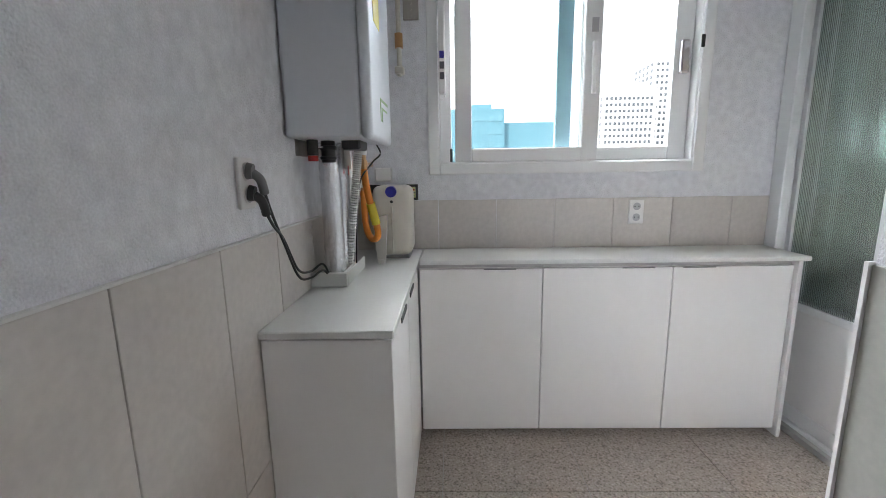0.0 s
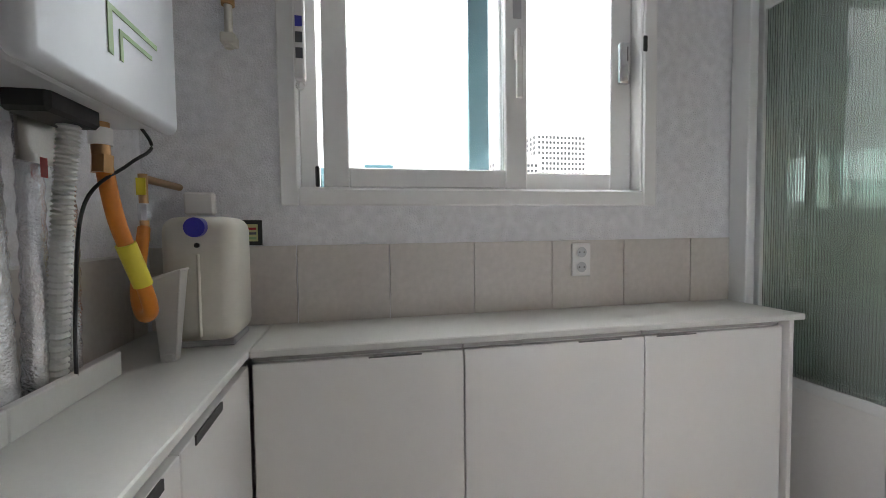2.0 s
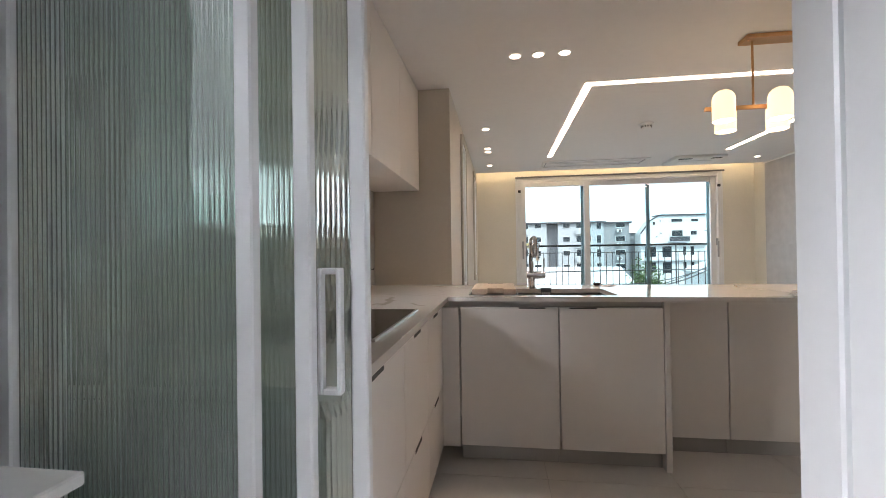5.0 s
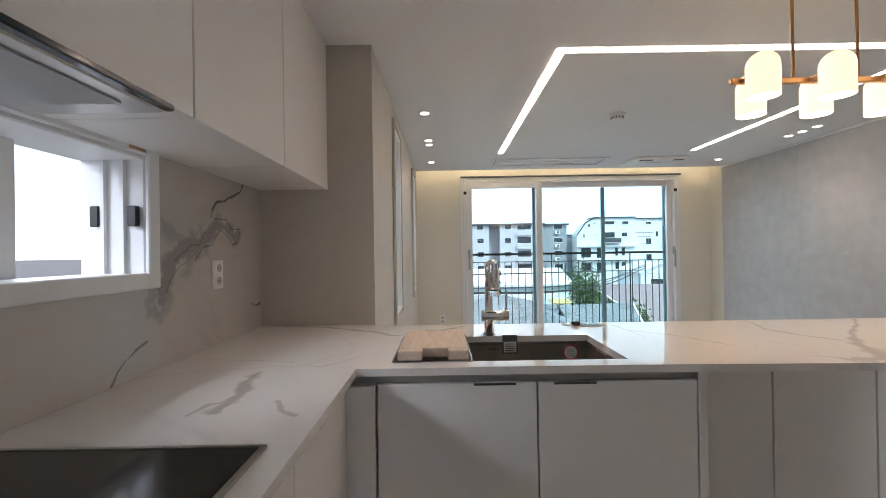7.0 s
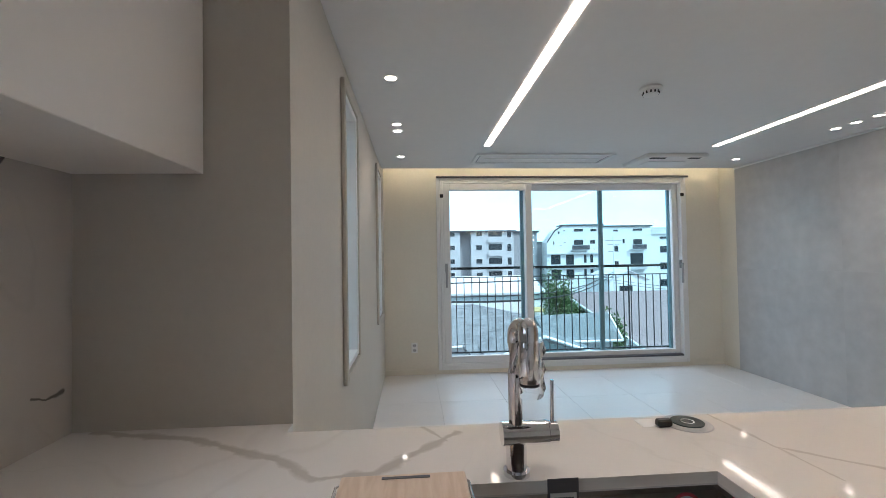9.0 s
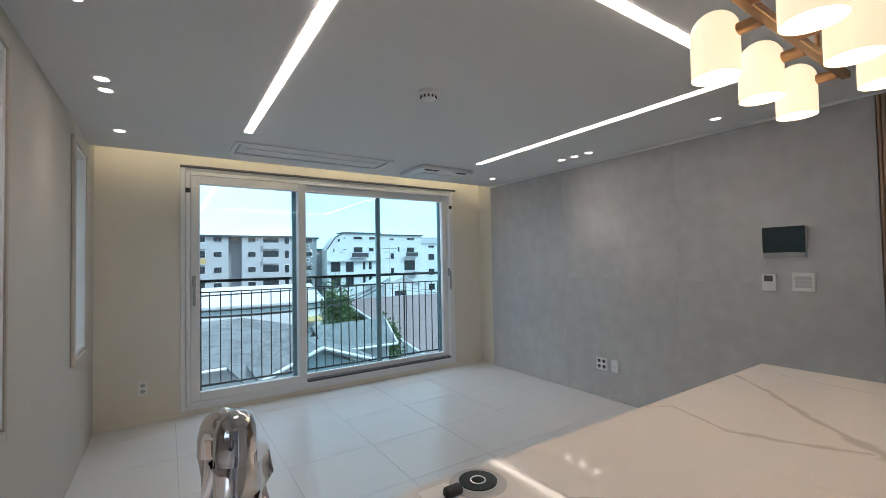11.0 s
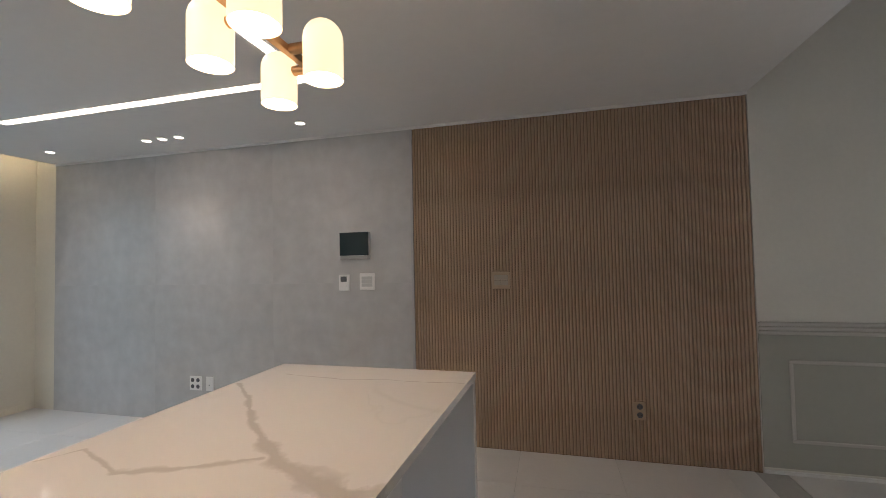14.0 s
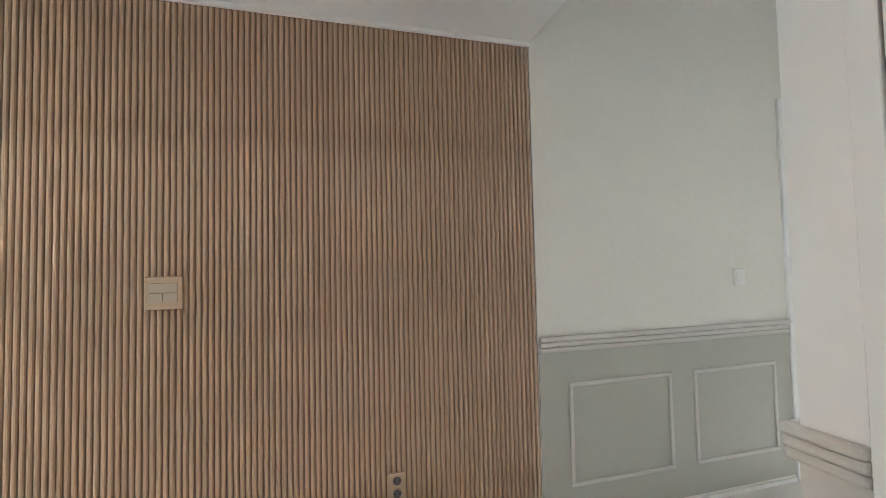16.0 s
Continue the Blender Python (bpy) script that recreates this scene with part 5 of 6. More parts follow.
def switch(x, z, material, w, h, label, rows=2, cols=2, key=None):
    s = thing("light_switch", (x, LS, z), label, "switch")
    part("plate", B(x - w / 2, x + w / 2, LS + 0.001, LS + 0.012, z - h / 2, z + h / 2, 0.003), material, s)
    for r in range(rows):
        for c in range(cols):
            bw, bh = w * 0.72 / cols, h * 0.62 / rows
            xx, zz = x + (c - (cols - 1) / 2) * bw, z + (r - (rows - 1) / 2) * bh
            part("rocker", B(xx - bw / 2 + 0.001, xx + bw / 2 - 0.001, LS + 0.0122, LS + 0.0155, zz - bh / 2 + 0.001, zz + bh / 2 - 0.001, 0.001), key or material, s)
    return s


switch(5.38, 1.155, PLASTIC, 0.122, 0.125, "white three-gang light switch on the grey wall", 3, 1, KEYGREY)
sw = switch(4.38, 1.155, BEIGEPLASTIC, 0.124, 0.122, "wood-coloured three-key light switch on the slats", 0, 0)
for x0, x1, z0, z1 in ((4.333, 4.427, 1.158, 1.192), (4.333, 4.379, 1.120, 1.1555), (4.381, 4.427, 1.120, 1.1555)):
    part("rocker", B(x0, x1, LS + 0.0122, LS + 0.0165, z0, z1, 0.0015), KEYBEIGE, sw)
sw.location = (4.38, LS + 0.004, 1.155)
switch(1.638, 1.137, PLASTIC, 0.072, 0.092, "small white light switch above the rail", 3, 1)


# ceiling lights
def led(a0, a1, b0, b1, label):
    t = thing("led_line", ((a0 + a1) / 2, (b0 + b1) / 2, H), label, "ceiling light", "led light lines")
    part("diffuser", B(a0, a1, b0, b1, H - 0.004, H - 0.0005), LEDGLOW, t)


led(5.27, 5.32, -0.41, 1.725, "white recessed light line across the ceiling")
led(5.3205, 7.635, 1.675, 1.725, "white recessed light line along the ceiling")
led(5.3205, 7.62, -0.41, -0.36, "white recessed light line along the ceiling")


def downlight(x, y):
    d = thing("downlight", (x, y, H), "small round recessed downlight, switched on", "downlight", "ceiling downlights")
    part("trim_ring", lathe(bmesh.new(), (x, y, 0), [(0.030, H - 0.0005), (0.040, H - 0.0005), (0.040, H - 0.004), (0.030, H - 0.005), (0.030, H - 0.0005)], 24), PLASTIC, d, smooth=True)
    part("lens", cyl(bmesh.new(), (x, y, H - 0.0035), (x, y, H - 0.0008), 0.0295, 24), SPOTGLOW, d)
    ld = bpy.data.lights.new("downlight_beam", "SPOT")
    ld.energy, ld.spot_size, ld.spot_blend, ld.shadow_soft_size, ld.color = 6.5 * LAMP, radians(100), 1.0, 0.03, SOFT
    lo = new("downlight_beam", ld)
    lo.location = (x, y, H - 0.012)


for y in (2.235, 2.098, 1.943):
    downlight(4.77, y)
for x in (6.27, 7.05, 7.21, 8.02):
    downlight(x, 2.463)
for x in (8.12, 7.09, 6.937, 6.78, 5.73):
    downlight(x, -0.985)
downlight(3.566, -0.098)

# curtain-box light
cv = thing("cove_light", (8.57, 0.7, 2.36), "hidden warm light strip in the curtain box", "ceiling light")
part("strip", B(8.5605, 8.566, LS + 0.02, LN - 0.02, 2.345, 2.36), COVEGLOW, cv)

# ceiling units
ac = thing("ceiling_air_conditioner", (8.11, -0.2, H), "white one-way ceiling air conditioner panel", "air conditioner")
part("panel", B(7.875, 8.352, -0.515, 0.108, H - 0.038, H - 0.001, 0.012, 2), PLASTIC, ac)
part("louvre", B(8.05, 8.28, -0.40, 0.0, H - 0.046, H - 0.0385, 0.003), PVC, ac)
# dark bars on the panel, painted as the shade in its openings
for a, b in ((-0.46, -0.34), (-0.11, 0.05)):
    part("vent_slot", B(7.90, 7.955, a, b, H - 0.0395, H - 0.0378), SHADOWGAP, ac)
va = thing("ceiling_vent", (8.09, 1.08, H), "white flush ceiling vent with a long slot", "vent")
part("frame", box(box(box(box(bmesh.new(), 7.90, 7.93, 0.40, 1.75, H - 0.014, H - 0.001), 8.26, 8.29, 0.40, 1.75, H - 0.014, H - 0.001), 7.93, 8.26, 0.40, 0.43, H - 0.014, H - 0.001), 7.93, 8.26, 1.72, 1.75, H - 0.014, H - 0.001), PLASTIC, va)
part("cover", B(7.95, 8.24, 0.45, 1.70, H - 0.006, H - 0.001, 0.002), CEIL, va)
part("slat", B(8.05, 8.09, 0.5, 1.65, H - 0.016, H - 0.0062, 0.001), PLASTIC, va)
# grey sheet that paints the shaded gap lines round the cover
part("backing", B(7.931, 8.259, 0.431, 1.719, H - 0.003, H - 0.0012), GREYPRINT, va)
sd = thing("smoke_detector", (6.36, 0.96, H), "white round smoke detector with dark slots", "detector")
part("base", lathe(bmesh.new(), (6.36, 0.96, 0), [(0.0, H - 0.001), (0.062, H - 0.001), (0.062, H - 0.012), (0.055, H - 0.018), (0.0, H - 0.018)], 32), PLASTIC, sd, smooth=True)
part("chamber", lathe(bmesh.new(), (6.36, 0.96, 0), [(0.046, H - 0.0181), (0.042, H - 0.042), (0.034, H - 0.047), (0.0, H - 0.047)], 32), PLASTIC, sd, smooth=True)
for k in range(12):
    a = 2 * math.pi * k / 12
    p = (6.36 + 0.043 * math.cos(a), 0.96 + 0.043 * math.sin(a))
    part("slot", cyl(bmesh.new(), (*p, H - 0.040), (*p, H - 0.026), 0.005, 8), BLACK, sd)

# pendant lamp over the peninsula
CX, CY, BZ = 4.76, 0.792, 1.897
pd = thing("pendant_lamp", (CX, CY, H), "brass bar pendant with six glowing opal glass shades", "pendant lamp")
part("canopy", B(CX - 0.05, CX + 0.05, CY - 0.18, CY + 0.18, H - 0.024, H - 0.001, 0.003), BRASS, pd)
for y in (CY - 0.13, CY + 0.13):
    part("stem", cyl(bmesh.new(), (CX, y, BZ + 0.01), (CX, y, H - 0.024), 0.006, 12), BRASS, pd, smooth=True)
    part("screw", cyl(bmesh.new(), (CX - 0.02, y + 0.03, H - 0.032), (CX - 0.02, y + 0.03, H - 0.0241), 0.005, 10), BRASS, pd)
part("bar", B(CX - 0.011, CX + 0.011, CY - 0.385, CY + 0.385, BZ - 0.011, BZ + 0.011, 0.002), BRASS, pd)
for yc in (CY - 0.28, CY, CY + 0.28):
    for sg in (-1, 1):
        y = yc - sg * 0.06
        sx = CX + sg * 0.113
        arm = part("arm", cyl(bmesh.new(), (CX + sg * 0.0112, y, BZ), (CX + sg * 0.060, y, BZ), 0.0155, 20), BRASS, pd, smooth=True)
        bm = bmesh.new()
        prof = [(0.0545, BZ - 0.102)] + [(0.055, BZ - 0.086 + 0.017 * k) for k in range(6)]
        prof += [(0.055 * math.cos(a), BZ + 0.012 + 0.055 * math.sin(a)) for a in [math.pi / 2 * k / 8 for k in range(9)]]
        lathe(bm, (sx, y, 0), prof, 36)
        bmesh.ops.remove_doubles(bm, verts=bm.verts, dist=1e-5)
        inner = [(r * 0.955, z - (0.003 if r < 0.05 else 0)) for r, z in prof]
        lathe(bm, (sx, y, 0), inner, 36)
        sh = part("shade", bm, SHADEGLASS, pd, "glowing opal glass shade", True)
        part("bulb", lathe(bmesh.new(), (sx, y, 0), [(0.0, BZ - 0.085), (0.022, BZ - 0.078), (0.03, BZ - 0.055), (0.022, BZ - 0.03), (0.012, BZ - 0.01), (0.0, BZ - 0.01)], 20), BULB, sh, smooth=True)

# ---- outside ----
def vary_islands(m, amount):
    """Every loose piece of a joined mesh a little lighter or darker."""
    nt = m.node_tree
    b = nt.nodes["Principled BSDF"]
    src = b.inputs["Base Color"].links[0].from_socket
    geo = nt.nodes.new("ShaderNodeNewGeometry")
    rg = nt.nodes.new("ShaderNodeMapRange")
    rg.inputs[3].default_value, rg.inputs[4].default_value = 1 - amount, 1 + amount
    nt.links.new(geo.outputs["Random Per Island"], rg.inputs[0])
    mx = nt.nodes.new("ShaderNodeMix")
    mx.data_type, mx.blend_type = "RGBA", "MULTIPLY"
    mx.inputs[0].default_value = 1.0
    nt.links.new(src, mx.inputs[6])
    nt.links.new(rg.outputs[0], mx.inputs[7])
    nt.links.new(mx.outputs[2], b.inputs["Base Color"])


ASPHALT = mat("asphalt", (0.07, 0.07, 0.07), 0.9, noise_scale=0.8, amount=0.2)
OCHRE = mat("ochre_panel", (0.55, 0.42, 0.18), 0.7, noise_scale=2, amount=0.08)
FACADE = mat("grey_white_render", (0.50, 0.51, 0.52), 0.8, noise_scale=0.5, amount=0.06)
FACADEW = mat("white_render", (0.78, 0.78, 0.77), 0.8, noise_scale=0.5, amount=0.05)
FACADEG = mat("pale_teal_render", (0.40, 0.50, 0.52), 0.7, noise_scale=0.3, amount=0.06)
ROOFDARK = mat("dark_roof_edge", (0.06, 0.06, 0.07), 0.6)
SHINGLE = mat("grey_asphalt_shingle", (0.20, 0.21, 0.215), 0.9, noise_scale=1.2, amount=0.18, bump=0.4, bump_scale=14)
vary_islands(SHINGLE, 0.30)
SHEDROOF = mat("white_metal_roof", (0.66, 0.67, 0.67), 0.5, noise_scale=0.4, amount=0.05)
REDROOF = mat("red_brown_metal_roof", (0.27, 0.195, 0.19), 0.6, noise_scale=0.5, amount=0.1)
WINGLASS = mat("dark_window_glass", (0.022, 0.03, 0.036), 0.12, noise_scale=0.3, amount=0.2)
BARK = mat("bark", (0.10, 0.07, 0.05), 0.9, noise_scale=8, amount=0.2)
LEAF = mat("foliage", (0.09, 0.15, 0.045), 0.6, noise_scale=2, amount=0.35)
STONEWALL = mat("grey_stone_facing", (0.30, 0.30, 0.31), 0.85, noise_scale=14, amount=0.25, bump=0.5, bump_scale=30)
GZ = -7.0
TEALBLOCK = mat("teal_panel_front", (0.10, 0.23, 0.28), 0.4, noise_scale=0.3, amount=0.08)
TEALGLASS = mat("teal_far_glass", (0.13, 0.27, 0.32), 0.3, noise_scale=0.3, amount=0.15)
FARGLASS = mat("far_window_glass", (0.07, 0.08, 0.09), 0.3, noise_scale=0.3, amount=0.2)
bm = bmesh.new()
bm.faces.new([bm.verts.new(p) for p in ((-1500, -1500, GZ), (1500, -1500, GZ), (1500, 1500, GZ), (-1500, 1500, GZ))])
solid("ground", bm, ASPHALT, "grey asphalt ground between the houses", "ground", S)


def window_at(bld, x, y0, y1, z0, z1, sash=True):
    """A window on a west-facing front: pale frame, dark glass, one upright."""
    o = part("window", frame_ring(bmesh.new(), "x", x - 0.08, x + 0.05, y0, y1, z0, z1, 0.07, bev=0), PVC, bld)
    part("pane", B(x - 0.03, x + 0.01, y0 + 0.07, y1 - 0.07, z0 + 0.07, z1 - 0.07), WINGLASS, o)
    if sash and y1 - y0 > 1.2:
        part("mullion", B(x - 0.075, x - 0.031, (y0 + y1) / 2 - 0.035, (y0 + y1) / 2 + 0.035, z0 + 0.07, z1 - 0.07), ROOFDARK, o)


def balcony_at(bld, x, y0, y1, z0, z1, material, deep=0.9):
    b = part("balcony", B(x - deep, x - 0.001, y0, y1, z0 - 0.16, z0), FACADE, bld)
    part("parapet", B(x - deep, x - deep + 0.08, y0, y1, z0 + 0.001, z1), material, b)
    part("parapet", B(x - deep + 0.081, x - 0.001, y0, y0 + 0.08, z0 + 0.001, z1), material, b)


def outdoor_unit(bld, x, y, z):
    """Air-conditioner box with a dark round fan."""
    u = part("outdoor_unit", B(x - 0.45, x - 0.1, y - 0.48, y + 0.48, z, z + 0.66, 0.03), PVC, bld)
    part("fan_grille", cyl(bmesh.new(), (x - 0.47, y - 0.1, z + 0.33), (x - 0.452, y - 0.1, z + 0.33), 0.26, 16), ROOFDARK, u)


# long grey apartment house: storeys of 2.75 m
AX = 87.0
hA = thing("apartment_building", (93, -6, GZ), "pale grey five-storey apartment building with dark roof edge", "building")
part("wall", B(AX, 100, -6.9, 12, GZ, 6.25), FACADE, hA)
part("wall", B(AX, 100, -17.7, -9.1, GZ, 6.25), FACADE, hA)
part("recess", B(AX + 1.6, 100, -9.099, -6.901, GZ, 6.2), STONEWALL, hA)
part("side_wing", B(AX + 1.8, 100, -23.0, -17.701, GZ, 6.2), STONEWALL, hA)
part("low_wing", B(AX + 6, 100, -26.0, -23.001, GZ, 4.2), STONEWALL, hA)
part("roof", B(AX - 0.4, 100.4, -18.1, 12.4, 6.251, 6.6), ROOFDARK, hA)
part("roof", B(AX + 1.4, 100.4, -23.4, -18.101, 6.201, 6.55), ROOFDARK, hA)
part("roof", B(AX + 5.7, 100.4, -26.3, -23.401, 4.201, 4.45), ROOFDARK, hA)
for r in range(5):
    z = -5.5 + 2.72 * r
    for y0, y1 in ((-5.9, -4.5), (-11.4, -10.0)):
        window_at(hA, AX, y0, y1, z, z + 1.1)
        if r == 1:
            outdoor_unit(hA, AX, y1 - 0.6, z - 0.85)
    for y0, y1, m in ((-3.4, -0.6, FACADE), (-15.4, -12.5, FACADE), (2.6, 5.2, FACADE), (8.0, 10.4, FACADE)):
        window_at(hA, AX, y0, y1, z - 0.1, z + 1.3)
        balcony_at(hA, AX, y0, y1, z - 1.05, z - 0.12, OCHRE if (y0 == -3.4 and r == 3) else m, 0.45)
    window_at(hA, AX, -17.3, -16.3, z - 0.3, z + 1.3)
    window_at(hA, AX + 1.8, -22.2, -20.3, z, z + 1.1)
    if r > 1:
        outdoor_unit(hA, AX + 1.8, -21.0, z - 0.95)
# white angular house
BX = 87.0
hB = thing("apartment_building", (93, -36, GZ), "white angular five-storey apartment building with balconies", "building")
bm = bmesh.new()
pts = [(-24.5, GZ), (-24.5, 4.0), (-26.2, 6.4), (-27.9, 7.4), (-36.2, 7.4), (-36.2, GZ)]
va_, vb_ = [bm.verts.new((BX, y, z)) for y, z in pts], [bm.verts.new((90.5, y, z)) for y, z in pts]
bm.faces.new(va_)
bm.faces.new(vb_[::-1])
for k in range(6):
    bm.faces.new((va_[k], va_[(k + 1) % 6], vb_[(k + 1) % 6], vb_[k]))
part("wall", bm, FACADEW, hB)
part("wing", B(BX + 1.2, 92, -47.0, -36.201, GZ, 7.2), FACADEW, hB)
part("roof", B(BX - 0.3, 90.8, -36.3, -27.8, 7.401, 7.62), ROOFDARK, hB)
part("roof", B(BX + 0.9, 92.2, -47.3, -36.301, 7.201, 7.42), ROOFDARK, hB)
part("roof", tube(bmesh.new(), [(BX - 0.1, -24.5, 4.05), (BX - 0.1, -26.2, 6.5), (BX - 0.1, -27.9, 7.5)], 0.12, 6), ROOFDARK, hB)
for y0, y1, z0, z1 in ((-32.1, -30.0, 6.1, 6.8), (-34.9, -33.5, 6.1, 6.75), (-32.1, -30.0, 3.4, 4.6), (-34.6, -33.4, 3.6, 4.5), (-27.2, -26.7, 5.6, 6.3), (-28.3, -27.9, 6.2, 6.6),
                       (-26.1, -25.7, 3.5, 4.3), (-27.6, -27.2, 3.3, 3.6), (-28.5, -27.9, 3.9, 4.2), (-27.3, -25.2, -0.5, 1.6), (-30.1, -28.3, -0.6, 1.6), (-32.7, -32.0, -0.2, 1.55),
                       (-34.1, -33.3, -0.2, 1.55), (-27.3, -25.2, -3.4, -1.4), (-30.1, -28.3, -3.6, -1.4), (-32.7, -32.0, -3.2, -1.4), (-34.1, -33.3, -3.2, -1.4)):
    window_at(hB, BX, y0, y1, z0, z1)
balcony_at(hB, BX, -33.0, -29.4, 2.5, 3.35, ROOFDARK)
balcony_at(hB, BX, -36.1, -24.6, 1.75, 1.95, FACADEW, 0.5)
balcony_at(hB, BX, -36.1, -24.6, -1.1, -0.85, FACADEW, 0.5)
for y0, y1, z0, z1 in ((-40.0, -38.8, 6.1, 6.6), (-40.0, -38.8, 2.0, 3.3), (-40.0, -38.8, -1.3, 0.1), (-41.4, -40.8, 3.6, 4.7), (-45.2, -43.1, 6.2, 6.8), (-45.2, -43.1, 3.4, 4.6), (-45.3, -42.4, -0.7, 1.7), (-40.0, -38.8, -4.4, -3.0)):
    window_at(hB, BX + 1.2, y0, y1, z0, z1)
balcony_at(hB, BX + 1.2, -45.6, -42.6, 2.5, 3.4, ROOFDARK)
balcony_at(hB, BX + 1.2, -45.6, -42.2, -1.6, -0.75, FACADE)
# pale house beyond
hC = thing("apartment_building", (95, -60, GZ), "pale apartment building with a low roof storey", "building")
part("wall", B(91, 104, -72, -48.2, GZ, 5.6), FACADEW, hC)
part("top_storey", B(94, 104, -72, -50.2, 5.601, 7.3), FACADE, hC)
part("roof", B(90.7, 104.3, -72.3, -48.0, 5.601, 5.75), FACADE, hC)
for k in range(4):
    y = -51.4 - 4.4 * k
    window_at(hC, 91.0, y - 0.9, y + 0.9, 4.55, 5.2)
    for z in (1.6, -2.0, -5.6):
        window_at(hC, 91.0, y - 0.9, y + 0.9, z, z + 1.6)


def gable_house(name, label, x0, x1, y0, y1, eave, ridge, along, wallmat, roofmat, over=0.5):
    """A house with a pitched roof; along is the ridge's axis."""
    h = thing(name, ((x0 + x1) / 2, (y0 + y1) / 2, GZ), label, "house")
    part("wall", B(x0, x1, y0, y1, GZ, eave), wallmat, h)
    bm = bmesh.new()
    t = 0.18
    if along == "y":
        m = (x0 + x1) / 2
        prof = [(x0 - over, eave - 0.15), (m, ridge), (x1 + over, eave - 0.15), (x1 + over, eave - 0.15 + t), (m, ridge + t), (x0 - over, eave - 0.15 + t)]
        a = [bm.verts.new((u, y0 - over, w)) for u, w in prof]
        b = [bm.verts.new((u, y1 + over, w)) for u, w in prof]
    else:
        m = (y0 + y1) / 2
        prof = [(y0 - over, eave - 0.15), (m, ridge), (y1 + over, eave - 0.15), (y1 + over, eave - 0.15 + t), (m, ridge + t), (y0 - over, eave - 0.15 + t)]
        a = [bm.verts.new((x0 - over, u, w)) for u, w in prof]
        b = [bm.verts.new((x1 + over, u, w)) for u, w in prof]
    bm.faces.new((a[0], a[1], a[4], a[5]))
    bm.faces.new((a[1], a[2], a[3], a[4]))
    bm.faces.new((b[5], b[4], b[1], b[0]))
    bm.faces.new((b[4], b[3], b[2], b[1]))
    for k in range(6):
        bm.faces.new((a[k], b[k], b[(k + 1) % 6], a[(k + 1) % 6]))
    part("roof", bm, roofmat, h)
    # gable triangles under the roof
    g = bmesh.new()
    if along == "y":
        for y in (y0 + 0.02, y1 - 0.02):
            g.faces.new([g.verts.new(p) for p in ((x0, y, eave - 0.01), (x1, y, eave - 0.01), ((x0 + x1) / 2, y, ridge - 0.02))])
    else:
        for x in (x0 + 0.02, x1 - 0.02):
            g.faces.new([g.verts.new(p) for p in ((x, y0, eave - 0.01), (x, y1, eave - 0.01), (x, (y0 + y1) / 2, ridge - 0.02))])
    part("gable", g, wallmat, h)
    return h


# white shed with a long roof
def tabs(name, parent, a, b, c, d, pitch=0.17, width=0.34):
    """Courses of shingles on a slope: eave a to b, top d to c, every tab with a lifted lower edge."""
    a, b, c, d = Vector(a), Vector(b), Vector(c), Vector(d)
    nrm = (b - a).cross((c + d) / 2 - a).normalized()
    if nrm.z < 0:
        nrm = -nrm
    rng = random.Random(5)
    n = max(2, int(((d - a).length + (c - b).length) / 2 / pitch))
    verts, faces = [], []
    for i in range(n):
        l0, r0 = a.lerp(d, i / n), b.lerp(c, i / n)
        l1, r1 = a.lerp(d, (i + 1) / n), b.lerp(c, (i + 1) / n)
        m = max(1, int(max((r0 - l0).length, (r1 - l1).length) / width))
        cuts = [0.0] + [(k + 0.5 * (i % 2) + rng.uniform(-0.12, 0.12)) / m for k in range(1, m)] + [1.0]
        for s0, s1 in zip(cuts, cuts[1:]):
            s1 -= 0.02 / max(m, 1)
            up = nrm * rng.uniform(0.005, 0.010)
            q = len(verts)
            verts += [l0.lerp(r0, s0), l0.lerp(r0, s1), l0.lerp(r0, s0) + up, l0.lerp(r0, s1) + up, l1.lerp(r1, s0) + nrm * 0.005, l1.lerp(r1, s1) + nrm * 0.005]
            faces += [(q, q + 1, q + 3, q + 2), (q + 2, q + 3, q + 5, q + 4)]
    me = bpy.data.meshes.new(name)
    me.from_pydata([tuple(v) for v in verts], [], faces)
    me.materials.append(SHINGLE)
    o = new(name, me)
    o.parent = parent
    o.matrix_parent_inverse = Matrix.Translation(parent.location).inverted()
    tagged(o, kind="stuff")


def slab(bm, corners, t=0.12):
    """A roof slab of thickness t under the given top corners."""
    up = [bm.verts.new(p) for p in corners]
    dn = [bm.verts.new((p[0], p[1], p[2] - t)) for p in corners]
    bm.faces.new(up)
    bm.faces.new(dn[::-1])
    for k in range(len(up)):
        j = (k + 1) % len(up)
        bm.faces.new((up[k], dn[k], dn[j], up[j]))
    return bm


sh_ = gable_house("warehouse", "long white metal-roofed shed", 43, 52, -9.6, 14, -2.05, -0.85, "y", FACADEW, SHEDROOF, 0.4)
for y0, y1 in ((-9.1, -8.4), (0.0, 0.7), (6.0, 6.8)):
    window_at(sh_, 43.0, y0, y1, -3.9, -3.4, False)
part("eave_band", B(42.9, 42.999, -9.6, 14, -2.75, -2.3), FACADEG, sh_)
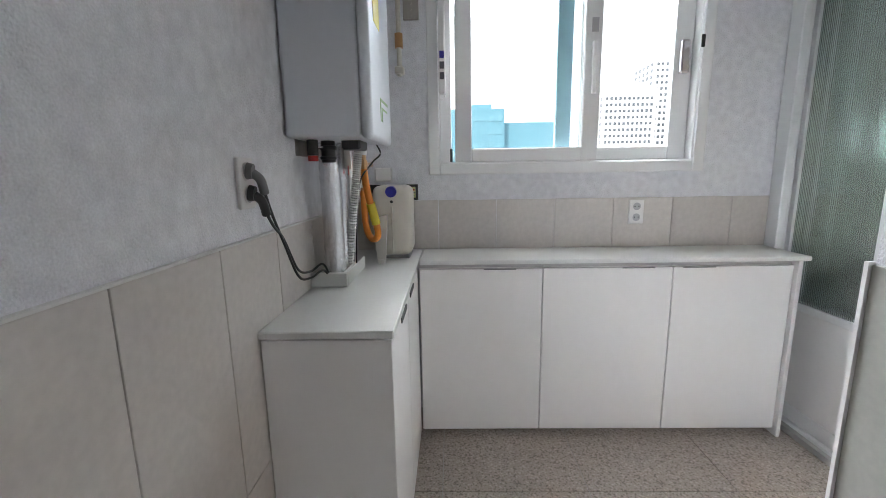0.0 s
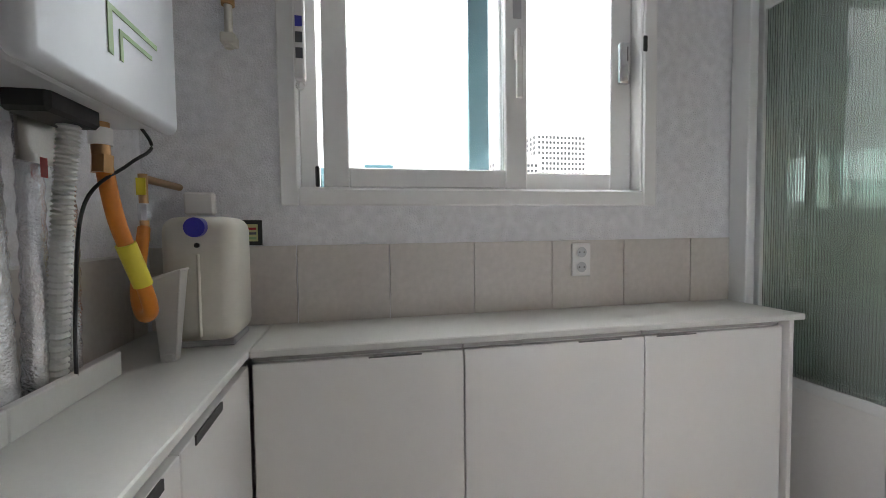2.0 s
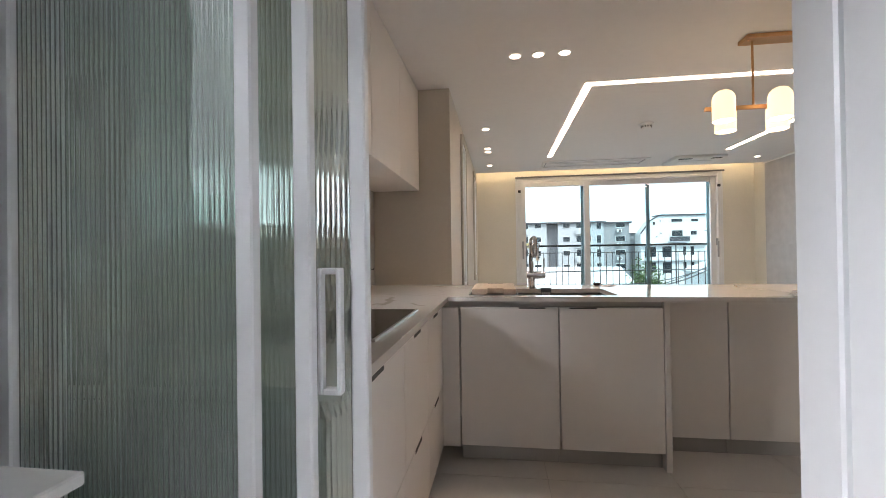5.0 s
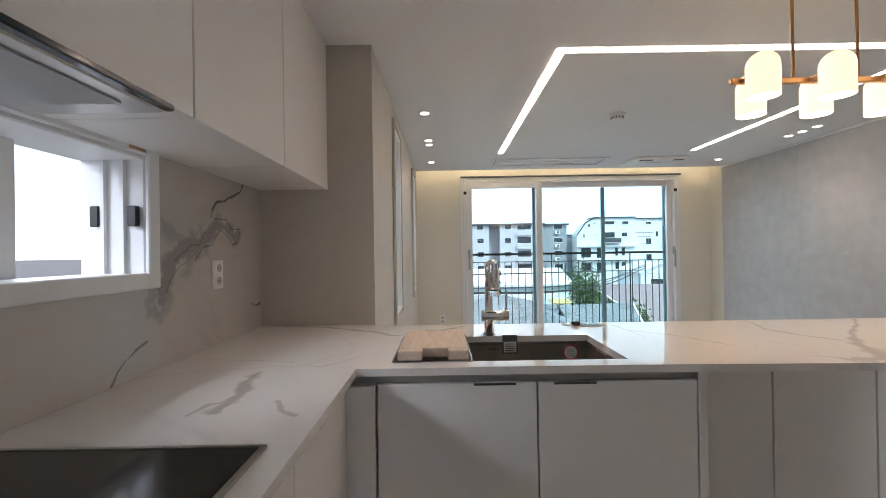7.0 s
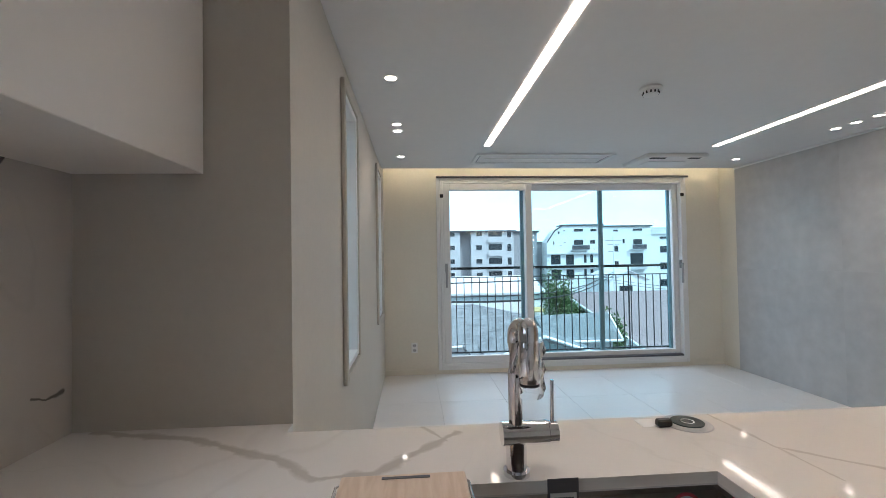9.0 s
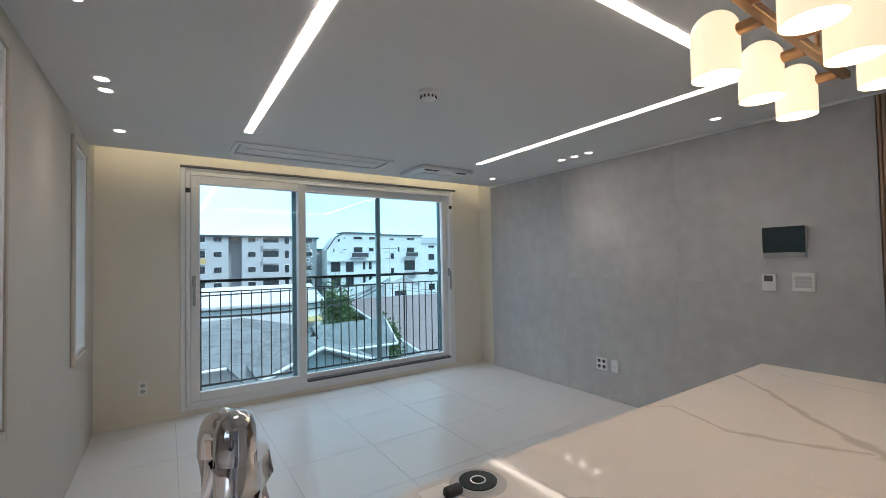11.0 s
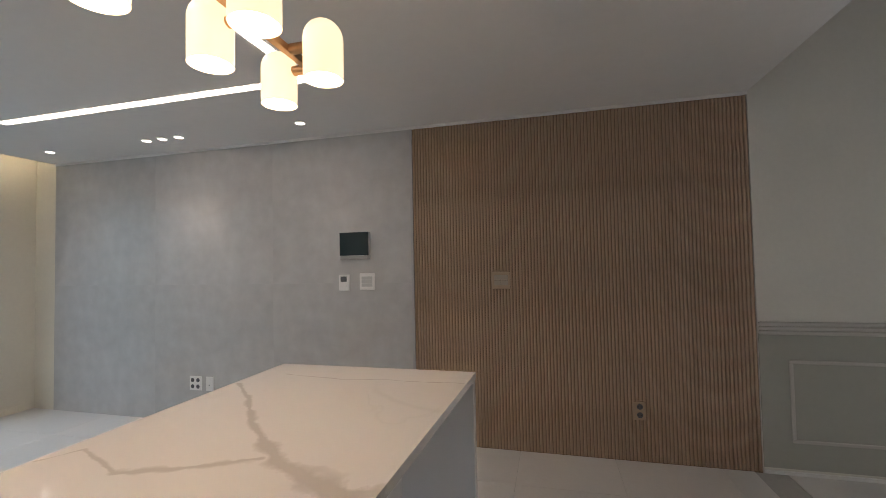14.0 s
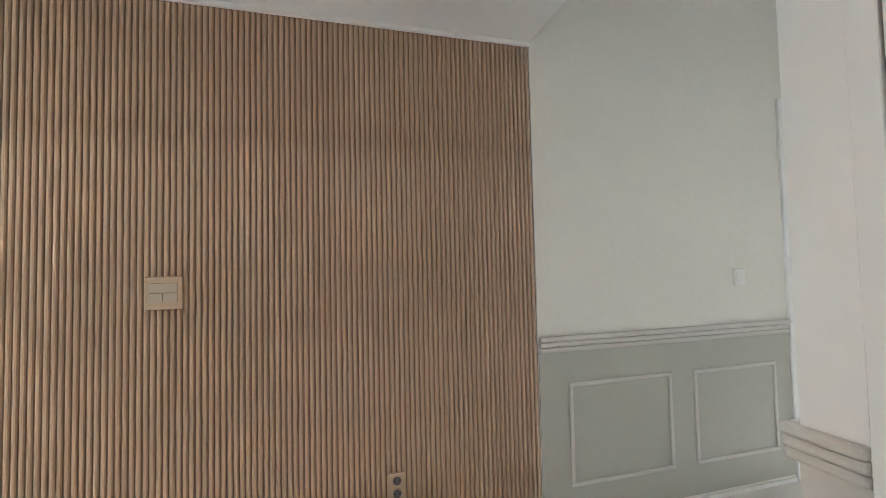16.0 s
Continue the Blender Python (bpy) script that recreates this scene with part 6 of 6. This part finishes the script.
# hip-roofed grey house
hh = thing("house", (25, 1.0, GZ), "house with a grey shingle hip roof", "house")
AP, CO, NO, NB, RI, LO = (27.2, -0.84, -1.27), (21.0, 0.47, -2.21), (21.0, 7.5, -2.28), (33.0, 7.5, -2.2), (22.9, -3.3, -1.48), (18.2, -0.25, -2.75)
SB = (33.0, -3.0, -2.2)
part("wall", B(21.6, 32.6, -3.0, 7.2, GZ, -2.45), FACADEW, hh)
for cs, ed in (((NO, CO, AP), (NO, CO, AP, AP)), ((LO, RI, AP, CO), None), ((NB, NO, AP), None), ((RI, SB, AP), None), ((SB, NB, AP), None)):
    part("roof", slab(bmesh.new(), cs), SHINGLE, hh)
    if ed:
        tabs("shingles", hh, *ed)
MI, TO = (20.2, -1.56, -2.21), (25.65, -0.51, -1.5)
tabs("shingles", hh, LO, LO, MI, CO)
tabs("shingles", hh, CO, MI, RI, TO)
tabs("shingles", hh, TO, RI, AP, AP)
part("gutter", tube(bmesh.new(), [(20.93, 7.5, -2.36), (20.93, 0.4, -2.29)], 0.06, 8), PVC, hh)
# house with a grey roof and a white gutter
h2 = thing("house", (23, -5.0, GZ), "house with a grey shingle roof and white gutter", "house")
part("wall", B(21.0, 24.6, -5.85, -3.4, GZ, -2.25), FACADE, h2)
E0, E1, R1, R0, K0, K1 = (20.6, -3.0, -2.08), (20.6, -6.02, -2.08), (22.6, -6.4, -1.27), (22.6, -3.0, -1.36), (25.0, -3.0, -2.1), (25.0, -6.5, -2.1)
part("roof", slab(bmesh.new(), (E0, E1, R1, R0)), SHINGLE, h2)
part("roof", slab(bmesh.new(), (R0, R1, K1, K0)), SHINGLE, h2)
tabs("shingles", h2, E0, E1, R1, R0)
part("gutter", tube(bmesh.new(), [(20.55, -3.9, -2.14), (20.55, -6.05, -2.14)], 0.055, 8), PVC, h2)
part("verge_board", tube(bmesh.new(), [(20.6, -6.07, -2.12), (22.6, -6.45, -1.32)], 0.055, 6), PVC, h2)
# front gable with pale boarding
h3 = thing("house", (20, -2.1, GZ), "front gable with grey shingles and white verge boards", "house")
F0, FA, F1 = (18.05, -0.15, -2.21), (18.05, -2.05, -1.42), (18.05, -4.3, -2.2)
G0, GA, G1 = (20.9, -0.15, -2.21), (22.0, -2.05, -1.42), (20.9, -4.3, -2.2)
part("wall", B(18.5, 21.0, -3.9, -0.5, GZ, -2.45), FACADE, h3)
bm = bmesh.new()
bm.faces.new([bm.verts.new(p) for p in ((18.48, -0.3, -2.45), (18.48, -4.1, -2.45), (18.48, -2.05, -1.6))])
part("gable", bm, FACADEG, h3)
part("roof", slab(bmesh.new(), (F0, FA, GA, G0)), SHINGLE, h3)
part("roof", slab(bmesh.new(), (FA, F1, G1, GA)), SHINGLE, h3)
tabs("shingles", h3, F1, G1, GA, FA)
tabs("shingles", h3, F0, G0, GA, FA)
part("verge_board", tube(bmesh.new(), [F0, FA], 0.06, 6), PVC, h3)
part("verge_board", tube(bmesh.new(), [FA, F1], 0.06, 6), PVC, h3)
# red-brown roof
hr = gable_house("house", "house with a ribbed red-brown metal roof", 28.6, 60, -36, -12.6, -5.0, -2.45, "y", FACADEW, REDROOF, 0.4)
bm = bmesh.new()
for k in range(50):
    y = -12.5 - 0.47 * k
    tube(bm, [(28.25, y, -4.96), (44.3, y, -2.27)], 0.016, 4)
part("roof_ribs", bm, REDROOF, hr)
part("verge_board", tube(bmesh.new(), [(28.2, -12.2, -5.02), (44.3, -12.2, -2.35)], 0.09, 6), PVC, hr)
wh = gable_house("house", "small white house with a pale roof", 62, 70, -31.0, -25.4, -2.2, -1.0, "x", FACADEW, SHEDROOF, 0.3)
window_at(wh, 62.0, -28.8, -26.7, -3.9, -3.0)
ban = thing("banner", (50, -17.8, -4.2), "small orange banner above the street", "banner")
ORANGE = mat("orange_cloth", (0.75, 0.16, 0.04), 0.7, noise_scale=6, amount=0.1)
part("cloth", B(49.95, 50.0, -18.5, -17.0, -4.6, -3.7), ORANGE, ban)
part("mast", cyl(bmesh.new(), (50.02, -16.95, GZ), (50.02, -16.95, -3.6), 0.04, 8), GREYPRINT, ban)
up = thing("utility_pole", (50, -20.2, GZ), "concrete utility pole with cross arms", "utility pole")
part("pole", cyl(bmesh.new(), (50, -20.2, GZ), (50, -20.2, 3.4), 0.13, 10, 0.08), FACADEW, up)
for z, w in ((2.5, 0.7), (2.95, 0.95), (1.7, 0.6)):
    part("cross_arm", B(49.95, 50.05, -20.2 - w, -20.2 + w, z, z + 0.06), DARKPRINT, up)
for k in range(4):
    wz = (-0.5, -1.85, -1.6, -2.1)[k]
    bm = tube(bmesh.new(), curve_pts([(33.0 + k, 14, wz + 0.3), (33.5 + k, 3, wz), (34.0 + k, -8.5, wz + 0.1), (49.9, -20.1, -1.2 + 0.2 * k)], 8), 0.045 if k != 1 else 0.06, 5)
    solid("overhead_cable", bm, BLACK, "sagging black overhead cable", "cable", group="overhead cables")
for k in range(2):
    bm = tube(bmesh.new(), curve_pts([(49.9, -20.1, -1.5 - 0.3 * k), (45, -24, -2.0 - 0.3 * k), (38, -32, -1.9 - 0.25 * k)], 8), 0.02, 5)
    solid("overhead_cable", bm, BLACK, "sagging black overhead cable", "cable", group="overhead cables")


aw = thing("awning", (42.0, -8.5, GZ), "small yellow awning on posts beside the shed", "awning")
part("canopy", slab(bmesh.new(), ((41.2, -7.5, -3.62), (41.2, -9.5, -3.62), (42.6, -9.5, -3.40), (42.6, -7.5, -3.40)), 0.10), OCHRE, aw)
for y in (-7.6, -9.4):
    part("post", cyl(bmesh.new(), (41.3, y, GZ), (41.3, y, -3.74), 0.03, 8), GREYPRINT, aw)
an = thing("roof_antenna", (21.2, -2.2, -1.6), "thin metal television antenna on the roof", "antenna")
part("mast", cyl(bmesh.new(), (21.2, -2.2, -1.75), (21.2, -2.2, -1.28), 0.012, 6), DARKPRINT, an)
part("boom", cyl(bmesh.new(), (21.2, -2.55, -1.34), (21.2, -1.85, -1.30), 0.010, 6), DARKPRINT, an)
for k in range(5):
    part("element", cyl(bmesh.new(), (21.02, -2.5 + 0.14 * k, -1.335 + 0.008 * k), (21.38, -2.5 + 0.14 * k, -1.335 + 0.008 * k), 0.006, 6), DARKPRINT, an)


def tree(x, y, z0, height, spread, seed):
    """Tapered trunk, limbs and a crown of many small leaf clumps."""
    rng = random.Random(seed)
    t = thing("tree", (x, y, z0), "small leafy green tree between the roofs", "tree", "trees outside")
    bm = bmesh.new()
    cyl(bm, (x, y, z0), (x, y, z0 + height * 0.6), 0.12, 8, 0.06)
    ends = []
    for k in range(9):
        a, h0 = rng.uniform(0, 6.28), z0 + height * rng.uniform(0.3, 0.58)
        e = Vector((x + spread * 0.7 * math.cos(a), y + spread * 0.7 * math.sin(a), h0 + height * rng.uniform(0.15, 0.4)))
        cyl(bm, (x, y, h0), e, 0.045, 6, 0.012)
        ends.append(e)
    part("trunk", bm, BARK, t)
    verts, faces = [], []
    for k in range(2600):
        c = rng.choice(ends + [Vector((x, y, z0 + height * 0.7))])
        p = c + Vector((rng.gauss(0, spread * 0.3), rng.gauss(0, spread * 0.3), rng.gauss(0, height * 0.11)))
        d1 = Vector((rng.gauss(0, 1), rng.gauss(0, 1), rng.gauss(0, 1))).normalized() * 0.12
        d2 = d1.cross(Vector((rng.gauss(0, 1), rng.gauss(0, 1), rng.gauss(0, 1)))).normalized() * 0.06
        n = len(verts)
        verts += [p - d1, p + d2, p + d1, p - d2]
        faces.append((n, n + 1, n + 2, n + 3))
    me = bpy.data.meshes.new("crown")
    me.from_pydata([tuple(v) for v in verts], [], faces)
    me.materials.append(LEAF)
    o = new("crown", me)
    o.parent = t
    o.matrix_parent_inverse = Matrix.Translation(t.location).inverted()


tree(37.0, -9.1, GZ, 6.6, 0.95, 1)
tree(40.5, -11.8, GZ, 4.0, 0.9, 2)
tree(27.0, -8.9, GZ, 4.6, 0.5, 3)


def car(x, y, paint, label):
    c = thing("car", (x, y, GZ), label, "car", "parked cars")
    part("body", B(x - 0.85, x + 0.85, y - 2.1, y + 2.1, GZ + 0.3, GZ + 0.85, 0.12, 2), paint, c)
    cab = part("cabin", B(x - 0.75, x + 0.75, y - 1.1, y + 1.3, GZ + 0.8, GZ + 1.42, 0.22, 2), paint, c)
    part("window", B(x - 0.77, x + 0.77, y - 0.85, y + 1.05, GZ + 0.92, GZ + 1.25), WINGLASS, cab)
    for sx in (-0.8, 0.8):
        for sy in (-1.35, 1.35):
            part("wheel", cyl(bmesh.new(), (x + sx - 0.09, y + sy, GZ + 0.31), (x + sx + 0.09, y + sy, GZ + 0.31), 0.31, 16), BLACK, c)


car(64, -19.0, mat("silver_car_paint", (0.45, 0.46, 0.48), 0.3, metal=0.4), "silver car parked in the street")
car(66.5, -24.5, mat("white_car_paint", (0.75, 0.75, 0.75), 0.3), "white car parked in the street")

# to the north: a teal block and two towers
tb = thing("office_block", (10, 96, GZ), "pale flat-roofed block with window bands", "building")
part("wall", B(-14, 12.3, 90, 104, GZ, 13.9), TEALBLOCK, tb)
part("wing", B(12.31, 24, 91, 104, GZ, 11.2), TEALBLOCK, tb)
part("penthouse", B(4, 10, 93, 100, 13.91, 15.2), TEALBLOCK, tb)
for k in range(15):
    for r in range(5):
        part("window", B(-13 + 1.7 * k, -12 + 1.7 * k, 89.9, 90.0, 1.0 + 2.6 * r, 2.1 + 2.6 * r), TEALGLASS, tb)


def tower(x0, x1, y, top, label, step):
    t = thing("apartment_tower", ((x0 + x1) / 2, y + 8, GZ), label, "building", "far towers")
    part("wall", B(x0, x1, y, y + 16, GZ, top), FACADEW, t)
    part("roof", B(x0 + 2, x1 - 2, y + 3, y + 12, top + 0.01, top + step), FACADEW, t)
    n = int((x1 - x0) / 1.5)
    z = 2.0
    while z < top - 2.5:
        for k in range(n):
            xx = x0 + 0.7 + (x1 - x0 - 1.2) * k / n
            part("window", B(xx, xx + 0.8, y - 0.08, y, z, z + 0.9), FARGLASS, t)
        for k in range(5):
            yy = y + 1.2 + 3.0 * k
            part("window", B(x0 - 0.08, x0, yy, yy + 1.5, z, z + 1.2), FARGLASS, t)
        z += 1.9


tower(49.5, 66.0, 140, 27, "white slab apartment tower with many small windows", 1.5)
tower(67.5, 88.0, 146, 37, "tall white apartment tower with many small windows", 2.5)
# ---- pieces: tiles, planks and slats ----
# beige tiles of the utility room
pieces("tile", wall_utility_west, WALLTILE, (0.008, 0.277, 0.563), [(UW + 0.004, 1.846 - 0.28 * k, z) for k in range(-4, 5) for z in (0.757, 0.192) if 1.846 - 0.28 * k < 3.05], 0.001)
pieces("tile", wall_utility_west, WALLTILE, (0.008, 0.074, 0.563), [(UW + 0.004, 3.148, z) for z in (0.757, 0.192)], 0.001)
pieces("tile", wall_utility_north, WALLTILE, (0.2775, 0.008, 0.237), [(1.129 + 0.2795 * k + 0.14, UN - 0.004, 0.939) for k in range(5)], 0.001)
pieces("tile", wall_utility_north, WALLTILE, (0.2015, 0.008, 0.237), [(2.63, UN - 0.004, 0.939)], 0.001)
pieces("tile", wall_utility_north, WALLTILE, (0.2775, 0.008, 0.237), [(0.988, UN - 0.004, 0.939)], 0.001)
pieces("tile", wall_utility_north, WALLTILE, (0.117, 0.008, 0.237), [(0.789, UN - 0.004, 0.939)], 0.001)
solid("trim_tile_top", B(UW, UW + 0.010, 0.30, UN - 0.009, 1.0395, 1.0445), UTOP, "thin white plastic trim along the tile top", "trim", S)
UGREY = mat("grey_wall_tile", (0.40, 0.40, 0.36), 0.4, noise_scale=7, amount=0.1, bump=0.05, bump_scale=40, per_piece=0.02)
pieces("tile", wall_utility_east, UGREY, (0.008, 0.557, 0.525), [(1.888, 1.575 - 0.56 * k, z) for k in range(3) for z in (0.235, 0.763)], 0.001)
solid("trim_tile_edge", B(1.880, 1.894, 1.8551, 1.863, UF, 1.03), PVC, "white edge trim of the grey tiles", "trim", S)
# speckled floor tiles
pieces("floor_tile", floor_utility, UFLOOR, (0.562, 0.562, 0.008), [(1.427 + 0.565 * i, 2.88 - 0.565 * k, UF - 0.004) for i in range(-1, 3) for k in range(5)], 0.0008)
# living floor tiles, cut at the walls
def floor_tiles(parent, material, x0, x1, y0, y1, xj, yj, p):
    by = {}
    i0, i1 = math.floor((x0 - xj) / p), math.ceil((x1 - xj) / p)
    k0, k1 = math.floor((y0 - yj) / p), math.ceil((y1 - yj) / p)
    for i in range(i0, i1):
        for k in range(k0, k1):
            xa, xb = max(xj + i * p + 0.001, x0), min(xj + (i + 1) * p - 0.001, x1)
            ya, yb = max(yj + k * p + 0.001, y0), min(yj + (k + 1) * p - 0.001, y1)
            if xb - xa > 0.01 and yb - ya > 0.01:
                by.setdefault((round(xb - xa, 4), round(yb - ya, 4)), []).append(((xa + xb) / 2, (ya + yb) / 2, -0.0035))
    for (w, d), where in by.items():
        pieces("floor_tile", parent, material, (w, d, 0.007), where, 0.0006)


floor_tiles(floor, FLOORTILE, 2.905, LE, LS, LN, 7.28, 0.33, 0.6)
# grey porcelain panels
pieces("wall_panel", wall_living_south, GREYTILE, (1.1749, 0.008, 1.1447), [(5.022 + 1.1753 * (k + 0.5), LS - 0.004, z) for k in range(3) for z in (0.5725, 1.7175)], 0)
# oak slats
bm = bmesh.new()
sw_ = 0.0168
prof = [(-sw_ / 2, 0.0), (-sw_ / 2, 0.007), (-sw_ * 0.3, 0.0125), (0.0, 0.014), (sw_ * 0.3, 0.0125), (sw_ / 2, 0.007), (sw_ / 2, 0.0)]
lo_ = [bm.verts.new((u, v, 0.002)) for u, v in prof]
hi_ = [bm.verts.new((u, v, H - 0.021)) for u, v in prof]
for k in range(len(prof)):
    f = bm.faces.new((lo_[k], lo_[(k + 1) % 7], hi_[(k + 1) % 7], hi_[k]))
bm.faces.new(lo_[::-1])
bm.faces.new(hi_)
bmesh.ops.recalc_face_normals(bm, faces=bm.faces)
me = bpy.data.meshes.new("slat")
bm.to_mesh(me)
bm.free()
me.materials.append(SLAT)
for k in range(100):
    o = new("slat", me)
    o.parent = wall_slat
    o.location = (2.869 + 0.02155 * k, LS - 0.014, 0)
